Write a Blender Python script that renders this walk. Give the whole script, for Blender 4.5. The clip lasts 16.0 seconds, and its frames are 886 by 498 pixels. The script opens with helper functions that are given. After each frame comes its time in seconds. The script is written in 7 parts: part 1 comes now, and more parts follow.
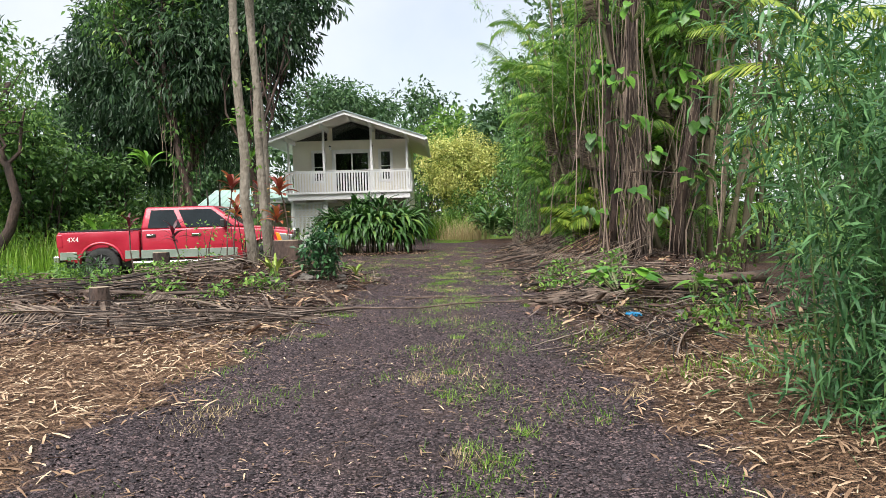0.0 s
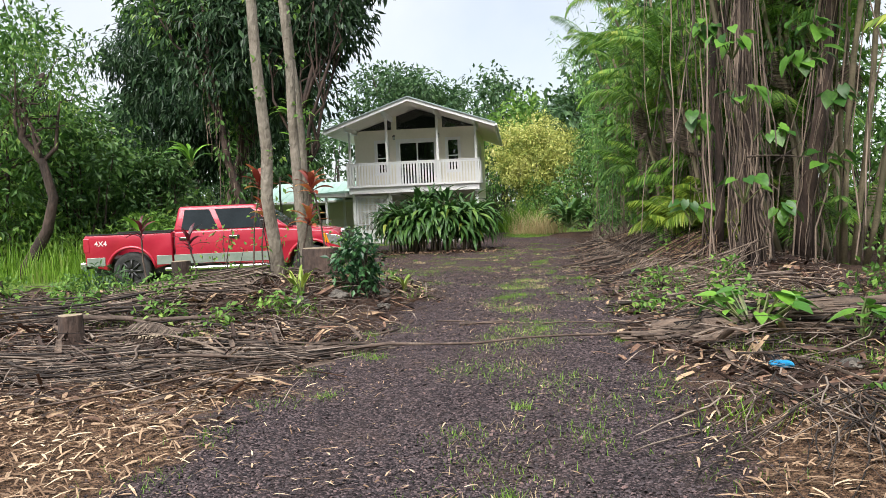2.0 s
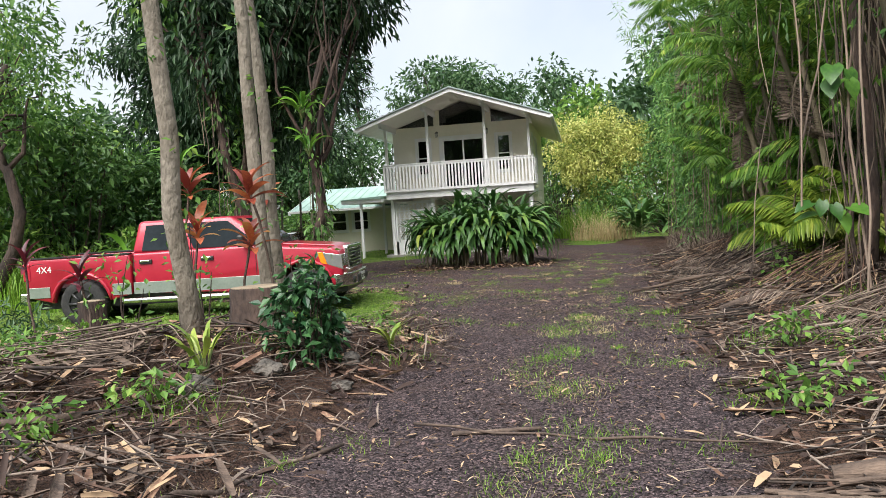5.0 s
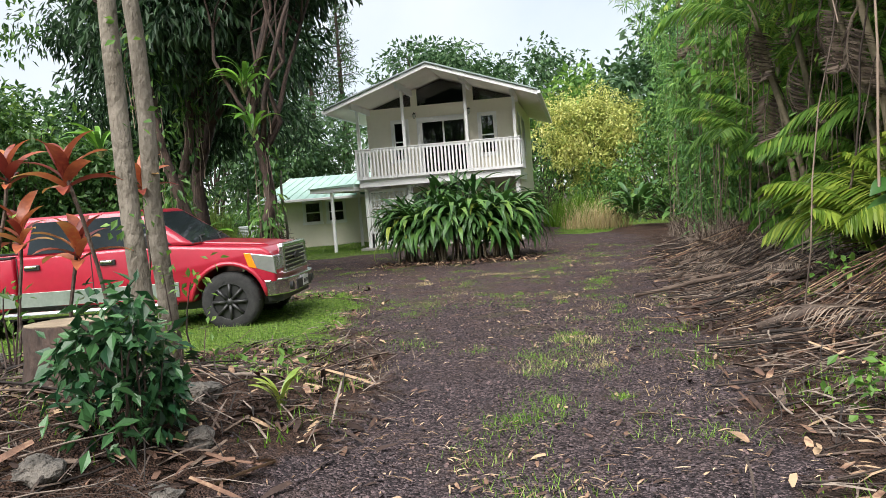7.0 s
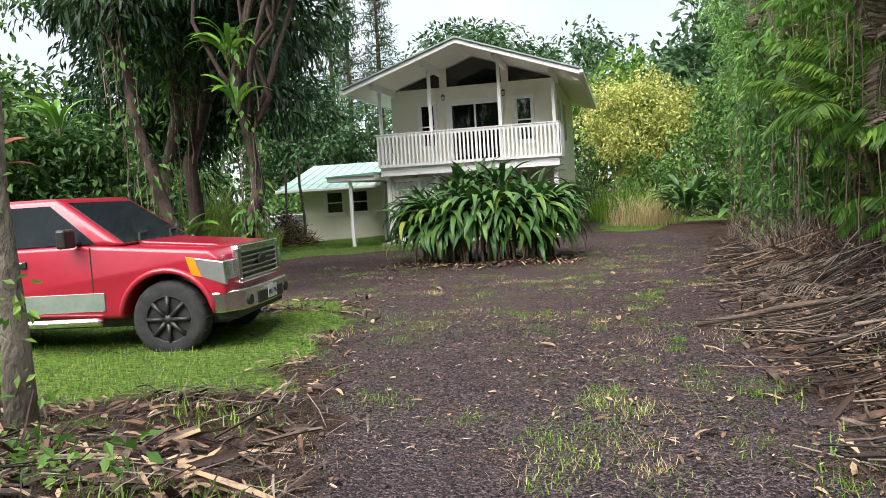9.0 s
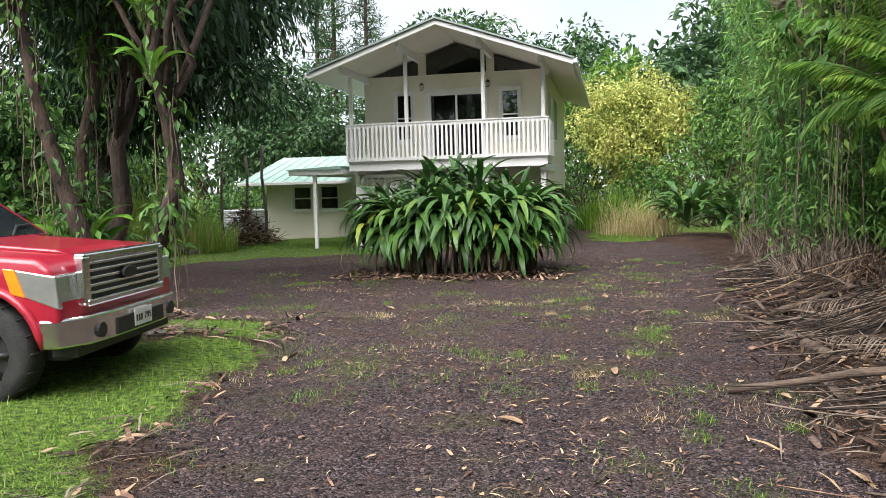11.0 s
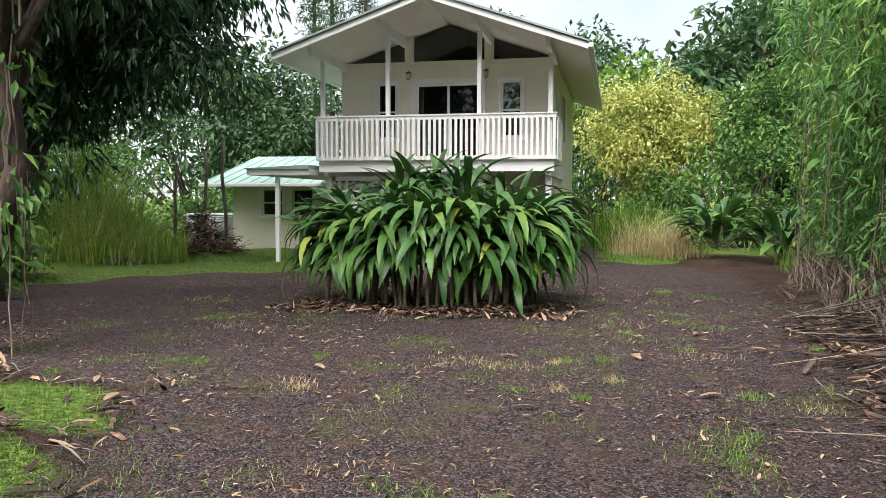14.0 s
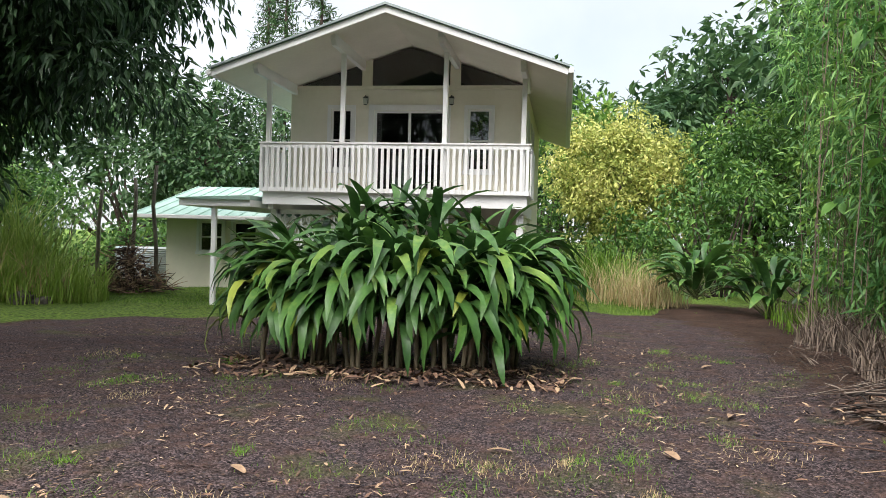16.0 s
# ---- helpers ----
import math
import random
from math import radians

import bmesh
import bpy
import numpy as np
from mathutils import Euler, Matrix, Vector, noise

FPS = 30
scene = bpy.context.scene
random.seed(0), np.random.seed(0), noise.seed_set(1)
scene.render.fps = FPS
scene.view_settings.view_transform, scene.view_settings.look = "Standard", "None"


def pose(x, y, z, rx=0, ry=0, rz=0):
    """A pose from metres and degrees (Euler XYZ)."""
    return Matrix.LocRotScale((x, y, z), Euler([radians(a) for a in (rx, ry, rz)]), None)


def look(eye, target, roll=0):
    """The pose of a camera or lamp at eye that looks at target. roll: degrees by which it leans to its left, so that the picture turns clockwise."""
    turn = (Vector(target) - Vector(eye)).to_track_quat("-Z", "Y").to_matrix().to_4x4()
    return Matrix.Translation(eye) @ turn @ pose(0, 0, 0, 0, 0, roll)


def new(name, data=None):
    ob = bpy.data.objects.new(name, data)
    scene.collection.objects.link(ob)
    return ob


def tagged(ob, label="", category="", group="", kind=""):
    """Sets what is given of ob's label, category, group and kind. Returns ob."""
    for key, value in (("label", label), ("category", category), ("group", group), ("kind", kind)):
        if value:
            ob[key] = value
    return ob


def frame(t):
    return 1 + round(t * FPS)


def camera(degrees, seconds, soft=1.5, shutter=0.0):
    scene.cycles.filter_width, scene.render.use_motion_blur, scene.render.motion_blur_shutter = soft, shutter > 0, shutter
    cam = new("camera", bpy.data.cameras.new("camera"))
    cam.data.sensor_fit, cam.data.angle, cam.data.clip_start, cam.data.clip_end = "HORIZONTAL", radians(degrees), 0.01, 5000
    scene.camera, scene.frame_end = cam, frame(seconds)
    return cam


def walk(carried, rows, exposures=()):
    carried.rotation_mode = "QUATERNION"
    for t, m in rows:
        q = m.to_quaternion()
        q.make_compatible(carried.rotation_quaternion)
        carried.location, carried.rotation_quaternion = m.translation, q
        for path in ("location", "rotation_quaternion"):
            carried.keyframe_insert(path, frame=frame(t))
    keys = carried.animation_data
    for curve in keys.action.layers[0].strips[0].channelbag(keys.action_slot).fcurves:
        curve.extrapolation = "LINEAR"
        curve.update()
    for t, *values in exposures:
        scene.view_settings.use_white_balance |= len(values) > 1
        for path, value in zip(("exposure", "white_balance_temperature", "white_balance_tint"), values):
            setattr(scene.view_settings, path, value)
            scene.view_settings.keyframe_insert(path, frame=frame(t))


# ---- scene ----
cam = camera(57.4, 16.0, soft=0.8)
METRES, EYE, TILT, LEAN, TURN = 21.1, 1.5, 0.0, 0.0, 0.0
ROWS = [
    (0.0, 0.0, 0.0, 0.0, -0.08, -2.66, 1.64),
    (0.5, 0.0024, 0.0327, 0.0023, 0.54, -2.97, 1.81),
    (1.0, 0.0029, 0.0666, 0.0039, 3.61, -2.02, 1.49),
    (1.5, 0.0039, 0.0988, 0.0045, 4.43, -3.33, 1.76),
    (2.0, 0.0071, 0.1305, 0.0063, 5.25, -3.21, 2.45),
    (2.5, 0.009, 0.1616, 0.0079, 5.64, -2.53, 2.35),
    (3.0, 0.0116, 0.1964, 0.008, 6.32, -3.02, 2.08),
    (3.5, 0.0115, 0.23, 0.0085, 6.94, -3.25, 2.06),
    (4.0, 0.0143, 0.266, 0.0087, 8.51, -2.23, 2.1),
    (6.5, 0.0184, 0.4361, 0.0081, 10.44, -3.92, 4.68),
    (7.0, 0.0194, 0.4681, 0.0072, 9.43, -3.66, 4.45),
    (7.5, 0.0183, 0.5009, 0.0068, 13.17, -3.38, 4.76),
    (8.0, 0.0198, 0.5323, 0.0065, 12.71, -4.41, 3.85),
    (10.5, 0.0159, 0.695, 0.0059, 12.41, -3.55, 3.26),
    (11.0, 0.0138, 0.7225, 0.0046, 11.82, -4.17, 1.53),
    (11.5, 0.0165, 0.7498, 0.0054, 11.46, -4.12, 1.51),
    (12.0, 0.017, 0.7783, 0.0051, 11.3, -3.94, 1.93),
    (12.5, 0.0156, 0.8087, 0.0043, 11.0, -3.87, 2.26),
    (13.0, 0.0115, 0.8388, 0.0042, 11.2, -3.81, 2.3),
    (13.5, 0.0055, 0.8674, 0.0031, 11.72, -3.82, 1.3),
    (14.0, -0.0028, 0.8966, 0.0026, 12.03, -3.55, -0.09),
    (14.5, -0.0113, 0.9241, 0.003, 12.18, -2.89, -0.56),
    (15.0, -0.0183, 0.9514, 0.0033, 12.38, -1.32, -1.12),
    (15.5, -0.0271, 0.9726, 0.0033, 10.48, -0.45, -1.21),
    (16.0, -0.0312, 0.9919, 0.0024, 8.54, -0.74, -1.51),
]
walk(cam, [(t, pose(0, 0, EYE, TILT, LEAN, TURN) @ pose(METRES * x, METRES * y, METRES * z, 90 + pitch, roll, yaw)) for t, x, y, z, yaw, pitch, roll in ROWS],
     exposures=[(0.0, 0.42), (4.0, 0.42), (7.0, 0.48), (10.5, 0.62), (16.0, 0.56)])

# ---- world and light ----
world = bpy.data.worlds.new("overcast_sky")
scene.world = world
world.use_nodes = True
wn, wl = world.node_tree.nodes, world.node_tree.links
wn.clear()
w_out, w_bg = wn.new("ShaderNodeOutputWorld"), wn.new("ShaderNodeBackground")
w_sky = wn.new("ShaderNodeTexSky")
w_sky.sky_type, w_sky.sun_disc = "NISHITA", False
SUN_EL, SUN_AZ = 54.0, 198.0
w_sky.sun_elevation, w_sky.sun_rotation = radians(SUN_EL), radians(SUN_AZ)
w_co, w_no, w_rp, w_mx = wn.new("ShaderNodeTexCoord"), wn.new("ShaderNodeTexNoise"), wn.new("ShaderNodeValToRGB"), wn.new("ShaderNodeMix")
w_no.inputs["Scale"].default_value, w_no.inputs["Detail"].default_value, w_no.inputs["Roughness"].default_value = 2.2, 6, 0.55
w_rp.color_ramp.elements[0].position, w_rp.color_ramp.elements[0].color = 0.35, (0.62, 0.62, 0.62, 1)
w_rp.color_ramp.elements[1].position, w_rp.color_ramp.elements[1].color = 0.68, (1, 1, 1, 1)
w_mx.data_type = "RGBA"
w_mx.inputs[7].default_value = (6.6, 6.9, 7.4, 1)
wl.new(w_co.outputs["Generated"], w_no.inputs["Vector"])
wl.new(w_no.outputs["Fac"], w_rp.inputs["Fac"])
wl.new(w_rp.outputs["Color"], w_mx.inputs["Factor"])
wl.new(w_sky.outputs["Color"], w_mx.inputs[6])
wl.new(w_mx.outputs[2], w_bg.inputs["Color"])
w_bg.inputs["Strength"].default_value = 0.115
wl.new(w_bg.outputs[0], w_out.inputs["Surface"])
sun_data = bpy.data.lights.new("sun", "SUN")
sun_data.energy, sun_data.angle, sun_data.color = 6.0, radians(60), (1.0, 0.97, 0.93)
sun = new("sun", sun_data)
_e, _a = radians(SUN_EL), radians(SUN_AZ)
sun.matrix_world = look((0, 0, 30), (-30 * math.sin(_a) * math.cos(_e), -30 * math.cos(_a) * math.cos(_e), 30 - 30 * math.sin(_e)))

# ---- materials ----
def material(name, c1, c2, rough=0.8, scale=6.0, bump=0.0, bscale=40.0, metal=0.0, detail=6, c3=None, island=0.0, trans=0.0, objrand=0.0, spec=0.5, coat=0.0, stretch=None, emit=None):
    """Two colours mixed by coarse and fine noise, with fine relief; island or objrand: variation from piece to piece."""
    m = bpy.data.materials.new(name)
    m.use_nodes = True
    n, l = m.node_tree.nodes, m.node_tree.links
    p = n["Principled BSDF"]
    co = n.new("ShaderNodeTexCoord")
    vec = co.outputs["Object"]
    if stretch:
        mp = n.new("ShaderNodeMapping")
        mp.inputs["Scale"].default_value = stretch
        l.new(vec, mp.inputs["Vector"])
        vec = mp.outputs["Vector"]
    a, b = n.new("ShaderNodeTexNoise"), n.new("ShaderNodeTexNoise")
    for k, s in ((a, scale), (b, scale * 9)):
        k.inputs["Scale"].default_value, k.inputs["Detail"].default_value = s, detail
        l.new(vec, k.inputs["Vector"])
    mul = n.new("ShaderNodeMath")
    mul.operation = "MULTIPLY_ADD"
    mul.inputs[1].default_value, mul.inputs[2].default_value = 0.5, -0.25
    l.new(b.outputs["Fac"], mul.inputs[0])
    add = n.new("ShaderNodeMath")
    add.operation = "ADD"
    l.new(a.outputs["Fac"], add.inputs[0])
    l.new(mul.outputs[0], add.inputs[1])
    ramp = n.new("ShaderNodeValToRGB")
    e = ramp.color_ramp.elements
    e[0].position, e[0].color, e[1].position, e[1].color = 0.3, (*c1, 1), 0.7, (*c2, 1)
    if c3:
        x = e.new(0.86)
        x.color = (*c3, 1)
    fac = add.outputs[0]
    if island or objrand:
        g = n.new("ShaderNodeNewGeometry") if island else n.new("ShaderNodeObjectInfo")
        sc = n.new("ShaderNodeMath")
        sc.operation = "MULTIPLY_ADD"
        k = island or objrand
        sc.inputs[1].default_value, sc.inputs[2].default_value = k, -k / 2
        l.new(g.outputs["Random Per Island" if island else "Random"], sc.inputs[0])
        ad2 = n.new("ShaderNodeMath")
        ad2.operation = "ADD"
        l.new(fac, ad2.inputs[0])
        l.new(sc.outputs[0], ad2.inputs[1])
        fac = ad2.outputs[0]
    l.new(fac, ramp.inputs["Fac"])
    l.new(ramp.outputs["Color"], p.inputs["Base Color"])
    p.inputs["Roughness"].default_value, p.inputs["Metallic"].default_value = rough, metal
    p.inputs["Specular IOR Level"].default_value = spec
    p.inputs["Coat Weight"].default_value = coat
    p.inputs["Coat Roughness"].default_value = 0.06
    if bump:
        t, bm = n.new("ShaderNodeTexNoise"), n.new("ShaderNodeBump")
        t.inputs["Scale"].default_value, t.inputs["Detail"].default_value = bscale, 5
        bm.inputs["Strength"].default_value, bm.inputs["Distance"].default_value = min(bump, 1), (0.05 if bump > 0.85 else 0.02)
        l.new(vec, t.inputs["Vector"])
        l.new(t.outputs["Fac"], bm.inputs["Height"])
        l.new(bm.outputs["Normal"], p.inputs["Normal"])
    if trans:
        tr, mx = n.new("ShaderNodeBsdfTranslucent"), n.new("ShaderNodeMixShader")
        l.new(ramp.outputs["Color"], tr.inputs["Color"])
        mx.inputs[0].default_value = trans
        l.new(p.outputs[0], mx.inputs[1])
        l.new(tr.outputs[0], mx.inputs[2])
        l.new(mx.outputs[0], n["Material Output"].inputs["Surface"])
    return m


def leafy(name, dark, light, gold=None, trans=0.3, rough=0.45, isl=0.55):
    return material(name, dark, light, rough, 0.55, 0, 0, 0, 3, gold, island=isl, trans=trans, spec=0.35)


def glass_material(name):
    m = bpy.data.materials.new(name)
    m.use_nodes = True
    n, l = m.node_tree.nodes, m.node_tree.links
    n.remove(n["Principled BSDF"])
    fr, tr, gl, mx = n.new("ShaderNodeFresnel"), n.new("ShaderNodeBsdfTransparent"), n.new("ShaderNodeBsdfGlossy"), n.new("ShaderNodeMixShader")
    fr.inputs["IOR"].default_value = 1.9
    tr.inputs["Color"].default_value, gl.inputs["Roughness"].default_value = (0.42, 0.45, 0.45, 1), 0.02
    l.new(fr.outputs[0], mx.inputs[0]), l.new(tr.outputs[0], mx.inputs[1]), l.new(gl.outputs[0], mx.inputs[2])
    l.new(mx.outputs[0], n["Material Output"].inputs["Surface"])
    return m


M_CREAM = material("cream_wall_paint", (0.78, 0.73, 0.62), (0.84, 0.79, 0.68), 0.7, 1.2, 0.25, 60)
M_WHITE = material("white_trim_paint", (0.80, 0.79, 0.78), (0.86, 0.85, 0.85), 0.55, 2.0, 0.15, 50)
M_SOFFIT = material("soffit_paint", (0.76, 0.71, 0.63), (0.83, 0.78, 0.70), 0.7, 1.5, 0.1, 40)
M_ROOF = material("green_metal_roofing", (0.30, 0.47, 0.40), (0.42, 0.58, 0.50), 0.42, 1.0, 0.05, 30, 0.2)
M_ROOFEDGE = material("grey_green_flashing", (0.22, 0.27, 0.27), (0.32, 0.37, 0.36), 0.4, 2)
M_GLASS = glass_material("window_glass")
# shade of the closed room is put into this dark colour
M_INTERIOR = material("interior_shade_tone", (0.10, 0.09, 0.08), (0.16, 0.14, 0.12), 0.9, 2)
M_CONCRETE = material("carport_concrete", (0.26, 0.25, 0.23), (0.36, 0.34, 0.31), 0.9, 1.5, 0.3, 60)
M_BLACK = material("black_metal", (0.012, 0.012, 0.012), (0.03, 0.03, 0.03), 0.45, 8)
M_LAMP = material("lamp_glass", (0.5, 0.5, 0.47), (0.6, 0.6, 0.56), 0.2, 8)
M_RED = material("red_car_paint", (0.34, 0.010, 0.030), (0.41, 0.014, 0.038), 0.36, 1.5, 0, 0, 0.1, coat=0.6)
M_CHROME = material("chrome", (0.72, 0.72, 0.73), (0.85, 0.85, 0.86), 0.2, 5, 0, 0, 1.0)
M_SILVER = material("pale_green_silver_paint", (0.20, 0.24, 0.205), (0.28, 0.32, 0.28), 0.35, 3, 0, 0, 0.3, coat=0.4)
M_TYRE = material("tyre_rubber", (0.012, 0.012, 0.013), (0.035, 0.034, 0.033), 0.85, 12, 0.4, 80)
M_TINT = material("tinted_window", (0.012, 0.016, 0.018), (0.02, 0.026, 0.03), 0.06, 2, spec=0.22)
M_LENS = material("headlamp_lens", (0.50, 0.51, 0.51), (0.70, 0.71, 0.70), 0.12, 2, 0, 0, 0.7, coat=1.0)
M_AMBER = material("amber_lens", (0.75, 0.22, 0.01), (0.85, 0.32, 0.02), 0.2, 6, coat=0.8)
M_PLATE = material("licence_plate", (0.6, 0.6, 0.58), (0.75, 0.75, 0.73), 0.5, 6)
M_BARK_PALE = material("pale_mossy_bark", (0.12, 0.10, 0.075), (0.27, 0.235, 0.19), 0.9, 3.0, 0.9, 22, c3=(0.10, 0.14, 0.05), stretch=(1, 1, 0.5))
M_BARK_DARK = material("dark_reddish_bark", (0.020, 0.014, 0.012), (0.085, 0.055, 0.043), 0.95, 3.5, 1.0, 14, stretch=(1, 1, 0.4))
M_ROOT = material("aerial_root_bark", (0.045, 0.031, 0.025), (0.26, 0.195, 0.15), 0.9, 4, 0.8, 30, island=0.5, stretch=(1, 1, 0.25))
M_CANE = material("palm_cane", (0.10, 0.085, 0.05), (0.26, 0.21, 0.14), 0.7, 3, 0.4, 20, island=0.5)
M_BAMBOO = material("bamboo_culm", (0.07, 0.11, 0.03), (0.19, 0.20, 0.08), 0.5, 3, 0.1, 30, island=0.4)
M_STICK = material("dry_sticks", (0.018, 0.013, 0.011), (0.115, 0.080, 0.062), 0.9, 5, 0.5, 40, c3=(0.24, 0.19, 0.155), island=1.0)
M_WOOD = material("weathered_log", (0.045, 0.031, 0.025), (0.17, 0.12, 0.09), 0.9, 4, 0.8, 25, stretch=(0.3, 3, 3))
M_CUT = material("sawn_wood_top", (0.20, 0.15, 0.10), (0.34, 0.27, 0.19), 0.85, 6, 0.4, 40)
M_STRAW = material("dry_straw_leaves", (0.16, 0.095, 0.055), (0.36, 0.24, 0.15), 0.85, 3, 0.2, 40, c3=(0.55, 0.42, 0.28), island=0.8)
M_LITTER = material("brown_leaf_litter", (0.035, 0.019, 0.014), (0.17, 0.092, 0.06), 0.85, 3, 0.2, 40, c3=(0.38, 0.26, 0.16), island=1.0)
M_STONE = material("lava_cinder", (0.026, 0.020, 0.023), (0.090, 0.068, 0.074), 0.9, 5, 0.8, 90, c3=(0.22, 0.14, 0.13), island=0.6)
M_ROCK = material("lava_rock", (0.06, 0.055, 0.05), (0.16, 0.14, 0.12), 0.95, 4, 1.0, 30)
M_GRASS = leafy("grass_blades", (0.08, 0.17, 0.015), (0.20, 0.36, 0.04), (0.30, 0.36, 0.10), 0.35)
M_CANEGRASS = leafy("cane_grass", (0.17, 0.27, 0.04), (0.36, 0.48, 0.11), (0.52, 0.55, 0.20), 0.4)
M_DRYGRASS = leafy("dry_grass", (0.42, 0.31, 0.16), (0.66, 0.53, 0.31), (0.50, 0.50, 0.22), 0.4)
M_MANGO = leafy("mango_leaves", (0.014, 0.040, 0.017), (0.052, 0.105, 0.042), None, 0.2)
M_GREEN = leafy("broad_leaves", (0.038, 0.10, 0.022), (0.13, 0.26, 0.055), (0.26, 0.37, 0.08), 0.3)
M_LIGHTGREEN = leafy("light_leaves", (0.07, 0.16, 0.03), (0.19, 0.34, 0.06), (0.32, 0.42, 0.10), 0.35)
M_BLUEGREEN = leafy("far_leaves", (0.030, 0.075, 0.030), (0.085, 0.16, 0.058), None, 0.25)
M_YELLOW = leafy("yellow_leaves", (0.22, 0.28, 0.06), (0.56, 0.56, 0.17), (0.70, 0.66, 0.28), 0.35)
M_PALM = leafy("palm_leaflets", (0.065, 0.16, 0.024), (0.20, 0.36, 0.06), (0.40, 0.48, 0.10), 0.45)
M_PALMYEL = leafy("yellowing_palm_leaflets", (0.10, 0.18, 0.02), (0.28, 0.36, 0.05), (0.45, 0.46, 0.10), 0.35)
M_DEADPALM = material("dead_palm_fronds", (0.065, 0.046, 0.036), (0.23, 0.175, 0.135), 0.9, 4, 0.2, 30, island=0.6)
M_BAMLEAF = leafy("bamboo_leaves", (0.065, 0.175, 0.048), (0.19, 0.37, 0.09), (0.32, 0.48, 0.13), 0.3)
M_NEARBAM = leafy("young_bamboo_leaves", (0.038, 0.11, 0.040), (0.13, 0.28, 0.10), (0.20, 0.36, 0.12), 0.3)
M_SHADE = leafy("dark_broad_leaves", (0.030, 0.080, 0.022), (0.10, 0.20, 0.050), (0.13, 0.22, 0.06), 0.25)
M_COFFEE = leafy("glossy_dark_leaves", (0.014, 0.055, 0.022), (0.06, 0.15, 0.05), None, 0.15, 0.3)
M_CLIMB = material("climber_leaf", (0.03, 0.10, 0.015), (0.12, 0.27, 0.035), 0.38, 2, 0.1, 25, objrand=0.6, trans=0.25)
M_STRAP = material("dracaena_leaf", (0.026, 0.075, 0.020), (0.080, 0.185, 0.040), 0.42, 1.5, 0.15, 25, c3=(0.16, 0.26, 0.05), objrand=0.45, trans=0.12, spec=0.4)
M_STRAPYEL = material("yellowing_dracaena_leaf", (0.14, 0.22, 0.03), (0.32, 0.38, 0.06), 0.38, 1.5, 0.15, 25, objrand=0.4, trans=0.15)
M_PHILO = material("philodendron_leaf", (0.05, 0.15, 0.02), (0.16, 0.34, 0.04), 0.32, 2, 0.1, 25, objrand=0.6, trans=0.25, spec=0.5)
M_TI = material("red_ti_leaf", (0.20, 0.035, 0.025), (0.50, 0.15, 0.06), 0.4, 3, 0.05, 20, c3=(0.50, 0.28, 0.08), objrand=0.7, trans=0.25)
M_TIDARK = material("burgundy_ti_leaf", (0.05, 0.008, 0.015), (0.17, 0.02, 0.035), 0.4, 3, 0.05, 20, objrand=0.6, trans=0.2)
M_BLUE = material("blue_plastic", (0.01, 0.25, 0.55), (0.02, 0.35, 0.68), 0.35, 4)
M_GREYMETAL = material("corrugated_metal", (0.35, 0.37, 0.38), (0.52, 0.54, 0.55), 0.5, 3, 0, 0, 0.5)


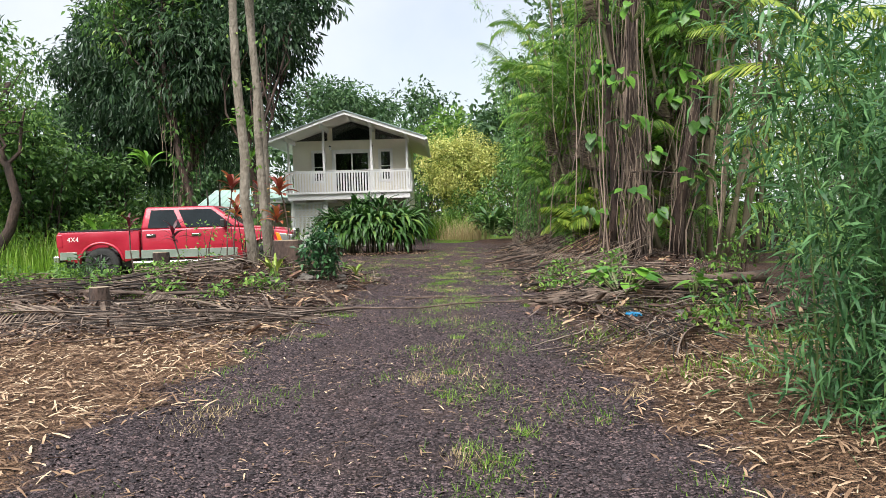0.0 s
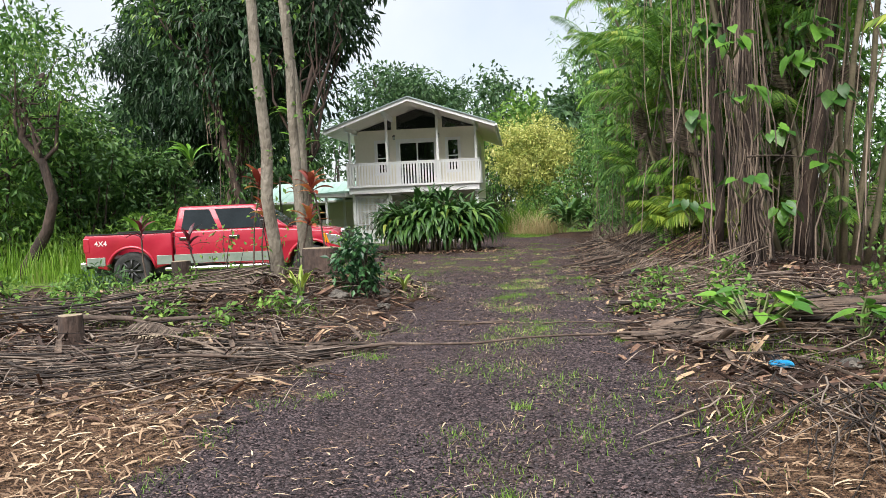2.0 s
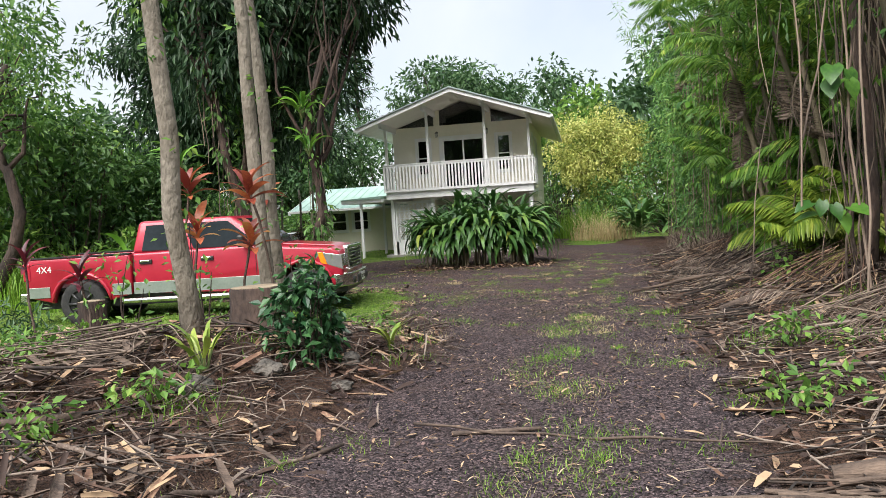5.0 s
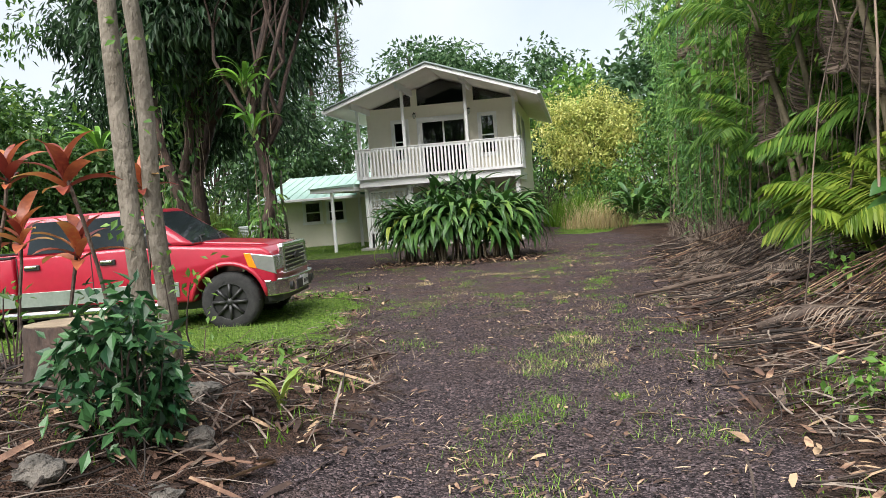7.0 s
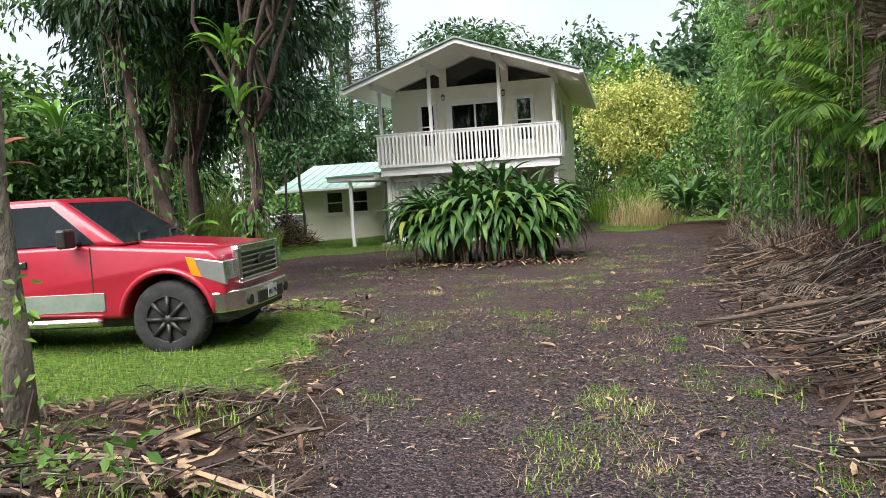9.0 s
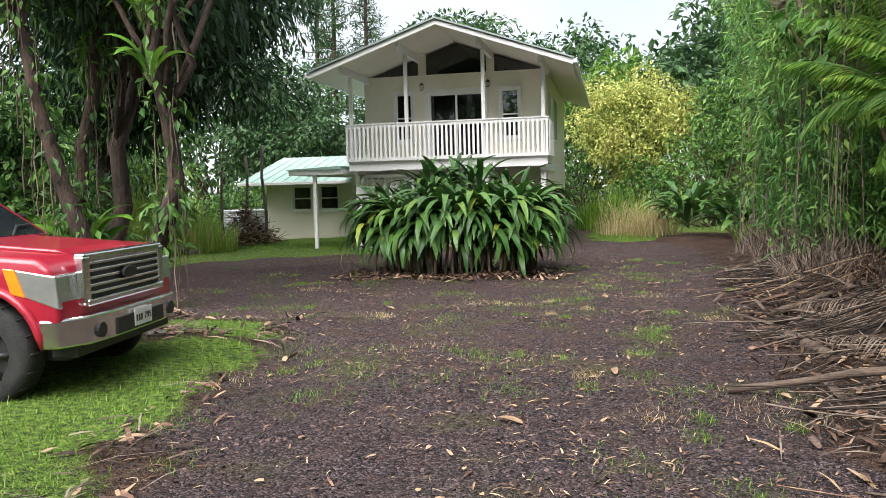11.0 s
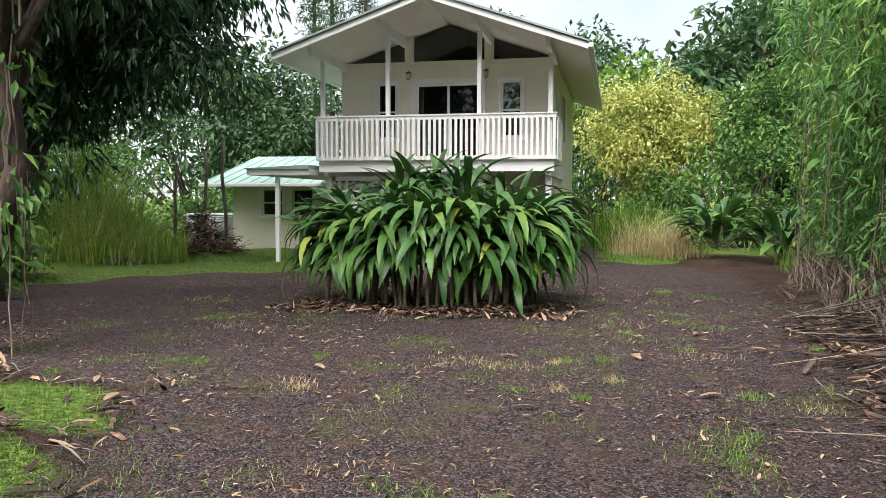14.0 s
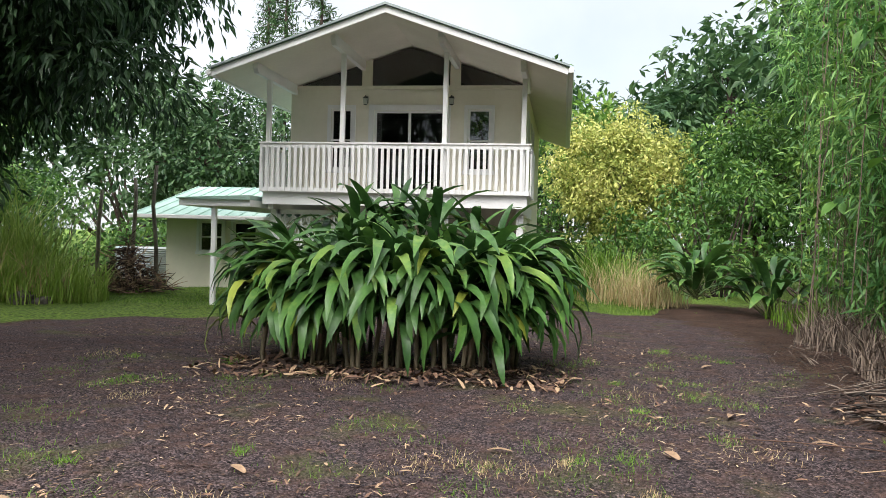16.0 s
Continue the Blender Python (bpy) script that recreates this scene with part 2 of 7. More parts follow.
# ---- mesh tools ----
class Builder:
    """Gathers quads and triangles of one mesh."""
    def __init__(self):
        self.v, self.f, self.n, self.caps = [], [], 0, []

    def add(self, v, f):
        v, f = np.asarray(v, float).reshape(-1, 3), np.asarray(f, int)
        self.v.append(v)
        self.f.append(f + self.n)
        self.n += len(v)

    def box(self, a, b):
        (x0, y0, z0), (x1, y1, z1) = a, b
        self.add([(x, y, z) for x in (x0, x1) for y in (y0, y1) for z in (z0, z1)],
                 [(0, 1, 3, 2), (4, 6, 7, 5), (0, 4, 5, 1), (2, 3, 7, 6), (0, 2, 6, 4), (1, 5, 7, 3)])

    def prism(self, poly, axis, lo, hi):
        """A polygon in the plane across axis (0 x, 1 y, 2 z), drawn out from lo to hi; side faces and fan caps."""
        k = len(poly)
        rest = [i for i in range(3) if i != axis]
        vs = []
        for h in (lo, hi):
            for p in poly:
                q = [0, 0, 0]
                q[axis], q[rest[0]], q[rest[1]] = h, p[0], p[1]
                vs.append(q)
        self.add(vs, [(i, (i + 1) % k, (i + 1) % k + k, i + k) for i in range(k)])
        self.caps += [tuple(self.n - 2 * k + i for i in range(k))[::-1], tuple(self.n - k + i for i in range(k))]

    def tube(self, pts, radii, sides=6, cap=True):
        pts = np.asarray(pts, float)
        radii = np.broadcast_to(np.asarray(radii, float), (len(pts),))
        tan = np.gradient(pts, axis=0)
        tan /= np.linalg.norm(tan, axis=1)[:, None] + 1e-9
        ref = np.where(np.abs(tan[:, 2:3]) > 0.9, [[1.0, 0, 0]], [[0, 0, 1.0]])
        u = np.cross(tan, ref)
        u /= np.linalg.norm(u, axis=1)[:, None] + 1e-9
        for i in range(1, len(u)):
            u[i] = u[i - 1] - tan[i] * (u[i - 1] @ tan[i])
            u[i] /= np.linalg.norm(u[i]) + 1e-9
        w = np.cross(tan, u)
        ang = np.arange(sides) * 2 * np.pi / sides
        ring = pts[:, None] + radii[:, None, None] * (np.cos(ang)[None, :, None] * u[:, None] + np.sin(ang)[None, :, None] * w[:, None])
        i, j = np.meshgrid(np.arange(len(pts) - 1), np.arange(sides), indexing="ij")
        a, b = i * sides + j, i * sides + (j + 1) % sides
        self.add(ring.reshape(-1, 3), np.stack([a, b, b + sides, a + sides], -1).reshape(-1, 4))
        if cap:
            k, base = sides, self.n - len(pts) * sides
            self.caps += [tuple(base + i for i in range(k))[::-1], tuple(self.n - k + i for i in range(k))]

    def many(self, tv, tf, place, turn, size):
        """Copies of a template: place (n,3), turn (n,3,3), size (n,) or (n,3)."""
        tv, tf, place = np.asarray(tv, float), np.asarray(tf, int), np.asarray(place, float)
        size = np.asarray(size, float)
        size = size[:, None] * np.ones((1, 3)) if size.ndim == 1 else size
        v = np.einsum("nij,nkj->nki", turn, tv[None] * size[:, None]) + place[:, None]
        f = tf[None] + (np.arange(len(place)) * len(tv))[:, None, None]
        self.add(v.reshape(-1, 3), f.reshape(-1, tf.shape[1]))

    def mesh(self, name, mat, smooth=False):
        me = bpy.data.meshes.new(name)
        faces = [tuple(r) for f in self.f for r in f.tolist()] + self.caps
        me.from_pydata(np.concatenate(self.v).tolist(), [], faces)
        me.materials.append(mat)
        if smooth:
            me.shade_smooth()
        me.update()
        return me

    def part(self, name, mat, parent=None, smooth=False, bevel=0.0, label=""):
        ob = new(name, self.mesh(name, mat, smooth))
        ob.parent = parent
        if bevel:
            bv = ob.modifiers.new("bevel", "BEVEL")
            bv.width, bv.segments, bv.limit_method = bevel, 2, "ANGLE"
        if label:
            ob["label"] = label
        return ob


def thing(name, label, category, at=(0, 0, 0), group="", kind=""):
    e = new(name)
    e.location = at
    e.empty_display_size = 0.2
    return tagged(e, label, category, group, kind)


RNG = np.random.default_rng(7)


def turns(direction, roll=None, rng=RNG):
    """Rotations whose y axis runs along direction (n,3), rolled at random about it."""
    d = direction / (np.linalg.norm(direction, axis=1)[:, None] + 1e-9)
    up = np.tile([0.0, 0, 1], (len(d), 1))
    x = np.cross(d, up)
    bad = np.linalg.norm(x, axis=1) < 1e-3
    x[bad] = (1, 0, 0)
    x /= np.linalg.norm(x, axis=1)[:, None]
    z = np.cross(x, d)
    if roll is None:
        roll = rng.uniform(-1, 1, len(d)) * 0.9
    c, s = np.cos(roll)[:, None], np.sin(roll)[:, None]
    return np.stack([x * c + z * s, d, z * c - x * s], -1)


LEAF_V = [(0, 0, 0), (0.5, 0.45, 0.06), (0, 1, -0.1), (-0.5, 0.45, 0.06)]
LEAF_F = [(0, 1, 2, 3)]


def scatter_leaves(b, centres, count, radius, length, width, droop=0.4, rng=RNG, out=None):
    """count leaves round each centre; they point outwards and hang."""
    c = np.repeat(np.asarray(centres, float), count, axis=0)
    d = rng.normal(size=(len(c), 3))
    d /= np.linalg.norm(d, axis=1)[:, None]
    r = np.broadcast_to(np.asarray(radius, float), (len(centres),)).repeat(count)[:, None]
    p = c + d * r * np.cbrt(rng.uniform(0.15, 1, (len(c), 1))) * (1, 1, 0.75)
    way = d * 0.8 + rng.normal(size=d.shape) * 0.5 + (0, 0, -droop)
    s = rng.uniform(0.6, 1.25, len(c)) * length
    b.many(LEAF_V, LEAF_F, p, turns(way, rng=rng), np.stack([s * width, s, s], -1))


def wander(a, b, n, amount, rng):
    """A crooked line from a to b."""
    a, b = np.asarray(a, float), np.asarray(b, float)
    t = np.linspace(0, 1, n)[:, None]
    off = np.cumsum(rng.normal(size=(n, 3)), axis=0)
    off -= off[0] + (off[-1] - off[0]) * t
    return a + (b - a) * t + off * amount * np.linalg.norm(b - a) / n


def grow_tree(name, label, base, height, radius, crown, crown_r, clumps, per, leaf, leaf_mat, bark, seed, climb=0, lean=(0, 0), limbs=7, first=0.35, width=0.42, droop=0.4, clump_r=0.8, trunk_pts=None, kind="", group=""):
    """A tree: tapered crooked trunk, limbs towards the clumps of the crown, each clump a cloud of single leaves.
    crown: centre of the crown from the base; crown_r: its three half axes."""
    rng = np.random.default_rng(seed)
    e = thing(name, label, "tree", base, group, kind)
    wood = Builder()
    top = np.array([lean[0], lean[1], height])
    line = wander((0, 0, -0.15), top, 9, 0.22, rng) if trunk_pts is None else np.asarray(trunk_pts, float)
    rad = radius * np.linspace(1, 0.32, len(line))
    rad[0] *= 1.5
    wood.tube(line, rad, 10)
    c = np.asarray(crown, float)
    cl = []
    while len(cl) < clumps:
        d = rng.normal(size=3)
        d /= np.linalg.norm(d)
        s = rng.uniform(0.45, 1.0) * (0.8 + 0.3 * noise.noise(Vector(d * 1.7 + seed)))
        q = c + d * s * np.asarray(crown_r)
        if q[2] > 0.5:
            cl.append(q)
    cl = np.array(cl)
    n = len(line)
    for k in range(limbs):
        i = rng.integers(int(n * first), n)
        q = cl[rng.integers(len(cl))]
        l = wander(line[i], q, 7, 0.35, rng)
        wood.tube(l, rad[i] * 0.62 * np.linspace(1, 0.15, 7), 6)
        for _ in range(2):
            q2 = cl[np.argmin(np.linalg.norm(cl - (l[4] + rng.normal(size=3) * clump_r), axis=1))]
            wood.tube(wander(l[3], q2, 5, 0.3, rng), rad[i] * 0.3 * np.linspace(1, 0.2, 5), 4)
    wood.part("trunk", bark, e, True)
    b = Builder()
    scatter_leaves(b, cl, per, rng.uniform(0.6, 1.3, len(cl)) * clump_r, leaf, width, droop, rng)
    b.part("crown", leaf_mat, e)
    if climb:
        # creepers and hanging roots on the trunk
        i = rng.integers(1, n - 2, climb)
        f = rng.uniform(size=(climb, 1))
        at = line[i] * (1 - f) + line[i + 1] * f
        g, v = Builder(), Builder()
        scatter_leaves(g, at, 14, 0.34, 0.20, 0.42, 0.9, rng)
        tagged(g.part("creeper_leaves", M_GREEN, e), kind="stuff")
        for p in at:
            a, q = rng.uniform(0, 6.28), rng.uniform(1.0, 1.7)
            p = p + np.array([math.cos(a), math.sin(a), 0]) * radius * q
            v.tube(wander(p, p - (0, 0, min(p[2], rng.uniform(0.5, 2.0))), 6, 0.10, rng), rng.uniform(0.004, 0.014), 5, False)
        tagged(v.part("hanging_root", M_ROOT, e, True), kind="stuff")
    return e


# ---- ground ----
def bump_at(x, y, cx, cy, rx, ry, h):
    return h * np.exp(-((x - cx) / rx) ** 2 - ((y - cy) / ry) ** 2)


def drive_edges(y):
    left = np.interp(y, [-6, 5, 8.5, 12, 15.5, 18, 20, 22, 24, 26, 28, 32, 34.6, 35.9, 37.5], [-2.9, -2.25, -2.0, -1.6, -1.15, -1.6, -2.6, -3.0, -3.6, -6.5, -10, -10.2, -8.8, -6.0, -4.0])
    right = np.interp(y, [-6, 4, 10, 15, 21, 25, 30, 36, 38.5, 40], [1.7, 1.45, 1.25, 1.5, 1.65, 1.85, 2.2, 2.3, 1.6, -0.5])
    return left, right


def ground_z(x, y):
    x, y = np.asarray(x, float), np.asarray(y, float)
    z = np.interp(y, [-8, 0, 2, 5, 10, 15, 18, 23, 27, 60], [-0.05, 0, 0.07, 0.15, 0.18, 0.14, 0.07, 0.0, -0.03, -0.03])
    left, right = drive_edges(y)
    out = np.maximum(left - x, x - right)
    near = np.clip(1 - np.abs(y - 14) / 14, 0, 1)
    z = z + 0.10 * np.clip(out, 0, 1.2) * near * (y < 26)
    z = z + bump_at(x, y, -2.9, 14.5, 1.25, 1.3, 0.34) + bump_at(x, y, -4.6, 13.4, 1.9, 1.2, 0.20) + bump_at(x, y, -2.0, 15.6, 0.6, 1.0, 0.14)
    z = z + bump_at(x, y, 4.0, 17.5, 1.3, 2.5, 0.40) + bump_at(x, y, 3.7, 23, 1.0, 4, 0.34) + bump_at(x, y, 4.4, 31, 1.3, 5, 0.32)
    z = z - bump_at(x, y, -6.4, 20.9, 3.2, 1.5, 0.03)
    z = z + 0.05 * np.sin(x * 1.3 + 0.7) * np.sin(y * 0.9) * np.clip(out, 0, 1)
    z = z + 0.015 * np.sin(x * 3.1 + y * 1.7) + 0.012 * np.sin(y * 4.3 - x * 2.2)
    return z


def gz(x, y):
    return float(ground_z(x, y))


def zones(x, y):
    """Shares of gravel, grass and straw at a place."""
    left, right = drive_edges(y)
    wob = 0.10 * np.sin(x * 2.1 + y * 1.3) + 0.14 * np.sin(y * 3.7 - x) + 0.12 * np.sin(y * 7.9 + 2 * x)
    inside = np.minimum(x - left, right - x) + wob * 0.7
    gravel = np.clip(inside / 0.8 + 0.5, 0, 1)
    patch = np.clip(1.6 * np.exp(-((x + 4.4) / 1.0) ** 2 - ((y - 24.4) / 0.9) ** 2) - 0.45 + 1.6 * wob, 0, 1) * (np.abs(y - 24.4) < 2.2) * (np.abs(x + 4.4) < 2.4)
    gravel = gravel * (1 - 0.85 * patch)
    truck = np.clip(1 - np.maximum(np.abs(x + 6.9) - 3.8, 0) / 1.0, 0, 1) * np.clip(1 - np.maximum(np.abs(y - 20.8) - 2.1 + 2 * wob, 0) / 1.2, 0, 1)
    truck = np.clip(1.7 * truck - 0.35 + 0.3 * np.sin(x * 2.7 + 1.3 * np.sin(y * 2.1)) + 0.25 * np.sin(y * 3.9 + x), 0, 1)
    far = 1.3 * np.sin(y * 0.47 + 0.6) + 0.8 * np.sin(y * 1.13) + 0.4 * np.sin(y * 2.9)
    lawn = np.clip((y + wob - 37.2 - 1.6 * (x > 0.3) - 4 * np.clip((x - 1.2) / 1.0, 0, 1) + 3.4 * np.clip((-4 - x) / 4, 0, 1)) / 0.6, 0, 1) + np.clip((-8.5 - x) / 1.5, 0, 1) * (y > 17) + np.clip((x + far - 8.0) / 1.5, 0, 1) + np.clip((-10.5 - x + far) / 1.5, 0, 1)
    grass = np.clip(np.maximum(np.maximum(truck, lawn), patch), 0, 1) * (1 - gravel)
    straw = np.clip(1 - np.maximum(y - 8.0 - wob * 3 + 0.9 * np.sin(x * 0.8), 0) / 1.8, 0, 1) * (1 - gravel) * (1 - grass)
    return gravel, grass, straw


def ground_material():
    m = bpy.data.materials.new("ground_soil_gravel_grass")
    m.use_nodes = True
    n, l = m.node_tree.nodes, m.node_tree.links
    p = n["Principled BSDF"]
    co = n.new("ShaderNodeTexCoord")

    def tex(scale, detail=6):
        t = n.new("ShaderNodeTexNoise")
        t.inputs["Scale"].default_value, t.inputs["Detail"].default_value = scale, detail
        l.new(co.outputs["Object"], t.inputs["Vector"])
        return t.outputs["Fac"]

    def ramp(fac, *stops):
        r = n.new("ShaderNodeValToRGB")
        e = r.color_ramp.elements
        while len(e) < len(stops):
            e.new(0.5)
        for k, (pos, c) in zip(e, stops):
            k.position, k.color = pos, (*c, 1)
        l.new(fac, r.inputs["Fac"])
        return r.outputs["Color"]

    def mix(fac, a, b):
        k = n.new("ShaderNodeMix")
        k.data_type = "RGBA"
        l.new(fac, k.inputs["Factor"]), l.new(a, k.inputs[6]), l.new(b, k.inputs[7])
        return k.outputs[2]

    def share(name):
        """The zone's share, its border broken up by fine noise."""
        a = n.new("ShaderNodeAttribute")
        a.attribute_name = name
        s, r = n.new("ShaderNodeMath"), n.new("ShaderNodeMapRange")
        s.operation = "ADD"
        l.new(a.outputs["Fac"], s.inputs[0]), l.new(tex(7, 8), s.inputs[1])
        r.inputs["From Min"].default_value, r.inputs["From Max"].default_value = 0.85, 1.15
        l.new(s.outputs[0], r.inputs["Value"])
        return r.outputs["Result"]

    vor = n.new("ShaderNodeTexVoronoi")
    vor.inputs["Scale"].default_value = 62
    l.new(co.outputs["Object"], vor.inputs["Vector"])
    cell = n.new("ShaderNodeSeparateColor")
    l.new(vor.outputs["Color"], cell.inputs["Color"])
    soil = ramp(tex(1.6, 10), (0.32, (0.030, 0.018, 0.015)), (0.55, (0.080, 0.046, 0.034)), (0.75, (0.16, 0.098, 0.068)))
    litter = ramp(tex(28, 6), (0.35, (0.028, 0.016, 0.013)), (0.6, (0.13, 0.072, 0.048)), (0.78, (0.28, 0.18, 0.115)))
    brown = mix(tex(3.3, 8), soil, litter)
    cinder = ramp(cell.outputs[0], (0.0, (0.020, 0.014, 0.017)), (0.5, (0.060, 0.044, 0.049)), (1.0, (0.22, 0.158, 0.160)))
    fines = ramp(tex(0.9, 8), (0.42, (0.055, 0.040, 0.041)), (0.62, (0.13, 0.085, 0.070)))
    grav = mix(ramp(tex(2.2, 8), (0.45, (0, 0, 0)), (0.7, (0.45, 0.45, 0.45))), cinder, fines)
    earth = ramp(tex(9, 10), (0.35, (0.060, 0.034, 0.029)), (0.55, (0.135, 0.074, 0.058)), (0.72, (0.26, 0.15, 0.115)))
    moss = ramp(tex(14, 8), (0.35, (0.07, 0.085, 0.02)), (0.65, (0.17, 0.20, 0.05)))
    old = mix(ramp(tex(1.1, 9), (0.55, (0, 0, 0)), (0.70, (0.5, 0.5, 0.5))), mix(ramp(tex(3.0, 9), (0.43, (0, 0, 0)), (0.64, (0.62, 0.62, 0.62))), grav, earth), moss)
    court = n.new("ShaderNodeAttribute")
    court.attribute_name = "court"
    grav = mix(court.outputs["Fac"], grav, old)
    turf = ramp(tex(17, 9), (0.32, (0.055, 0.075, 0.018)), (0.52, (0.14, 0.24, 0.035)), (0.72, (0.28, 0.37, 0.07)))
    hay = ramp(tex(24, 8), (0.34, (0.05, 0.027, 0.018)), (0.56, (0.21, 0.12, 0.07)), (0.76, (0.40, 0.27, 0.165)))
    c = mix(share("straw"), brown, hay)
    c = mix(share("grass"), c, turf)
    c = mix(share("gravel"), c, grav)
    l.new(c, p.inputs["Base Color"])
    p.inputs["Roughness"].default_value, p.inputs["Specular IOR Level"].default_value = 0.92, 0.25
    bm, bm2 = n.new("ShaderNodeBump"), n.new("ShaderNodeBump")
    bm.inputs["Strength"].default_value, bm.inputs["Distance"].default_value = 1.0, 0.05
    bm.invert = True
    bm2.inputs["Strength"].default_value, bm2.inputs["Distance"].default_value = 0.6, 0.05
    l.new(vor.outputs["Distance"], bm.inputs["Height"])
    l.new(tex(16, 8), bm2.inputs["Height"])
    l.new(bm.outputs["Normal"], bm2.inputs["Normal"])
    l.new(bm2.outputs["Normal"], p.inputs["Normal"])
    return m


def build_ground():
    xs = np.concatenate([[-2500, -600, -200, -90, -50, -34, -26, -21, -17.5, -15], np.arange(-13, 7.01, 0.19), [8, 9, 10, 12, 15, 19, 26, 40, 80, 200, 600, 2500]])
    ys = np.concatenate([[-2500, -600, -200, -60, -25, -12, -7, -4, -2], np.arange(-0.5, 42, 0.19), [43, 45, 48, 52, 58, 66, 80, 110, 200, 600, 2500]])
    X, Y = np.meshgrid(xs, ys, indexing="ij")
    Z = ground_z(X, Y)
    ny = len(ys)
    i, j = np.meshgrid(np.arange(len(xs) - 1), np.arange(ny - 1), indexing="ij")
    a = i * ny + j
    b = Builder()
    b.add(np.stack([X, Y, Z], -1).reshape(-1, 3), np.stack([a, a + ny, a + ny + 1, a + 1], -1).reshape(-1, 4))
    ob = b.part("ground", ground_material(), None, True)
    for name, v in zip(("gravel", "grass", "straw", "court"), (*zones(X, Y), np.clip((Y - 17) / 5, 0, 1) * 0.85)):
        at = ob.data.attributes.new(name, "FLOAT", "POINT")
        at.data.foreach_set("value", np.ascontiguousarray(v.reshape(-1), dtype=np.float32))
    return tagged(ob, "dark cinder driveway through brown leaf litter and green grass", "ground", kind="structure")


build_ground()


# ---- house ----
HX0, HX1, HY0, HY1 = -7.15, -1.6, 39.4, 48.4     # upper storey
RX, ROOF_Y0, ROOF_Y1 = -4.28, 36.6, 49.2         # ridge and roof ends
RAIL_Y, DECK_Z = 37.62, 2.5


def roof_under(x):
    return 6.02 - 0.345 * abs(x - RX)


def wall_grid(b, x0, x1, z0, z1, y0, y1, holes):
    """Boxes that fill a wall round its holes (x0, x1, z0, z1)."""
    gx = sorted({x0, x1, *[h[0] for h in holes], *[h[1] for h in holes]})
    gh = sorted({z0, z1, *[h[2] for h in holes], *[h[3] for h in holes]})
    for a, c in zip(gx, gx[1:]):
        for d, e in zip(gh, gh[1:]):
            mx, mz = (a + c) / 2, (d + e) / 2
            if not any(h[0] < mx < h[1] and h[2] < mz < h[3] for h in holes):
                b.box((a, y0, d), (c, y1, e))


def window(parent, x0, x1, z0, z1, y, bars_x=(), bars_z=(), name="window", trim=0.09, w=0.045):
    """A framed window in a wall that faces -y: casing, sash bars and glass."""
    b = Builder()
    b.box((x0 - trim, y - 0.035, z1), (x1 + trim, y - 0.002, z1 + trim))
    b.box((x0 - trim - 0.02, y - 0.055, z0 - trim), (x1 + trim + 0.02, y - 0.002, z0))
    b.box((x0 - trim, y - 0.035, z0), (x0, y - 0.002, z1))
    b.box((x1, y - 0.035, z0), (x1 + trim, y - 0.002, z1))
    win = b.part(name, M_WHITE, parent, bevel=0.006)
    f = Builder()
    f.box((x0, y + 0.02, z0), (x0 + w, y + 0.07, z1))
    f.box((x1 - w, y + 0.02, z0), (x1, y + 0.07, z1))
    f.box((x0 + w, y + 0.02, z0), (x1 - w, y + 0.07, z0 + w))
    f.box((x0 + w, y + 0.02, z1 - w), (x1 - w, y + 0.07, z1))
    for q in bars_x:
        f.box((q - w / 2, y + 0.018, z0 + w), (q + w / 2, y + 0.072, z1 - w))
    for q in bars_z:
        f.box((x0 + w, y + 0.016, q - w / 2), (x1 - w, y + 0.074, q + w / 2))
    f.part("frame", M_WHITE, win)
    g = Builder()
    g.box((x0 + 0.01, y + 0.042, z0 + 0.01), (x1 - 0.01, y + 0.048, z1 - 0.01))
    g.part("pane", M_GLASS, win)
    return win


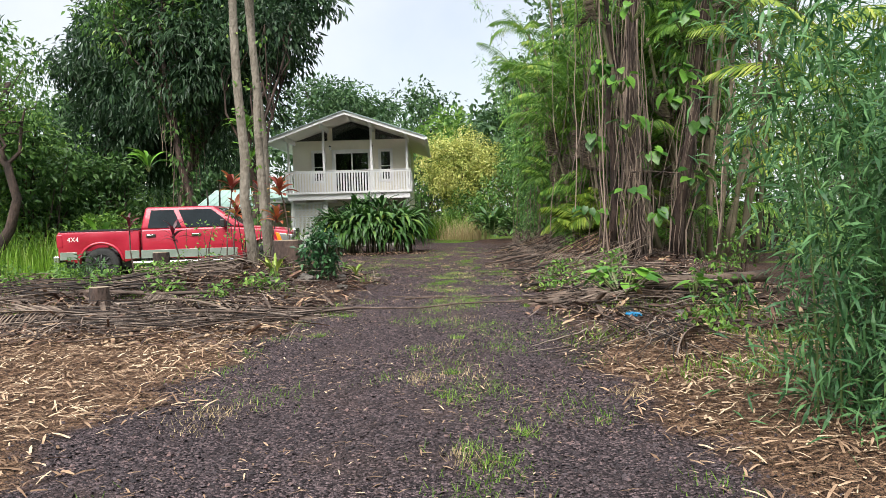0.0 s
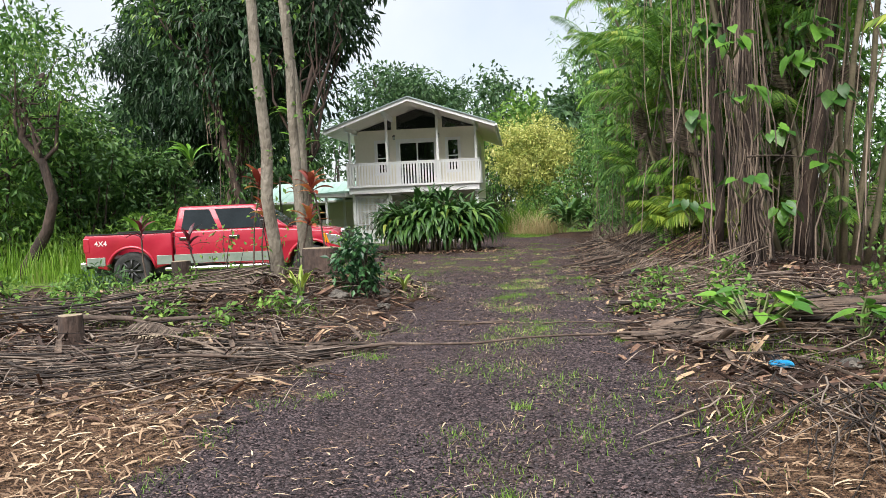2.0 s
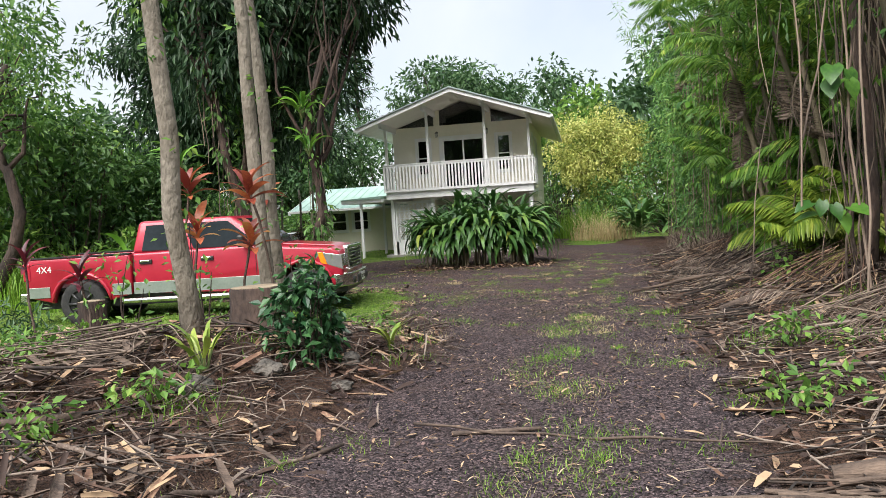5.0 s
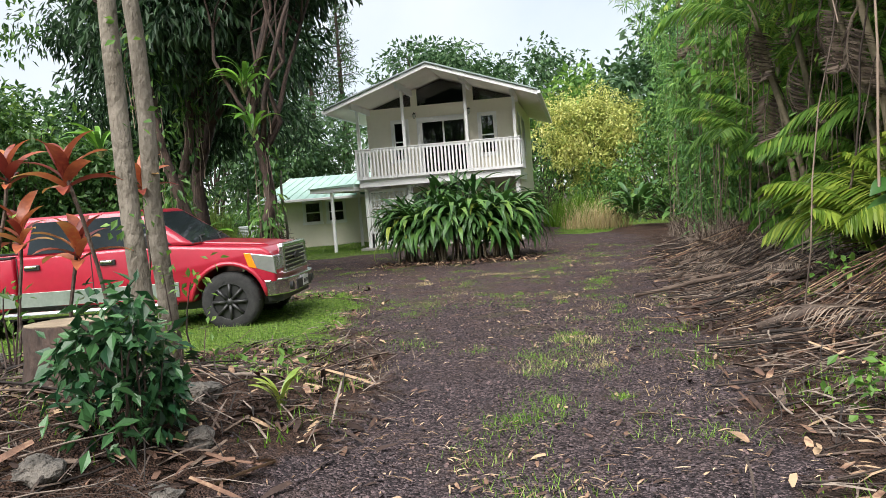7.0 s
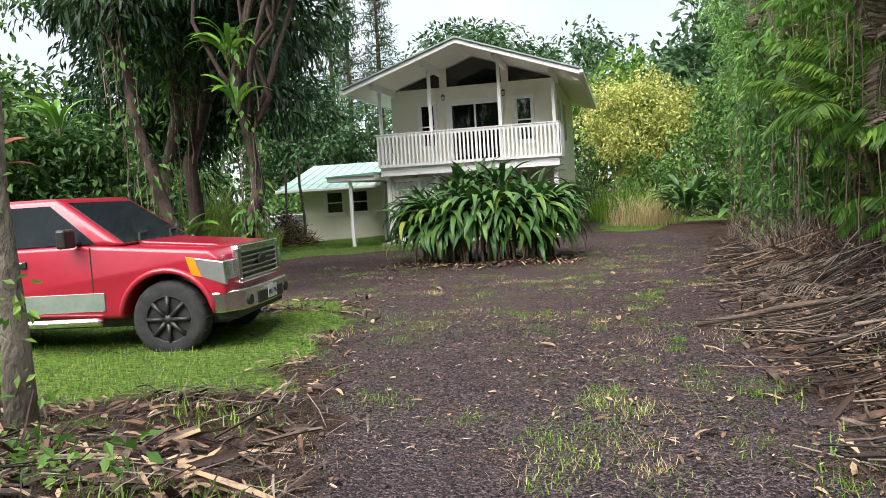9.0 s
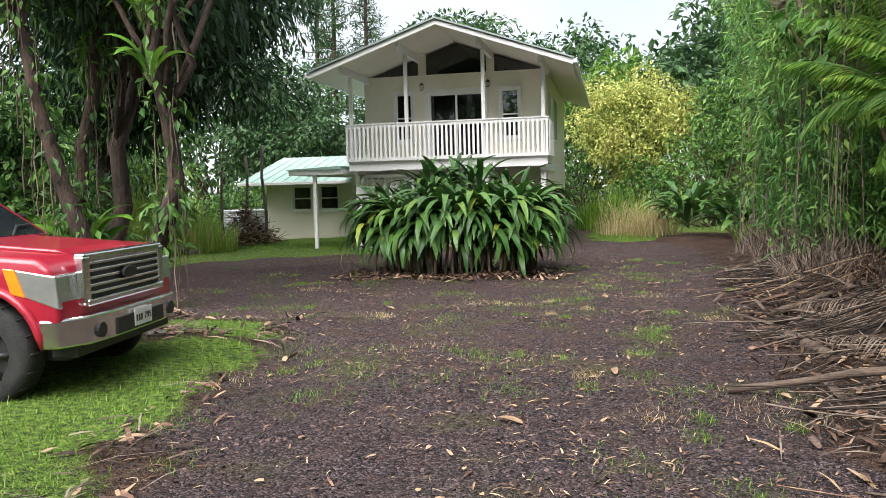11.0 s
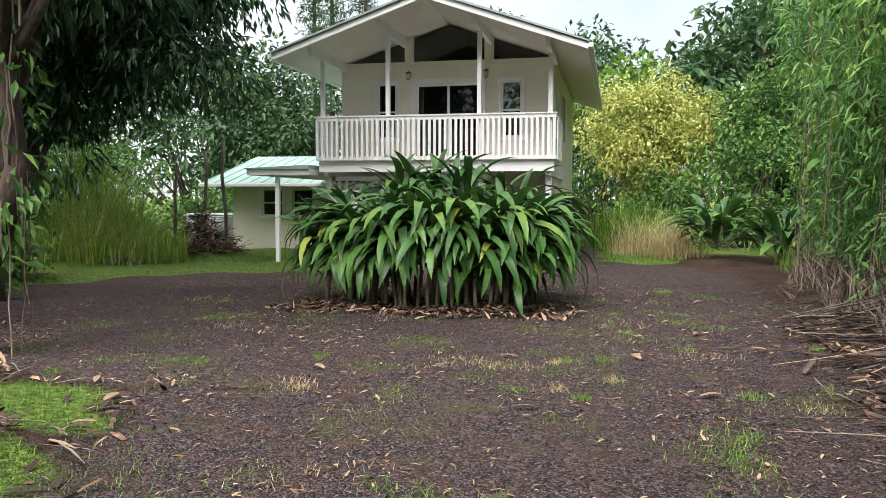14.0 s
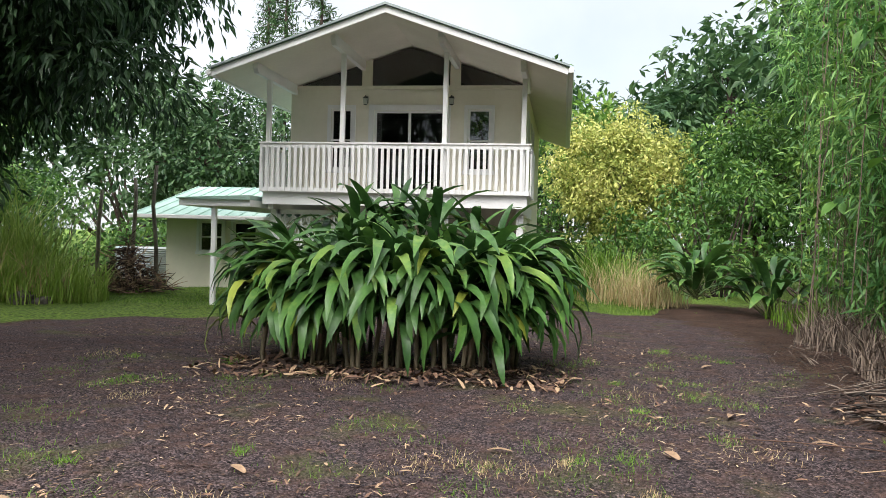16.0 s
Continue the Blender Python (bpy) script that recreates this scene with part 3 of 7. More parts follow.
def build_house():
    h = thing("house", "two-storey cream house with gabled roof and white front balcony", "house", (RX, 40, 0))
    h.location = (0, 0, 0)
    # upper walls
    holes = [(-6.16, -5.66, 3.12, 4.53), (-5.13, -3.46, 2.52, 4.5), (-2.92, -2.4, 3.12, 4.53)]
    b = Builder()
    wall_grid(b, HX0, HX1, 2.4, 5.0, HY0, HY0 + 0.14, holes)
    # gable strip under the clerestory, and between its panes
    for x0, x1 in ((RX - 1.16, RX - 0.92), (RX + 0.92, RX + 1.16)):
        b.prism([(x0, 5.0), (x1, 5.0), (x1, roof_under(x1)), (x0, roof_under(x0))], 1, HY0, HY0 + 0.14)
    b.box((HX0, HY0 - 0.03, 4.98), (HX1, HY0 - 0.003, 5.07))
    b.part("wall", M_CREAM, h)
    bk = Builder()
    bk.prism([(HX0, 2.4), (HX1, 2.4), (HX1, 5.0), (RX, roof_under(RX)), (HX0, 5.0)], 1, HY1 - 0.14, HY1)
    bk.part("wall", M_CREAM, h)
    for x0, x1, win in ((HX0, HX0 + 0.14, ()), (HX1 - 0.14, HX1, ((40.1, 40.9), (42.2, 43.6)))):
        sd = Builder()
        ys = [HY0 + 0.14, *[v for w in win for v in w], HY1 - 0.14]
        for k, (p, q) in enumerate(zip(ys, ys[1:])):
            if k % 2 == 0:
                sd.box((x0, p, 2.4), (x1, q, 5.05))
            else:
                sd.box((x0, p, 2.4), (x1, q, 3.2))
                sd.box((x0, p, 4.5), (x1, q, 5.05))
        sd.part("wall", M_CREAM, h)
    for p, q in ((40.1, 40.9), (42.2, 43.6)):
        w = Builder()
        for a, c, d, e in ((p - 0.09, p, 3.1, 4.6), (q, q + 0.09, 3.1, 4.6), (p, q, 3.1, 3.2), (p, q, 4.5, 4.6), ((p + q) / 2 - 0.03, (p + q) / 2 + 0.03, 3.2, 4.5)):
            w.box((HX1 - 0.05, a, d), (HX1 + 0.03, c, e))
        win = w.part("window", M_WHITE, h)
        g = Builder()
        g.box((HX1 - 0.08, p, 3.2), (HX1 - 0.07, q, 4.5))
        g.part("pane", M_GLASS, win)
    # clerestory panes
    g = Builder()
    g.prism([(RX - 0.92, 5.0), (RX + 0.92, 5.0), (RX + 0.92, roof_under(RX + 0.92) - 0.03), (RX, 5.96), (RX - 0.92, roof_under(RX - 0.92) - 0.03)], 1, HY0 + 0.06, HY0 + 0.07)
    g.part("clerestory_window", M_GLASS, h, label="dark peaked gable window")
    for s in (-1, 1):
        g = Builder()
        g.prism([(RX + s * 1.16, 5.0), (RX + s * 2.75, 5.0), (RX + s * 2.75, roof_under(RX + 2.75) - 0.02), (RX + s * 1.16, roof_under(RX + 1.16) - 0.03)], 1, HY0 + 0.06, HY0 + 0.07)
        g.part("clerestory_window", M_GLASS, h, label="dark triangular gable window")
    window(h, -6.16, -5.66, 3.12, 4.53, HY0, bars_z=(3.80,))
    window(h, -2.92, -2.4, 3.12, 4.53, HY0, bars_z=(3.80,))
    window(h, -5.13, -3.46, 2.52, 4.5, HY0, bars_x=(-4.29,), name="sliding_door", trim=0.13, w=0.06)
    # inside: floor and partition, coloured dark to stand for the room's shade
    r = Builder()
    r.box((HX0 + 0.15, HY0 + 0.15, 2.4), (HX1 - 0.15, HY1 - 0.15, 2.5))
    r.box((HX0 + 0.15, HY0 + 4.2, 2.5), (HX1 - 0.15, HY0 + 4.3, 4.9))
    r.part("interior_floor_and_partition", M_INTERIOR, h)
    # roof slabs, ridge to eaves, with exposed fascia boards
    half = 3.57
    for s in (-1, 1):
        b = Builder()
        e = RX + s * half
        b.prism([(RX, 6.02), (e, roof_under(e)), (e, roof_under(e) + 0.12), (RX, 6.14)], 1, ROOF_Y0 + 0.04, ROOF_Y1)
        b.part("soffit", M_SOFFIT, h)
        c = Builder()
        o = s * 0.06
        c.prism([(RX, 6.145), (e + o, roof_under(e) + 0.105), (e + o, roof_under(e) + 0.135), (RX, 6.18)], 1, ROOF_Y0 - 0.05, ROOF_Y1 + 0.04)
        for k in range(32):
            y = ROOF_Y0 + 0.1 + k * 0.4
            c.prism([(RX, 6.18), (e + o, roof_under(e) + 0.135), (e + o, roof_under(e) + 0.16), (RX, 6.205)], 1, y, y + 0.03)
        c.part("roof", M_ROOF, h, label="green ribbed metal roofing")
        f = Builder()
        f.prism([(RX, 5.99), (e, roof_under(e) - 0.03), (e, roof_under(e) + 0.10), (RX, 6.13)], 1, ROOF_Y0, ROOF_Y0 + 0.036)
        f.prism([(e, roof_under(e) - 0.04), (e + s * 0.03, roof_under(e) - 0.04), (e + s * 0.03, roof_under(e) + 0.1), (e, roof_under(e) + 0.1)], 1, ROOF_Y0, ROOF_Y1)
        f.part("fascia_board", M_WHITE, h)
        d = Builder()
        d.prism([(RX, 6.135), (e + o, roof_under(e) + 0.10), (e + o, roof_under(e) + 0.14), (RX, 6.185)], 1, ROOF_Y0 - 0.062, ROOF_Y0 - 0.05)
        d.part("flashing", M_ROOFEDGE, h)
        gt = Builder()
        gt.box((min(e + s * 0.03, e + s * 0.14), ROOF_Y0 - 0.02, roof_under(e) - 0.02), (max(e + s * 0.03, e + s * 0.14), ROOF_Y1, roof_under(e) + 0.09))
        gt.part("gutter", M_WHITE, h, bevel=0.02)
    # roof beams over the balcony and their posts
    for x in (-7.05, -5.41, -3.2, -1.55):
        t = roof_under(x)
        b = Builder()
        b.prism([(36.85, t + 0.02), (HY0, t + 0.02), (HY0, t - 0.20), (36.95, t - 0.20), (36.85, t - 0.10)], 0, x - 0.05, x + 0.05)
        b.part("beam", M_WHITE, h)
        p = Builder()
        p.box((x - 0.05, RAIL_Y + 0.05, DECK_Z), (x + 0.05, RAIL_Y + 0.15, t - 0.20))
        p.part("post", M_WHITE, h, bevel=0.006)
    # balcony deck and carport posts
    d = Builder()
    d.box((-7.15, RAIL_Y + 0.06, 2.36), (-1.45, HY0, DECK_Z))
    d.box((-7.15, RAIL_Y + 0.06, 2.2), (-1.45, RAIL_Y + 0.14, 2.36))
    for x in (-7.0, -5.4, -3.2, -1.6):
        d.box((x - 0.06, RAIL_Y + 0.16, 2.1), (x + 0.06, HY0 + 3, 2.36))
    d.part("deck", M_WHITE, h)
    for x in (-7.0, -5.4, -3.2, -1.6):
        p = Builder()
        p.box((x - 0.07, RAIL_Y + 0.35, -0.1), (x + 0.07, RAIL_Y + 0.49, 2.1))
        p.part("carport_post", M_WHITE, h, bevel=0.008)
    # lower storey
    l = Builder()
    wall_grid(l, HX0, HX1, -0.1, 2.4, 41.6, 41.75, [(-4.6, -3.7, -0.1, 2.0)])
    l.box((HX0, 41.75, -0.1), (HX0 + 0.15, HY1, 2.4))
    l.box((HX1 - 0.15, 39.6, -0.1), (HX1, HY1, 2.4))
    l.box((HX0, HY1 - 0.15, -0.1), (HX1, HY1, 2.4))
    l.box((HX0 + 0.15, 41.75, 2.25), (HX1 - 0.15, HY1 - 0.15, 2.4))
    l.part("wall", M_CREAM, h, label="cream lower storey wall in the carport")
    dr = Builder()
    dr.box((-4.6, 41.66, -0.05), (-3.7, 41.7, 2.0))
    for z0, z1 in ((0.15, 0.9), (1.05, 1.85)):
        for x0 in (-4.5, -4.1):
            dr.box((x0, 41.645, z0), (x0 + 0.3, 41.66, z1))
    dr.part("door", M_WHITE, h)
    fl = Builder()
    fl.box((HX0 - 0.2, 37.9, -0.12), (HX1 + 0.1, HY1, 0.04))
    fl.part("carport_slab", M_CONCRETE, h, bevel=0.02)
    # lattice screen beside the carport
    s = Builder()
    x0, x1, y = -6.92, -5.48, RAIL_Y + 0.40
    s.box((x0, y, 0.0), (x0 + 0.07, y + 0.06, 2.1)), s.box((x1 - 0.07, y, 0.0), (x1, y + 0.06, 2.1))
    s.box((x0, y, 0.0), (x1, y + 0.06, 0.55)), s.box((x0, y, 2.0), (x1, y + 0.06, 2.1))
    for k in range(5):
        z = 0.55 + k * 0.29
        s.box((x0 + 0.07, y + 0.005, z), (x1 - 0.07, y + 0.055, z + 0.05))
        for j in range(7):
            xx = x0 + 0.07 + (j + 0.5) * 0.186
            s.box((xx - 0.02, y + 0.01, z + 0.05), (xx + 0.02, y + 0.05, z + 0.29))
            s.tube([(xx + 0.07 * math.cos(a), y + 0.03, z + 0.17 + 0.09 * math.sin(a)) for a in np.linspace(0, 2 * math.pi, 9)], 0.016, 4, False)
    s.part("block_screen", M_WHITE, h, label="white ornamental block screen")
    # railing with pickets
    rail = Builder()
    for z in (3.46, 2.52):
        rail.box((-7.2, RAIL_Y - 0.02, z - 0.045), (-1.4, RAIL_Y + 0.02, z + 0.045))
        for x in (-7.2, -1.44):
            rail.box((x, RAIL_Y + 0.02, z - 0.04), (x + 0.04, HY0, z + 0.04))
    rail.box((-7.22, RAIL_Y - 0.05, 3.505), (-1.38, RAIL_Y + 0.06, 3.535))
    rail = rail.part("railing", M_WHITE, h, label="white wooden balcony railing with upright pickets")
    pk = Builder()
    pk.box((-0.031, -0.0125, 0), (0.031, 0.0125, 0.99))
    mesh = pk.mesh("picket", M_WHITE)
    for k in range(46):
        o = new("picket", mesh)
        o.parent = rail
        o.location = (-7.16 + k * 0.1269, RAIL_Y - 0.034, 2.47)
    for x in (-7.215, -1.385):
        for k in range(13):
            o = new("picket", mesh)
            o.parent = rail
            o.location, o.rotation_euler = (x, RAIL_Y + 0.1 + k * 0.132, 2.47), (0, 0, radians(90))
    # wall lanterns
    for x in (-5.32, -3.3):
        b = Builder()
        b.box((x - 0.04, HY0 - 0.02, 4.66), (x + 0.04, HY0 - 0.003, 4.82))
        b.tube([(x, HY0 - 0.02, 4.80), (x, HY0 - 0.10, 4.83), (x, HY0 - 0.12, 4.80)], 0.012, 6)
        b.tube([(x, HY0 - 0.12, 4.81), (x, HY0 - 0.12, 4.77), (x, HY0 - 0.12, 4.755)], [0.02, 0.075, 0.06], 8)
        b.tube([(x, HY0 - 0.12, 4.62), (x, HY0 - 0.12, 4.605)], [0.05, 0.03], 8)
        lam = b.part("wall_lantern", M_BLACK, h)
        q = Builder()
        q.tube([(x, HY0 - 0.12, 4.62), (x, HY0 - 0.12, 4.755)], [0.045, 0.058], 8)
        q.part("lantern_glass", M_LAMP, lam)
    # side wing with low green roof
    wx0, wx1, wy0, wy1 = -12.2, -7.2, 43.2, 50.0
    w = Builder()
    wins = [(-11.17, -10.47, 1.0, 1.86), (-10.13, -9.43, 1.0, 1.86)]
    wall_grid(w, wx0, wx1, -0.1, 2.1, wy0, wy0 + 0.14, wins)
    w.box((wx0, wy0 + 0.14, -0.1), (wx0 + 0.14, wy1, 2.1))
    w.box((wx0, wy1, -0.1), (wx1, wy1 + 0.14, 2.1))
    w.box((wx0 + 0.14, wy0 + 0.14, 2.02), (wx1, wy1, 2.1))
    w.part("wall", M_CREAM, h, label="cream wall of the low side wing")
    for a, c, d, e in wins:
        window(h, a, c, d, e, wy0, bars_z=(1.42,))
    rw = Builder()
    rw.prism([(wy0 - 0.7, 1.98), (wy0 - 0.7, 2.04), (46.7, 3.08), (50.8, 2.04), (50.8, 1.98), (46.7, 3.02)], 0, wx0 - 0.75, wx1)
    for k in range(14):
        x = wx0 - 0.7 + k * 0.4
        rw.prism([(wy0 - 0.7, 2.042), (wy0 - 0.7, 2.065), (46.7, 3.105), (46.7, 3.082)], 0, x, x + 0.03)
    rw.part("roof", M_ROOF, h, label="pale green ribbed metal roof of the wing")
    gf = Builder()
    gf.box((wx0 - 0.78, wy0 - 0.80, 1.92), (wx1, wy0 - 0.70, 2.03))
    gf.prism([(wy0 - 0.7, 1.9), (wy0 - 0.7, 2.03), (46.7, 3.08), (46.7, 2.94)], 0, wx0 - 0.79, wx0 - 0.755)
    gf.part("gutter", M_WHITE, h, bevel=0.015)
    # entry porch between wing and carport
    p = Builder()
    p.box((-8.85, 37.25, 2.12), (-7.25, wy0 - 0.81, 2.26))
    p.part("porch_fascia", M_WHITE, h)
    p = Builder()
    p.prism([(-8.9, 2.262), (-7.25, 2.262), (-7.25, 2.36), (-8.9, 2.29)], 1, 37.2, wy0 + 0.5)
    p.part("porch_roof", M_ROOF, h)
    for x, y in ((-8.12, 37.42), (-8.12, 41.0)):
        p = Builder()
        p.box((x - 0.05, y - 0.05, -0.1), (x + 0.05, y + 0.05, 2.12))
        p.part("porch_post", M_WHITE, h, bevel=0.006)
    return h


build_house()


# ---- pickup truck ----
def text_part(body, size, mat, parent, m, name, depth=0.003):
    c = bpy.data.curves.new(name, "FONT")
    c.body, c.size, c.extrude, c.align_x, c.align_y = body, size, depth, "CENTER", "CENTER"
    tmp = bpy.data.objects.new(name, c)
    scene.collection.objects.link(tmp)
    dg = bpy.context.evaluated_depsgraph_get()
    me = bpy.data.meshes.new_from_object(tmp.evaluated_get(dg))
    bpy.data.objects.remove(tmp)
    me.materials.clear()
    me.materials.append(mat)
    o = new(name, me)
    o.parent = parent
    o.matrix_basis = m
    return o


def build_truck():
    """Runs along +x; origin on the ground under the middle. Side y = -1 faces the drive."""
    t = thing("pickup_truck", "red crew-cab pickup truck parked on the grass", "truck", (-6.66, 21.25, -0.01))
    t.scale = (0.955, 1, 0.95)
    W, FW, RWX, R = 0.97, 2.18, -2.03, 0.43
    def arch(cx, n=13, r=0.53):
        return [(cx + r * math.cos(a), 0.47 + r * math.sin(a) * 0.98) for a in np.linspace(0.02, math.pi - 0.02, n)]
    # body side: lower edge with wheel arches, upper edge with the hood
    lower = [(2.84, 0.62)] + arch(FW) + arch(RWX) + [(-3.02, 0.60)]
    fend = [(2.84, 0.62), (2.90, 0.72), (2.90, 0.86), (2.84, 1.14), (2.72, 1.23), (1.45, 1.335), (1.1, 1.36), (-1.02, 1.34)]
    b = Builder()
    poly = lower + [(-1.02, 0.60)]
    side_low = [(-1.02, 0.60)] + [(-1.02, 1.34)] + fend[::-1][1:-1] + [(2.84, 0.62)] + arch(FW)
    # cab and hood in one block
    b.prism(side_low, 1, -W, W)
    cab = b.part("body", M_RED, t, bevel=0.05)
    cab.modifiers["bevel"].segments = 3
    cab.data.shade_smooth()
    # box of the bed: two sides, front, tailgate, floor
    bed = [(-1.06, 0.60), (-1.06, 1.33), (-3.08, 1.33), (-3.12, 1.25), (-3.10, 0.66), (-3.02, 0.60)] + arch(RWX)[::-1]
    for s in (-1, 1):
        q = Builder()
        q.prism(bed, 1, min(s * W, s * (W - 0.12)), max(s * W, s * (W - 0.12)))
        o = q.part("bed_side", M_RED, t, bevel=0.03)
        o.data.shade_smooth()
    q = Builder()
    q.box((-3.12, -W + 0.12, 0.66), (-3.04, W - 0.12, 1.32))
    q.box((-1.14, -W + 0.12, 0.66), (-1.07, W - 0.12, 1.32))
    q.part("tailgate", M_RED, t, bevel=0.02)
    q = Builder()
    q.box((-3.04, -W + 0.12, 0.70), (-1.14, W - 0.12, 0.76))
    for s in (-1, 1):
        q.box((-3.05, s * (W - 0.06) - 0.07, 1.33), (-1.07, s * (W - 0.06) + 0.07, 1.355))
    q.part("bed_liner", M_BLACK, t)
    # arch lips
    for cx in (FW, RWX):
        for s in (-1, 1):
            q = Builder()
            q.tube([(cx + 0.56 * math.cos(a), s * (W + 0.005), 0.47 + 0.55 * math.sin(a)) for a in np.linspace(0.06, math.pi - 0.06, 17)], [0.015] + [0.036] * 15 + [0.015], 8)
            q.part("wheel_arch", M_RED, t, True)
    # cabin: lofted greenhouse
    g = Builder()
    lo, hi = 1.33, 1.92
    base = [(1.68, -0.93), (1.68, 0.93), (-1.04, 0.93), (-1.04, -0.93)]
    roof = [(0.84, -0.81), (0.84, 0.81), (-0.92, 0.81), (-0.92, -0.81)]
    g.add([(x, y, lo) for x, y in base] + [(x, y, hi) for x, y in roof], [(0, 3, 2, 1), (4, 5, 6, 7), (0, 1, 5, 4), (1, 2, 6, 5), (2, 3, 7, 6), (3, 0, 4, 7)])
    o = g.part("cabin", M_RED, t, bevel=0.07)
    o.modifiers["bevel"].segments = 4
    o.data.shade_smooth()
    def lerp(a, c, k):
        return tuple(a[i] + (c[i] - a[i]) * k for i in range(3))
    def pane(c00, c10, c11, c01, off, name, mat):
        """A thin pane on a cabin face, inset; corners given bottom left, bottom right, top right, top left."""
        n = Vector([c10[i] - c00[i] for i in range(3)]).cross(Vector([c01[i] - c00[i] for i in range(3)])).normalized()
        p = Builder()
        vs = [tuple(Vector(c) + n * d) for d in (-0.03, off) for c in (c00, c10, c11, c01)]
        p.add(vs, [(0, 3, 2, 1), (4, 5, 6, 7), (0, 1, 5, 4), (1, 2, 6, 5), (2, 3, 7, 6), (3, 0, 4, 7)])
        return p.part(name, mat, t, bevel=0.004)
    for s in (-1, 1):
        B0, B1, T1, T0 = (-1.04, s * 0.93, lo), (1.68, s * 0.93, lo), (0.84, s * 0.81, hi), (-0.92, s * 0.81, hi)
        def on(u, v):
            return lerp(lerp(B0, B1, u), lerp(T0, T1, u), v)
        for u0, u1, v0, v1 in ((0.07, 0.395, 0.06, 0.06), (0.44, 0.90, 0.06, 0.06)):
            top1 = u1 if u1 < 0.8 else 0.905
            c = (on(u0, v0), on(u1, v0), on(top1, 0.86), on(u0 + 0.02, 0.86))
            if s > 0:
                c = (c[1], c[0], c[3], c[2])
            pane(*c, 0.006, "side_window", M_TINT)
        q = Builder()
        for x in (-1.0, 0.14, 1.30):
            q.box((x, s * W - 0.004, 0.66), (x + 0.012, s * W + 0.004, 1.33))
        q.part("door_gap", M_BLACK, t)
        for x in (-0.88, 0.28):
            q = Builder()
            q.box((x, s * (W + 0.012) - 0.014, 1.13), (x + 0.24, s * (W + 0.012) + 0.014, 1.21))
            hd = q.part("door_handle", M_BLACK, t, bevel=0.01)
            q = Builder()
            q.box((x + 0.02, s * (W + 0.03) - 0.012, 1.165), (x + 0.2, s * (W + 0.03) + 0.012, 1.20))
            q.part("handle_grip", M_CHROME, hd, bevel=0.008)
        # two-tone lower panel and step
        q = Builder()
        for x0, x1 in ((RWX + 0.60, -1.07), (-1.02, 1.44)):
            q.box((x0, s * (W + 0.002) - 0.012, 0.585), (x1, s * (W + 0.002) + 0.012, 0.80))
        q.box((-3.06, s * (W + 0.002) - 0.012, 0.60), (RWX - 0.60, s * (W + 0.002) + 0.012, 0.80))
        q.part("lower_panel", M_SILVER, t, bevel=0.005)
        q = Builder()
        q.tube([(-1.25, s * 0.99, 0.46), (-1.2, s * 1.03, 0.47), (1.35, s * 1.03, 0.47), (1.4, s * 0.99, 0.46)], 0.05, 8)
        q.part("side_step", M_CHROME, t, True)
        q = Builder()
        q.box((1.06, s * 1.12 - 0.11, 1.34), (1.18, s * 1.12 + 0.11, 1.56))
        q.box((1.12, s * 0.98 - 0.06, 1.36), (1.19, s * 0.98 + 0.06, 1.42))
        q.part("door_mirror", M_BLACK, t, bevel=0.03)
        # lamps
        q = Builder()
        q.prism([(2.62, 0.92), (2.90, 0.82), (2.885, 1.09), (2.54, 1.15)], 1, min(s * 0.62, s * (W + 0.006)), max(s * 0.62, s * (W + 0.006)))
        hl = q.part("headlamp", M_LENS, t, bevel=0.012)
        q = Builder()
        q.prism([(2.50, 0.95), (2.62, 0.92), (2.54, 1.15), (2.44, 1.16)], 1, min(s * 0.9, s * (W + 0.008)), max(s * 0.9, s * (W + 0.008)))
        q.part("indicator", M_AMBER, hl, bevel=0.008)
        q = Builder()
        q.box((-3.13, s * (W - 0.07) - 0.08, 0.92), (-2.98, s * (W - 0.07) + 0.08, 1.26))
        q.part("tail_lamp", M_RED, t, bevel=0.02)
    F0, F1, U1, U0 = (1.68, -0.93, lo), (1.68, 0.93, lo), (0.84, 0.81, hi), (0.84, -0.81, hi)
    def onf(u, v):
        return lerp(lerp(F0, F1, u), lerp(U0, U1, u), v)
    pane(onf(0.06, 0.05), onf(0.94, 0.05), onf(0.93, 0.90), onf(0.07, 0.90), 0.006, "windscreen", M_TINT)
    B0, B1, V1, V0 = (-1.04, 0.93, lo), (-1.04, -0.93, lo), (-0.92, -0.81, hi), (-0.92, 0.81, hi)
    def onb(u, v):
        return lerp(lerp(B0, B1, u), lerp(V0, V1, u), v)
    pane(onb(0.1, 0.12), onb(0.9, 0.12), onb(0.9, 0.85), onb(0.1, 0.85), 0.006, "rear_window", M_TINT)
    # hood relief
    q = Builder()
    q.prism([(1.66, 1.31), (1.66, 1.36), (2.60, 1.275), (2.70, 1.23)], 1, -0.52, 0.52)
    o = q.part("hood_bulge", M_RED, t, bevel=0.03)
    # wipers
    q = Builder()
    for y in (-0.55, 0.25):
        q.tube([(1.69, y, 1.36), (1.56, y + 0.25, 1.45), (1.54, y + 0.5, 1.46)], 0.012, 5)
    q.part("wiper", M_BLACK, t)
    # grille
    q = Builder()
    q.box((2.90, -0.66, 0.80), (2.975, 0.66, 0.86)), q.box((2.86, -0.68, 1.17), (2.955, 0.68, 1.245))
    q.box((2.88, -0.70, 0.82), (2.96, -0.60, 1.22)), q.box((2.88, 0.60, 0.82), (2.96, 0.70, 1.22))
    gr = q.part("grille", M_CHROME, t, bevel=0.015)
    q = Builder()
    q.box((2.87, -0.62, 0.84), (2.93, 0.62, 1.19))
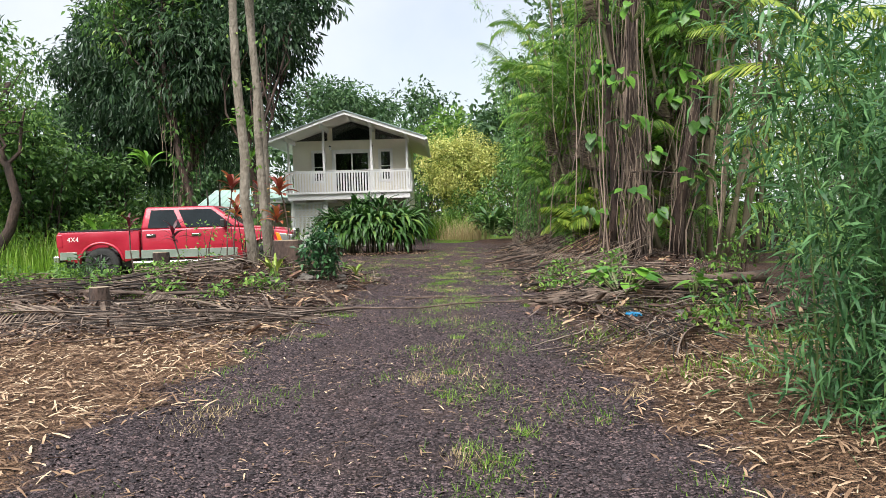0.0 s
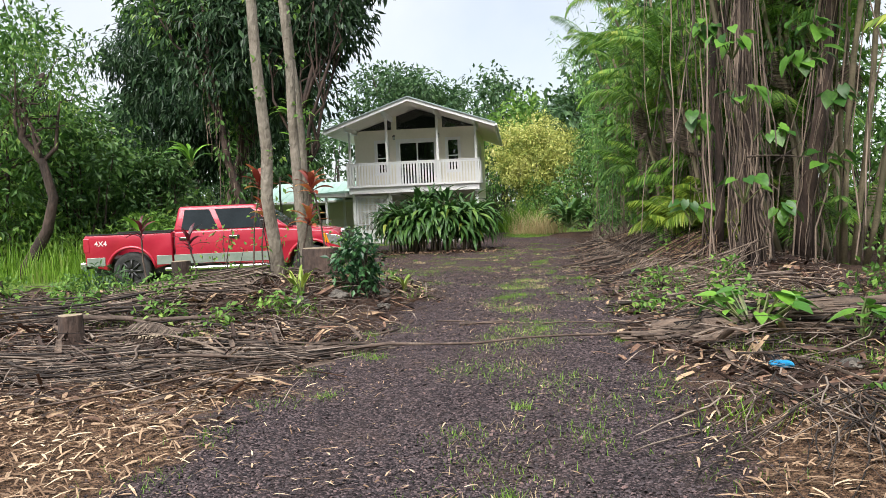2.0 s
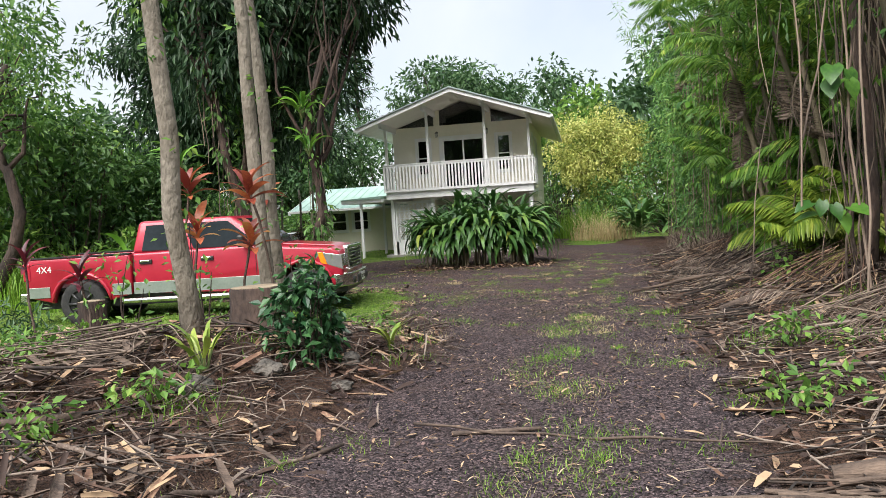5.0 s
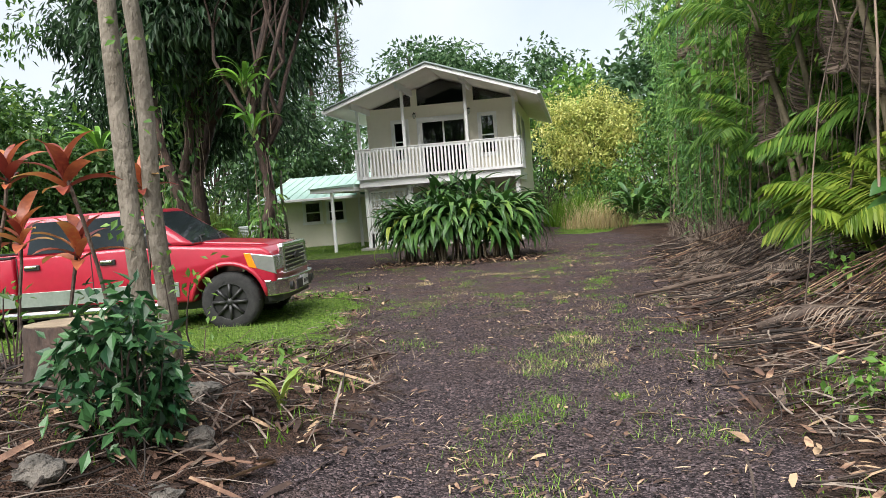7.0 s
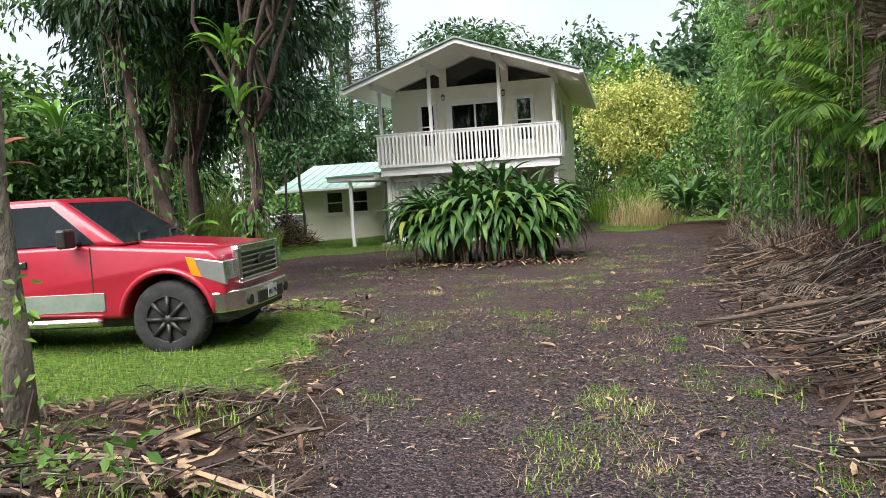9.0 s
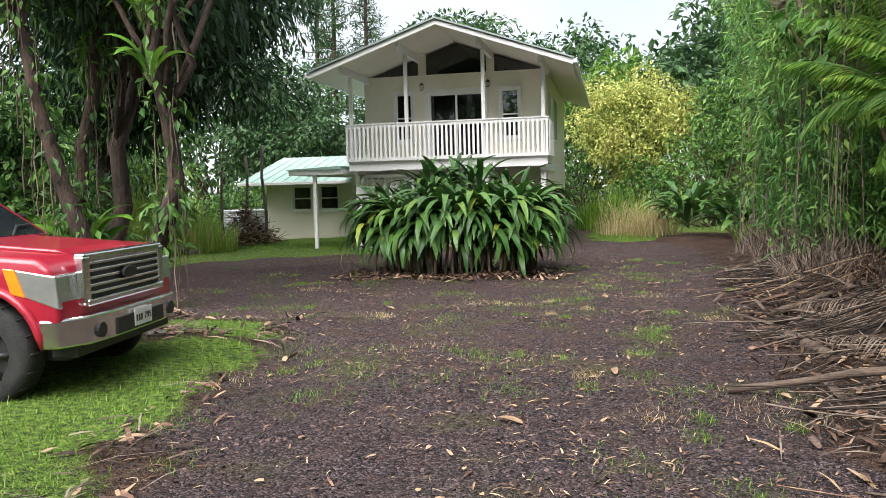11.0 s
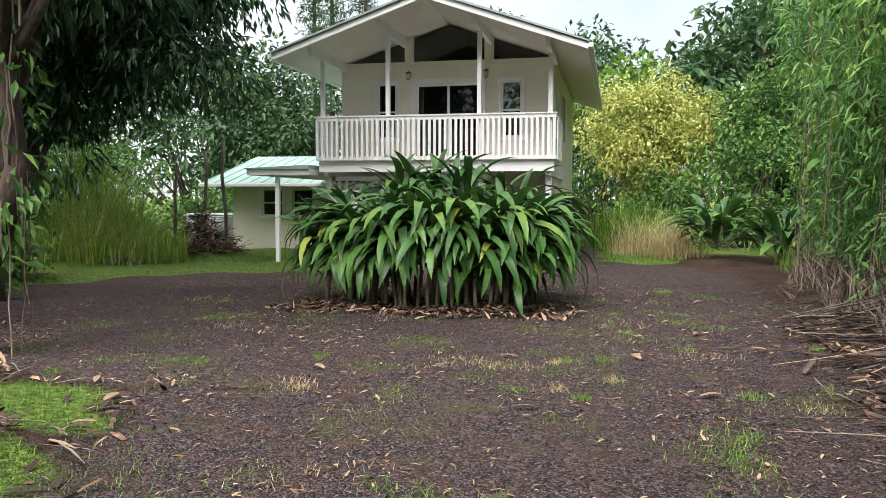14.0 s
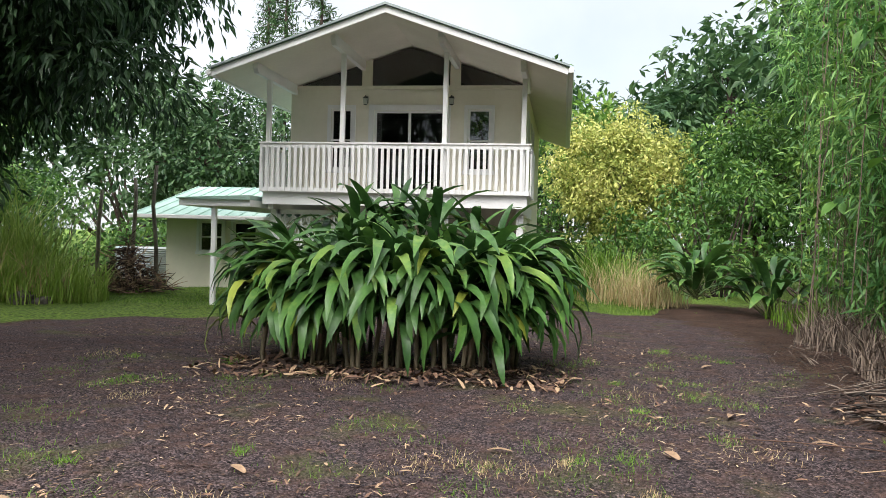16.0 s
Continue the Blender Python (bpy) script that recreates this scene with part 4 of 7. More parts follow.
    q.part("grille_mesh", M_BLACK, gr)
    for k in range(5):
        z = 0.895 + k * 0.062
        q = Builder()
        q.box((2.92, -0.60, z), (2.965 - k * 0.004, 0.60, z + 0.026))
        q.part("grille_bar", M_CHROME, gr, bevel=0.006)
    q = Builder()
    a = np.linspace(0, 2 * math.pi, 20, endpoint=False)
    q.prism([(0.12 * math.cos(k), 1.03 + 0.052 * math.sin(k)) for k in a], 0, 2.96, 2.99)
    q.part("badge", M_BLACK, gr, bevel=0.006)
    # bumpers
    q = Builder()
    pts = [(2.72, -0.985), (2.87, -0.965), (3.02, -0.75), (3.06, -0.4), (3.06, 0.4), (3.02, 0.75), (2.87, 0.965), (2.72, 0.985), (2.72, 0.86), (2.80, 0.8), (2.9, 0.0), (2.80, -0.8), (2.72, -0.86)]
    q.prism(pts, 2, 0.50, 0.74)
    bp = q.part("front_bumper", M_CHROME, t, bevel=0.02)
    q = Builder()
    q.box((2.98, -0.42, 0.52), (3.075, 0.42, 0.67))
    q.box((2.7, -0.80, 0.40), (2.93, 0.80, 0.50))
    q.part("bumper_inset", M_BLACK, bp, bevel=0.01)
    for s in (-1, 1):
        q = Builder()
        q.tube([(3.0, s * 0.62, 0.60), (3.052, s * 0.62, 0.60)], 0.065, 14)
        q.part("fog_lamp_hole", M_BLACK, bp)
    q = Builder()
    q.box((3.08, -0.155, 0.545), (3.088, 0.155, 0.70))
    pl = q.part("licence_plate", M_PLATE, bp, bevel=0.003)
    text_part("795", 0.085, M_BLACK, pl, pose(3.089, 0.075, 0.615, 90, 0, 90), "plate_number")
    q = Builder()
    for k in range(3):
        q.box((3.088, -0.135 + k * 0.042, 0.585), (3.091, -0.110 + k * 0.042, 0.645))
    q.part("plate_marks", M_BLACK, pl)
    q = Builder()
    q.box((-3.24, -0.95, 0.52), (-3.08, 0.95, 0.70))
    q.part("rear_bumper", M_CHROME, t, bevel=0.03)
    q = Builder()
    q.box((-3.0, -0.72, 0.36), (2.8, 0.72, 0.62))
    q.part("chassis", M_BLACK, t)
    text_part("4X4", 0.17, M_PLATE, t, pose(-2.72, -W - 0.004, 1.12, 90, 0, 0), "decal")
    # wheels
    def wheel(cx, s):
        q = Builder()
        prof = [(-0.13, 0.26), (-0.14, 0.36), (-0.12, 0.41), (-0.08, R), (0.08, R), (0.12, 0.41), (0.14, 0.36), (0.13, 0.26)]
        n = 36
        vs = [(r * math.cos(a), w, r * math.sin(a)) for a in np.linspace(0, 2 * math.pi, n, endpoint=False) for w, r in prof]
        k = len(prof)
        q.add(vs, [(i * k + j, i * k + j + 1, ((i + 1) % n) * k + j + 1, ((i + 1) % n) * k + j) for i in range(n) for j in range(k - 1)])
        for i in range(n):
            if i % 2 == 0:
                a = 2 * math.pi * i / n
                c, d = math.cos(a), math.sin(a)
                q.tube([(0.425 * c, -0.11, 0.425 * d), (0.435 * c, 0, 0.432 * d), (0.425 * c, 0.11, 0.425 * d)], 0.007, 4)
        w = q.part("wheel", M_TYRE, t, True)
        w.location = (cx, s * 0.84, 0.455)
        w.scale = (1.03, 1, 1.03)
        q = Builder()
        q.tube([(0, -0.10, 0), (0, 0.10, 0)], 0.265, 28)
        q.part("rim", M_BLACK, w)
        q = Builder()
        for i in range(8):
            a = 2 * math.pi * i / 8
            c, d = math.cos(a), math.sin(a)
            q.tube([(0.05 * c, s * 0.125, 0.05 * d), (0.16 * c, s * 0.132, 0.16 * d), (0.255 * c, s * 0.11, 0.255 * d)], [0.032, 0.022, 0.03], 6)
        q.tube([(0, s * 0.10, 0), (0, s * 0.15, 0)], [0.07, 0.055], 14)
        q.tube([(0.262 * math.cos(a), s * 0.118, 0.262 * math.sin(a)) for a in np.linspace(0, 2 * math.pi, 29)], 0.014, 6, False)
        q.part("spokes", M_BLACK, w, True)
    for cx in (FW, RWX):
        for s in (-1, 1):
            wheel(cx, s)
    t.rotation_euler = (0, 0, radians(6))
    return t


build_truck()


# ---- trees ----
def at_ground(x, y, dz=0.0):
    return (x, y, gz(x, y) + dz)


# slim pale trunks on the mound
def slim_tree(x, y, top, r, seed, label):
    rng = np.random.default_rng(seed)
    e = thing("slim_tree", label, "tree", at_ground(x, y), "slim trees by the truck")
    w = Builder()
    l = wander((0, 0, -0.2), top, 12, 0.035, rng)
    rad = r * np.linspace(1.05, 0.6, 12)
    rad[0] *= 1.3
    w.tube(l, rad, 12)
    cl = []
    for k in range(9):
        a = rng.uniform(0, 2 * math.pi)
        q = l[-1 - (k % 4)] + np.array([math.cos(a) * 1.6, math.sin(a) * 1.6, rng.uniform(0.2, 1.6)])
        w.tube(wander(l[-1 - (k % 4)], q, 5, 0.2, rng), r * 0.35 * np.linspace(1, 0.2, 5), 5)
        cl.append(q)
    w.part("trunk", M_BARK_PALE, e, True)
    b = Builder()
    scatter_leaves(b, cl, 60, 0.7, 0.2, 0.4, 0.5, rng)
    b.part("crown", M_GREEN, e)
    iv = Builder()
    h = rng.uniform(0.1, 0.75, 14)
    pts = np.array([l[int(k * 11)] for k in h]) + rng.normal(size=(14, 3)) * (r, r, 0.1)
    scatter_leaves(iv, pts, 4, 0.14, 0.10, 0.6, 0.5, rng)
    iv.part("creeper_leaf", M_LIGHTGREEN, e)
    return e


slim_tree(-3.3, 14.15, (-0.35, -0.1, 7.5), 0.092, 3, "slim leaning tree with pale mossy bark on the mound")
slim_tree(-3.6, 16.8, (-0.45, 0.3, 9.0), 0.095, 4, "slim upright tree with pale mossy bark")
slim_tree(-3.68, 17.3, (-0.45, 0.2, 9.5), 0.09, 5, "slim upright tree with lichen-spotted bark")

# dark mango tree beside the court, and others behind the truck
grow_tree("mango_tree", "large dark mango tree with a dense hanging crown", at_ground(-15.0, 37.4), 8, 0.34, (2.6, -1.5, 7.6), (5.2, 4.2, 5.6), 230, 190, 0.33, M_MANGO, M_BARK_DARK, 21, width=0.30, droop=0.9, clump_r=1.1, limbs=14)
grow_tree("mango_tree", "tall dark mango tree behind the truck", at_ground(-9.5, 29.5), 8, 0.22, (2.0, -1.4, 8.4), (4.4, 3.4, 5.0), 170, 150, 0.33, M_MANGO, M_BARK_DARK, 22, width=0.30, droop=0.9, clump_r=1.1, limbs=14)
grow_tree("leaning_tree", "crooked dark trunk hung with ferns beside the court", at_ground(-6.3, 25.8), 6.5, 0.165, (0.6, 0.8, 7.6), (2.4, 2.2, 1.8), 26, 90, 0.22, M_MANGO, M_BARK_DARK, 23, trunk_pts=[(-0.25, -0.1, -0.2), (-0.1, 0, 0.5), (0.25, 0.05, 1.2), (0.45, 0.1, 1.9), (0.35, 0.1, 2.8), (0.2, 0.0, 3.6), (0.35, 0.1, 4.6), (0.7, 0.2, 5.8)], limbs=8, first=0.5, climb=26)
grow_tree("leaning_tree", "thick leaning trunk behind the truck", at_ground(-7.9, 26.3), 8, 0.16, (-1.2, 0.5, 8.4), (3, 2.5, 2), 30, 90, 0.22, M_GREEN, M_BARK_DARK, 24, trunk_pts=[(0.5, 0, -0.2), (0.3, 0, 0.7), (-0.1, 0, 1.8), (-0.5, 0, 3.2), (-0.7, 0, 4.8), (-0.9, 0, 6.2), (-1.0, 0, 8)], limbs=9, first=0.5, climb=30)
grow_tree("leaning_tree", "mossy trunk wrapped in climbers behind the truck", at_ground(-8.6, 28.2), 8, 0.15, (-0.5, 0.5, 8.4), (3, 2.5, 2.2), 30, 90, 0.22, M_GREEN, M_BARK_DARK, 25, limbs=8, first=0.5, climb=44)
grow_tree("spindly_tree", "crooked spindly tree with open feathery foliage", at_ground(-13.0, 24.0), 6, 0.19, (-0.6, 0.4, 5.2), (3.0, 2.2, 2.2), 34, 70, 0.17, M_GREEN, M_BARK_DARK, 26, trunk_pts=[(-0.6, 0, -0.2), (-0.35, 0, 0.5), (0.2, 0, 1.3), (0.45, 0, 2.2), (0.2, 0, 3.2), (-0.35, 0, 3.9), (-0.2, 0, 4.6), (0.4, 0, 5.6)], limbs=9, first=0.5, width=0.3)
# screen of green growth behind the truck and at the far edges
for k, (x, y, h, r, mt, sd) in enumerate([(-16, 30, 6, 3.2, M_LIGHTGREEN, 31), (-20, 26, 7, 3.6, M_GREEN, 32), (-24, 34, 11, 5, M_BLUEGREEN, 35), (-18.5, 31.5, 12, 4.2, M_GREEN, 33), (-15.5, 25.5, 8.5, 2.8, M_GREEN, 34), (-22, 20, 8, 4, M_GREEN, 37), (-20.5, 44, 6.5, 3.4, M_GREEN, 38), (-24, 40, 6, 3.2, M_GREEN, 39), (-19.5, 36.5, 5, 2.6, M_GREEN, 40)]):
    grow_tree("broadleaf_tree", "green broadleaf tree at the edge of the clearing", at_ground(x, y), h * 0.6, 0.18, (0, 0, h * 0.55), (r, r, h * 0.52), 56, 62, 0.29, mt, M_BARK_DARK, sd, clump_r=0.9, group="trees at the edge")
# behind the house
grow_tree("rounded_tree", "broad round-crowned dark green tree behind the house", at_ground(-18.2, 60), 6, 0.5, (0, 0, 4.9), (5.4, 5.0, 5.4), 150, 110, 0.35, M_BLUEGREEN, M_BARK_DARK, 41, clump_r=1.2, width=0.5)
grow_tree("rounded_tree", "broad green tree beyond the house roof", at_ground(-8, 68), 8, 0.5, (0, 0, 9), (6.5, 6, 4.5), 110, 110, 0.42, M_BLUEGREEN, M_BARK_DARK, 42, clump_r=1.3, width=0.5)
grow_tree("yellow_tree", "bushy tree with yellow-green leaves beside the house", at_ground(1.4, 54), 4, 0.22, (0.2, 0, 4.0), (3.9, 3.0, 4.1), 150, 150, 0.19, M_YELLOW, M_BARK_DARK, 43, clump_r=0.75, width=0.5)
grow_tree("broadleaf_tree", "dense dark green tree beside the yellow one", at_ground(6.2, 52), 5, 0.25, (0, 0, 3.8), (3.6, 3, 4.2), 90, 120, 0.26, M_GREEN, M_BARK_DARK, 44, clump_r=0.9)
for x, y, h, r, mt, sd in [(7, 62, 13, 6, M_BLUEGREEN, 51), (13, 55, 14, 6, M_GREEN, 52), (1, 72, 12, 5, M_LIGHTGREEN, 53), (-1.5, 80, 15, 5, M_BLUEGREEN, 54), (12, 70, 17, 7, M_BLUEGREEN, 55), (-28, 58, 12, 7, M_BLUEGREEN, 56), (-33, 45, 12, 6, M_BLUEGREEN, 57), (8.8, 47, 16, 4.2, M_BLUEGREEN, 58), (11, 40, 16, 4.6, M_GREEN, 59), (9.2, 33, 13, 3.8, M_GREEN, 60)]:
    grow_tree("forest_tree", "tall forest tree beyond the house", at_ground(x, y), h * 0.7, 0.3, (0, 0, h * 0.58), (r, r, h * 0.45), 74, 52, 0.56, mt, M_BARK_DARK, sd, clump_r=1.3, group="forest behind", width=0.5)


def pine(x, y, h, seed):
    rng = np.random.default_rng(seed)
    e = thing("pine_tree", "tall slender pine with tiers of drooping branches", "tree", at_ground(x, y), "pines")
    w, b = Builder(), Builder()
    w.tube([(0, 0, -0.2), (0, 0, h * 0.5), (0.1, 0, h)], [0.32, 0.22, 0.04], 8)
    for z in np.arange(h * 0.3, h * 0.99, 0.75):
        for _ in range(6):
            a, r = rng.uniform(0, 6.28), (1 - z / h) * 2.6 + 0.6
            r *= rng.uniform(0.6, 1.1)
            p0, p1 = np.array([0, 0, z]), np.array([math.cos(a) * r, math.sin(a) * r, z + r * 0.12])
            w.tube([p0, p1], [0.05, 0.015], 4, False)
            pts = p0 + (p1 - p0) * np.linspace(0.3, 1, 6)[:, None]
            scatter_leaves(b, pts, 4, 0.3, 0.6, 0.2, 0.1, rng)
    w.part("trunk", M_BARK_DARK, e, True)
    b.part("needles", M_BLUEGREEN, e)


for k, (x, y, h) in enumerate([(-23, 92, 30), (-25.6, 90, 31), (-28.8, 94, 30)]):
    pine(x, y, h, 60 + k)


# ---- palms ----
def frond(length, leaflets, droop, rng, leaf=0.45, w=0.026, spread=1.0, hang=0.35):
    """A feather frond along +y that arches down: vertices and quads."""
    t = np.linspace(0, 1, 9)
    ang = 0.9 - droop * t ** 1.2
    seg = length / 8
    y = np.concatenate([[0], np.cumsum(np.cos(ang[:-1]) * seg)])
    z = np.concatenate([[0], np.cumsum(np.sin(ang[:-1]) * seg)])
    b = Builder()
    b.tube(np.stack([np.zeros(9), y, z], -1), 0.018 * np.linspace(1, 0.25, 9), 3, False)
    u = np.linspace(0.22, 0.99, leaflets)
    py, pz, an = np.interp(u, t, y), np.interp(u, t, z), np.interp(u, t, ang)
    for s in (-1, 1):
        n = leaflets
        d = np.stack([np.full(n, s * spread), 0.55 * np.cos(an) + 0.2, 0.5 * np.sin(an) - hang - 0.25 * rng.uniform(size=n)], -1)
        ln = leaf * np.sin(np.pi * np.clip(u * 0.9 + 0.05, 0, 1)) ** 0.6 * rng.uniform(0.85, 1.1, n)
        b.many([(0, 0, 0), (0.5, 0.35, 0.0), (0, 1, -0.18), (-0.5, 0.35, 0.0)], [(0, 1, 2, 3)], np.stack([np.zeros(n), py, pz], -1), turns(d, rng.uniform(-0.3, 0.3, n)), np.stack([np.full(n, w * 1.6), ln, ln], -1))
    return np.concatenate(b.v), np.concatenate(b.f)


def palm_clump(name, label, x, y, canes, height, seed, per=7, length=1.85, mat=M_PALM, rad=0.9, lean=0.24, dead=1, low=7, group="palms along the drive"):
    rng = np.random.default_rng(seed)
    e = thing(name, label, "palm", at_ground(x, y), group)
    shapes = [frond(length, 32, d, rng) for d in (1.5, 1.9, 2.3, 1.2)]
    w, b, dd = Builder(), Builder(), Builder()
    for c in range(canes):
        a, r = rng.uniform(0, 6.28), rad * math.sqrt(rng.uniform(0.02, 1))
        base = np.array([math.cos(a) * r, math.sin(a) * r, -0.15])
        h = height * rng.uniform(0.45, 1.1)
        top = base + np.array([math.cos(a) * h * lean * rng.uniform(0.3, 1.3), math.sin(a) * h * lean, h])
        l = wander(base, top, 7, 0.05, rng)
        w.tube(l, 0.048 * np.linspace(1.15, 0.75, 7), 7)
        for k in range(per):
            sv, sf = shapes[rng.integers(4)]
            az, tilt = 2.4 * k + rng.uniform(-0.4, 0.4), rng.uniform(-0.25, 0.45)
            m = np.array(Euler((tilt, rng.uniform(-0.2, 0.2), az)).to_matrix())
            s = rng.uniform(0.75, 1.15)
            b.add((sv * s) @ m.T + top - (0, 0, 0.25 * (k % 3)), sf)
        for k in range(dead):
            sv, sf = shapes[2]
            m = np.array(Euler((-1.9, rng.uniform(-0.2, 0.2), rng.uniform(0, 6.28))).to_matrix())
            dd.add((sv * 0.7) @ m.T + l[-2], sf)
    for k in range(low):
        sv, sf = shapes[rng.integers(4)]
        a = rng.uniform(0, 6.28)
        m = np.array(Euler((rng.uniform(-0.1, 0.5), 0, a)).to_matrix())
        b.add((sv * rng.uniform(0.6, 1)) @ m.T + np.array([-math.sin(a) * 0.3, math.cos(a) * 0.3, rng.uniform(0.1, 0.9)]), sf)
    w.part("cane", M_CANE, e, True)
    b.part("fronds", mat, e)
    if dead:
        dd.part("dead_frond", M_DEADPALM, e)
    return e


for k, (x, y, n, h) in enumerate([(5.2, 20.8, 6, 2.4), (5.2, 23.4, 7, 2.6), (5.2, 26.0, 7, 2.8), (5.6, 17.2, 9, 7.0), (4.9, 21.0, 9, 7.4), (5.6, 28.4, 9, 8.0), (4.8, 19.6, 10, 4.2), (4.6, 21.8, 13, 4.8), (4.8, 24.4, 13, 5.2), (5.0, 27.2, 12, 5.4), (6.0, 22.8, 10, 6.6), (6.2, 26.0, 10, 7.0), (6.0, 18.0, 8, 6.5), (5.4, 30.0, 9, 6.5)]):
    palm_clump("areca_palm", "clump of areca palms with arching green fronds", x, y, n, h, 70 + k, dead=2)
palm_clump("areca_palm", "low areca palm with yellow-green fronds", 3.8, 18.5, 6, 0.9, 81, per=7, length=1.2, mat=M_PALMYEL, rad=0.4, dead=0, low=8)
for k, (x, y) in enumerate([(4.3, 24.6)]):
    palm_clump("areca_palm", "areca palm with drooping fronds over the bank", x, y, 6, 2.6, 86 + k, per=7, length=1.7, rad=0.5, dead=2, low=5)
palm_clump("areca_palm", "low areca palm with drooping green fronds", 4.5, 22.5, 5, 1.0, 82, per=7, length=1.3, mat=M_PALM, rad=0.5, dead=0, low=8)
palm_clump("coconut_palm", "tall palm with long drooping fronds", 6.2, 31, 2, 10.5, 83, per=16, length=3.2, rad=0.5, lean=0.06, dead=4, low=0)


palm_clump("areca_palm", "arching yellow-green palm beside the bamboo", 5.5, 9.5, 4, 3.5, 84, per=8, length=2.5, mat=M_PALMYEL, rad=0.5, dead=1, low=0)


# ---- banyan with hanging roots ----
def build_banyan():
    rng = np.random.default_rng(91)
    e = thing("banyan_tree", "old tree wrapped in hanging brown roots and vines", "tree", at_ground(3.85, 16.2))
    w = Builder()
    trunks = []
    for dx, dy, tx, ty, r in ((0, -0.3, 0.3, 0.2, 0.10), (-0.25, 1.2, -0.6, 1.0, 0.07), (0.9, 0.3, 1.9, 0.2, 0.11), (0.3, 1.9, 0.2, 2.4, 0.11)):
        l = wander((dx, dy, -0.2), (tx, ty, 8.5), 9, 0.14, rng)
        w.tube(l, r * np.concatenate([[1.7, 1.15], np.linspace(1, 0.6, 7)]), 9)
        trunks.append(l)
    cl = []
    for k in range(18):
        l = trunks[k % 4]
        i = rng.integers(6, 9)
        a = rng.uniform(0, 6.28)
        q = l[i] + np.array([math.cos(a) * 2.4, math.sin(a) * 2.4, rng.uniform(0.2, 1.8)])
        w.tube(wander(l[i], q, 6, 0.3, rng), 0.09 * np.linspace(1, 0.2, 6), 5)
        cl.append(q)
    w.part("trunk", M_BARK_DARK, e, True)
    v = Builder()
    # roots that clasp the trunks and flare at the foot
    for k in range(150):
        l = trunks[(0, 0, 2, 3)[k % 4]]
        a, top, w0 = rng.uniform(0, 6.28), rng.uniform(1.2, 7.5), rng.uniform(0.09, 0.12 + 0.16 * (k % 3 == 0))
        zs = np.linspace(top, -0.1, 11)
        core = np.stack([np.interp(zs, l[:, 2], l[:, i]) for i in range(3)], -1)
        th = a + np.cumsum(rng.normal(size=11)) * 0.28
        rr = w0 * (1 + 0.5 * np.clip(1 - zs / 1.4, 0, 1)) + rng.normal(size=11) * 0.03
        v.tube(core + np.stack([np.cos(th) * rr, np.sin(th) * rr, np.zeros(11)], -1), rng.uniform(0.004, 0.017), 5, False)
    for k in range(105):
        l = trunks[rng.integers(4)]
        z0 = rng.uniform(1.5, 7.5)
        p = np.array([np.interp(z0, l[:, 2], l[:, i]) for i in range(3)])
        a, r0 = rng.uniform(0, 6.28), rng.uniform(0.1, 0.5) if k % 4 else rng.uniform(0.6, 1.6)
        foot = np.array([np.interp(0, l[:, 2], l[:, i]) for i in range(3)])
        out = np.array([math.cos(a), math.sin(a), 0]) * r0
        q = foot + out * rng.uniform(0.6, 1.3)
        q[2] = rng.uniform(-0.1, 0.1) if rng.uniform() < 0.6 else rng.uniform(0.4, 2.5)
        p = p + out * rng.uniform(0.2, 1.0) + rng.normal(size=3) * 0.15
        v.tube(wander(p, q, 9, 0.09, rng), rng.uniform(0.004, 0.016) * np.linspace(0.7, 1.1, 9), 5, False)
    v.part("hanging_root", M_ROOT, e, True)
    b = Builder()
    scatter_leaves(b, np.array(cl), 130, 1.0, 0.2, 0.42, 0.7, rng)
    hang = np.stack([rng.uniform(-1.3, 2.8, 90), rng.uniform(0.4, 3.2, 90), rng.uniform(2.6, 7.5, 90)], -1)
    scatter_leaves(b, hang, 26, 0.45, 0.15, 0.34, 0.9, rng)
    b.part("crown", M_GREEN, e)
    return e


build_banyan()


# ---- bamboo ----
def bamboo(name, label, x, y, culms, height, seed, rad, leaves, leaf=0.16, lean=0.25, bias=(0, 0), group="bamboo", low=0.05, mat=M_BAMLEAF, cr=0.010, droop=0.5):
    rng = np.random.default_rng(seed)
    e = thing(name, label, "bamboo", at_ground(x, y), group)
    w, b = Builder(), Builder()
    pts = []
    for k in range(culms):
        a, r = rng.uniform(0, 6.28), rad * math.sqrt(rng.uniform())
        base = np.array([math.cos(a) * r, math.sin(a) * r, -0.1])
        h = height * rng.uniform(0.5, 1.1)
        t = np.linspace(0, 1, 9)[:, None]
        l = base + np.array([0, 0, h]) * t + np.array([math.cos(a) + bias[0], math.sin(a) + bias[1], -0.35]) * h * lean * t ** 2.4
        w.tube(l, cr * np.linspace(1, 0.3, 9), 5, False)
        for _ in range(leaves):
            u = rng.uniform(low, 1)
            p = np.array([np.interp(u, t[:, 0], l[:, i]) for i in range(3)])
            d = rng.normal(size=3) * (1, 1, 0.35)
            pts.append(p + d / np.linalg.norm(d) * rng.uniform(0.05, 0.55) * (1.2 - 0.5 * u))
    w.part("culm", M_BAMBOO, e, True)
    scatter_leaves(b, np.array(pts), 7, 0.13, leaf, 0.13, droop, rng)
    b.part("leaves", mat, e)
    return e


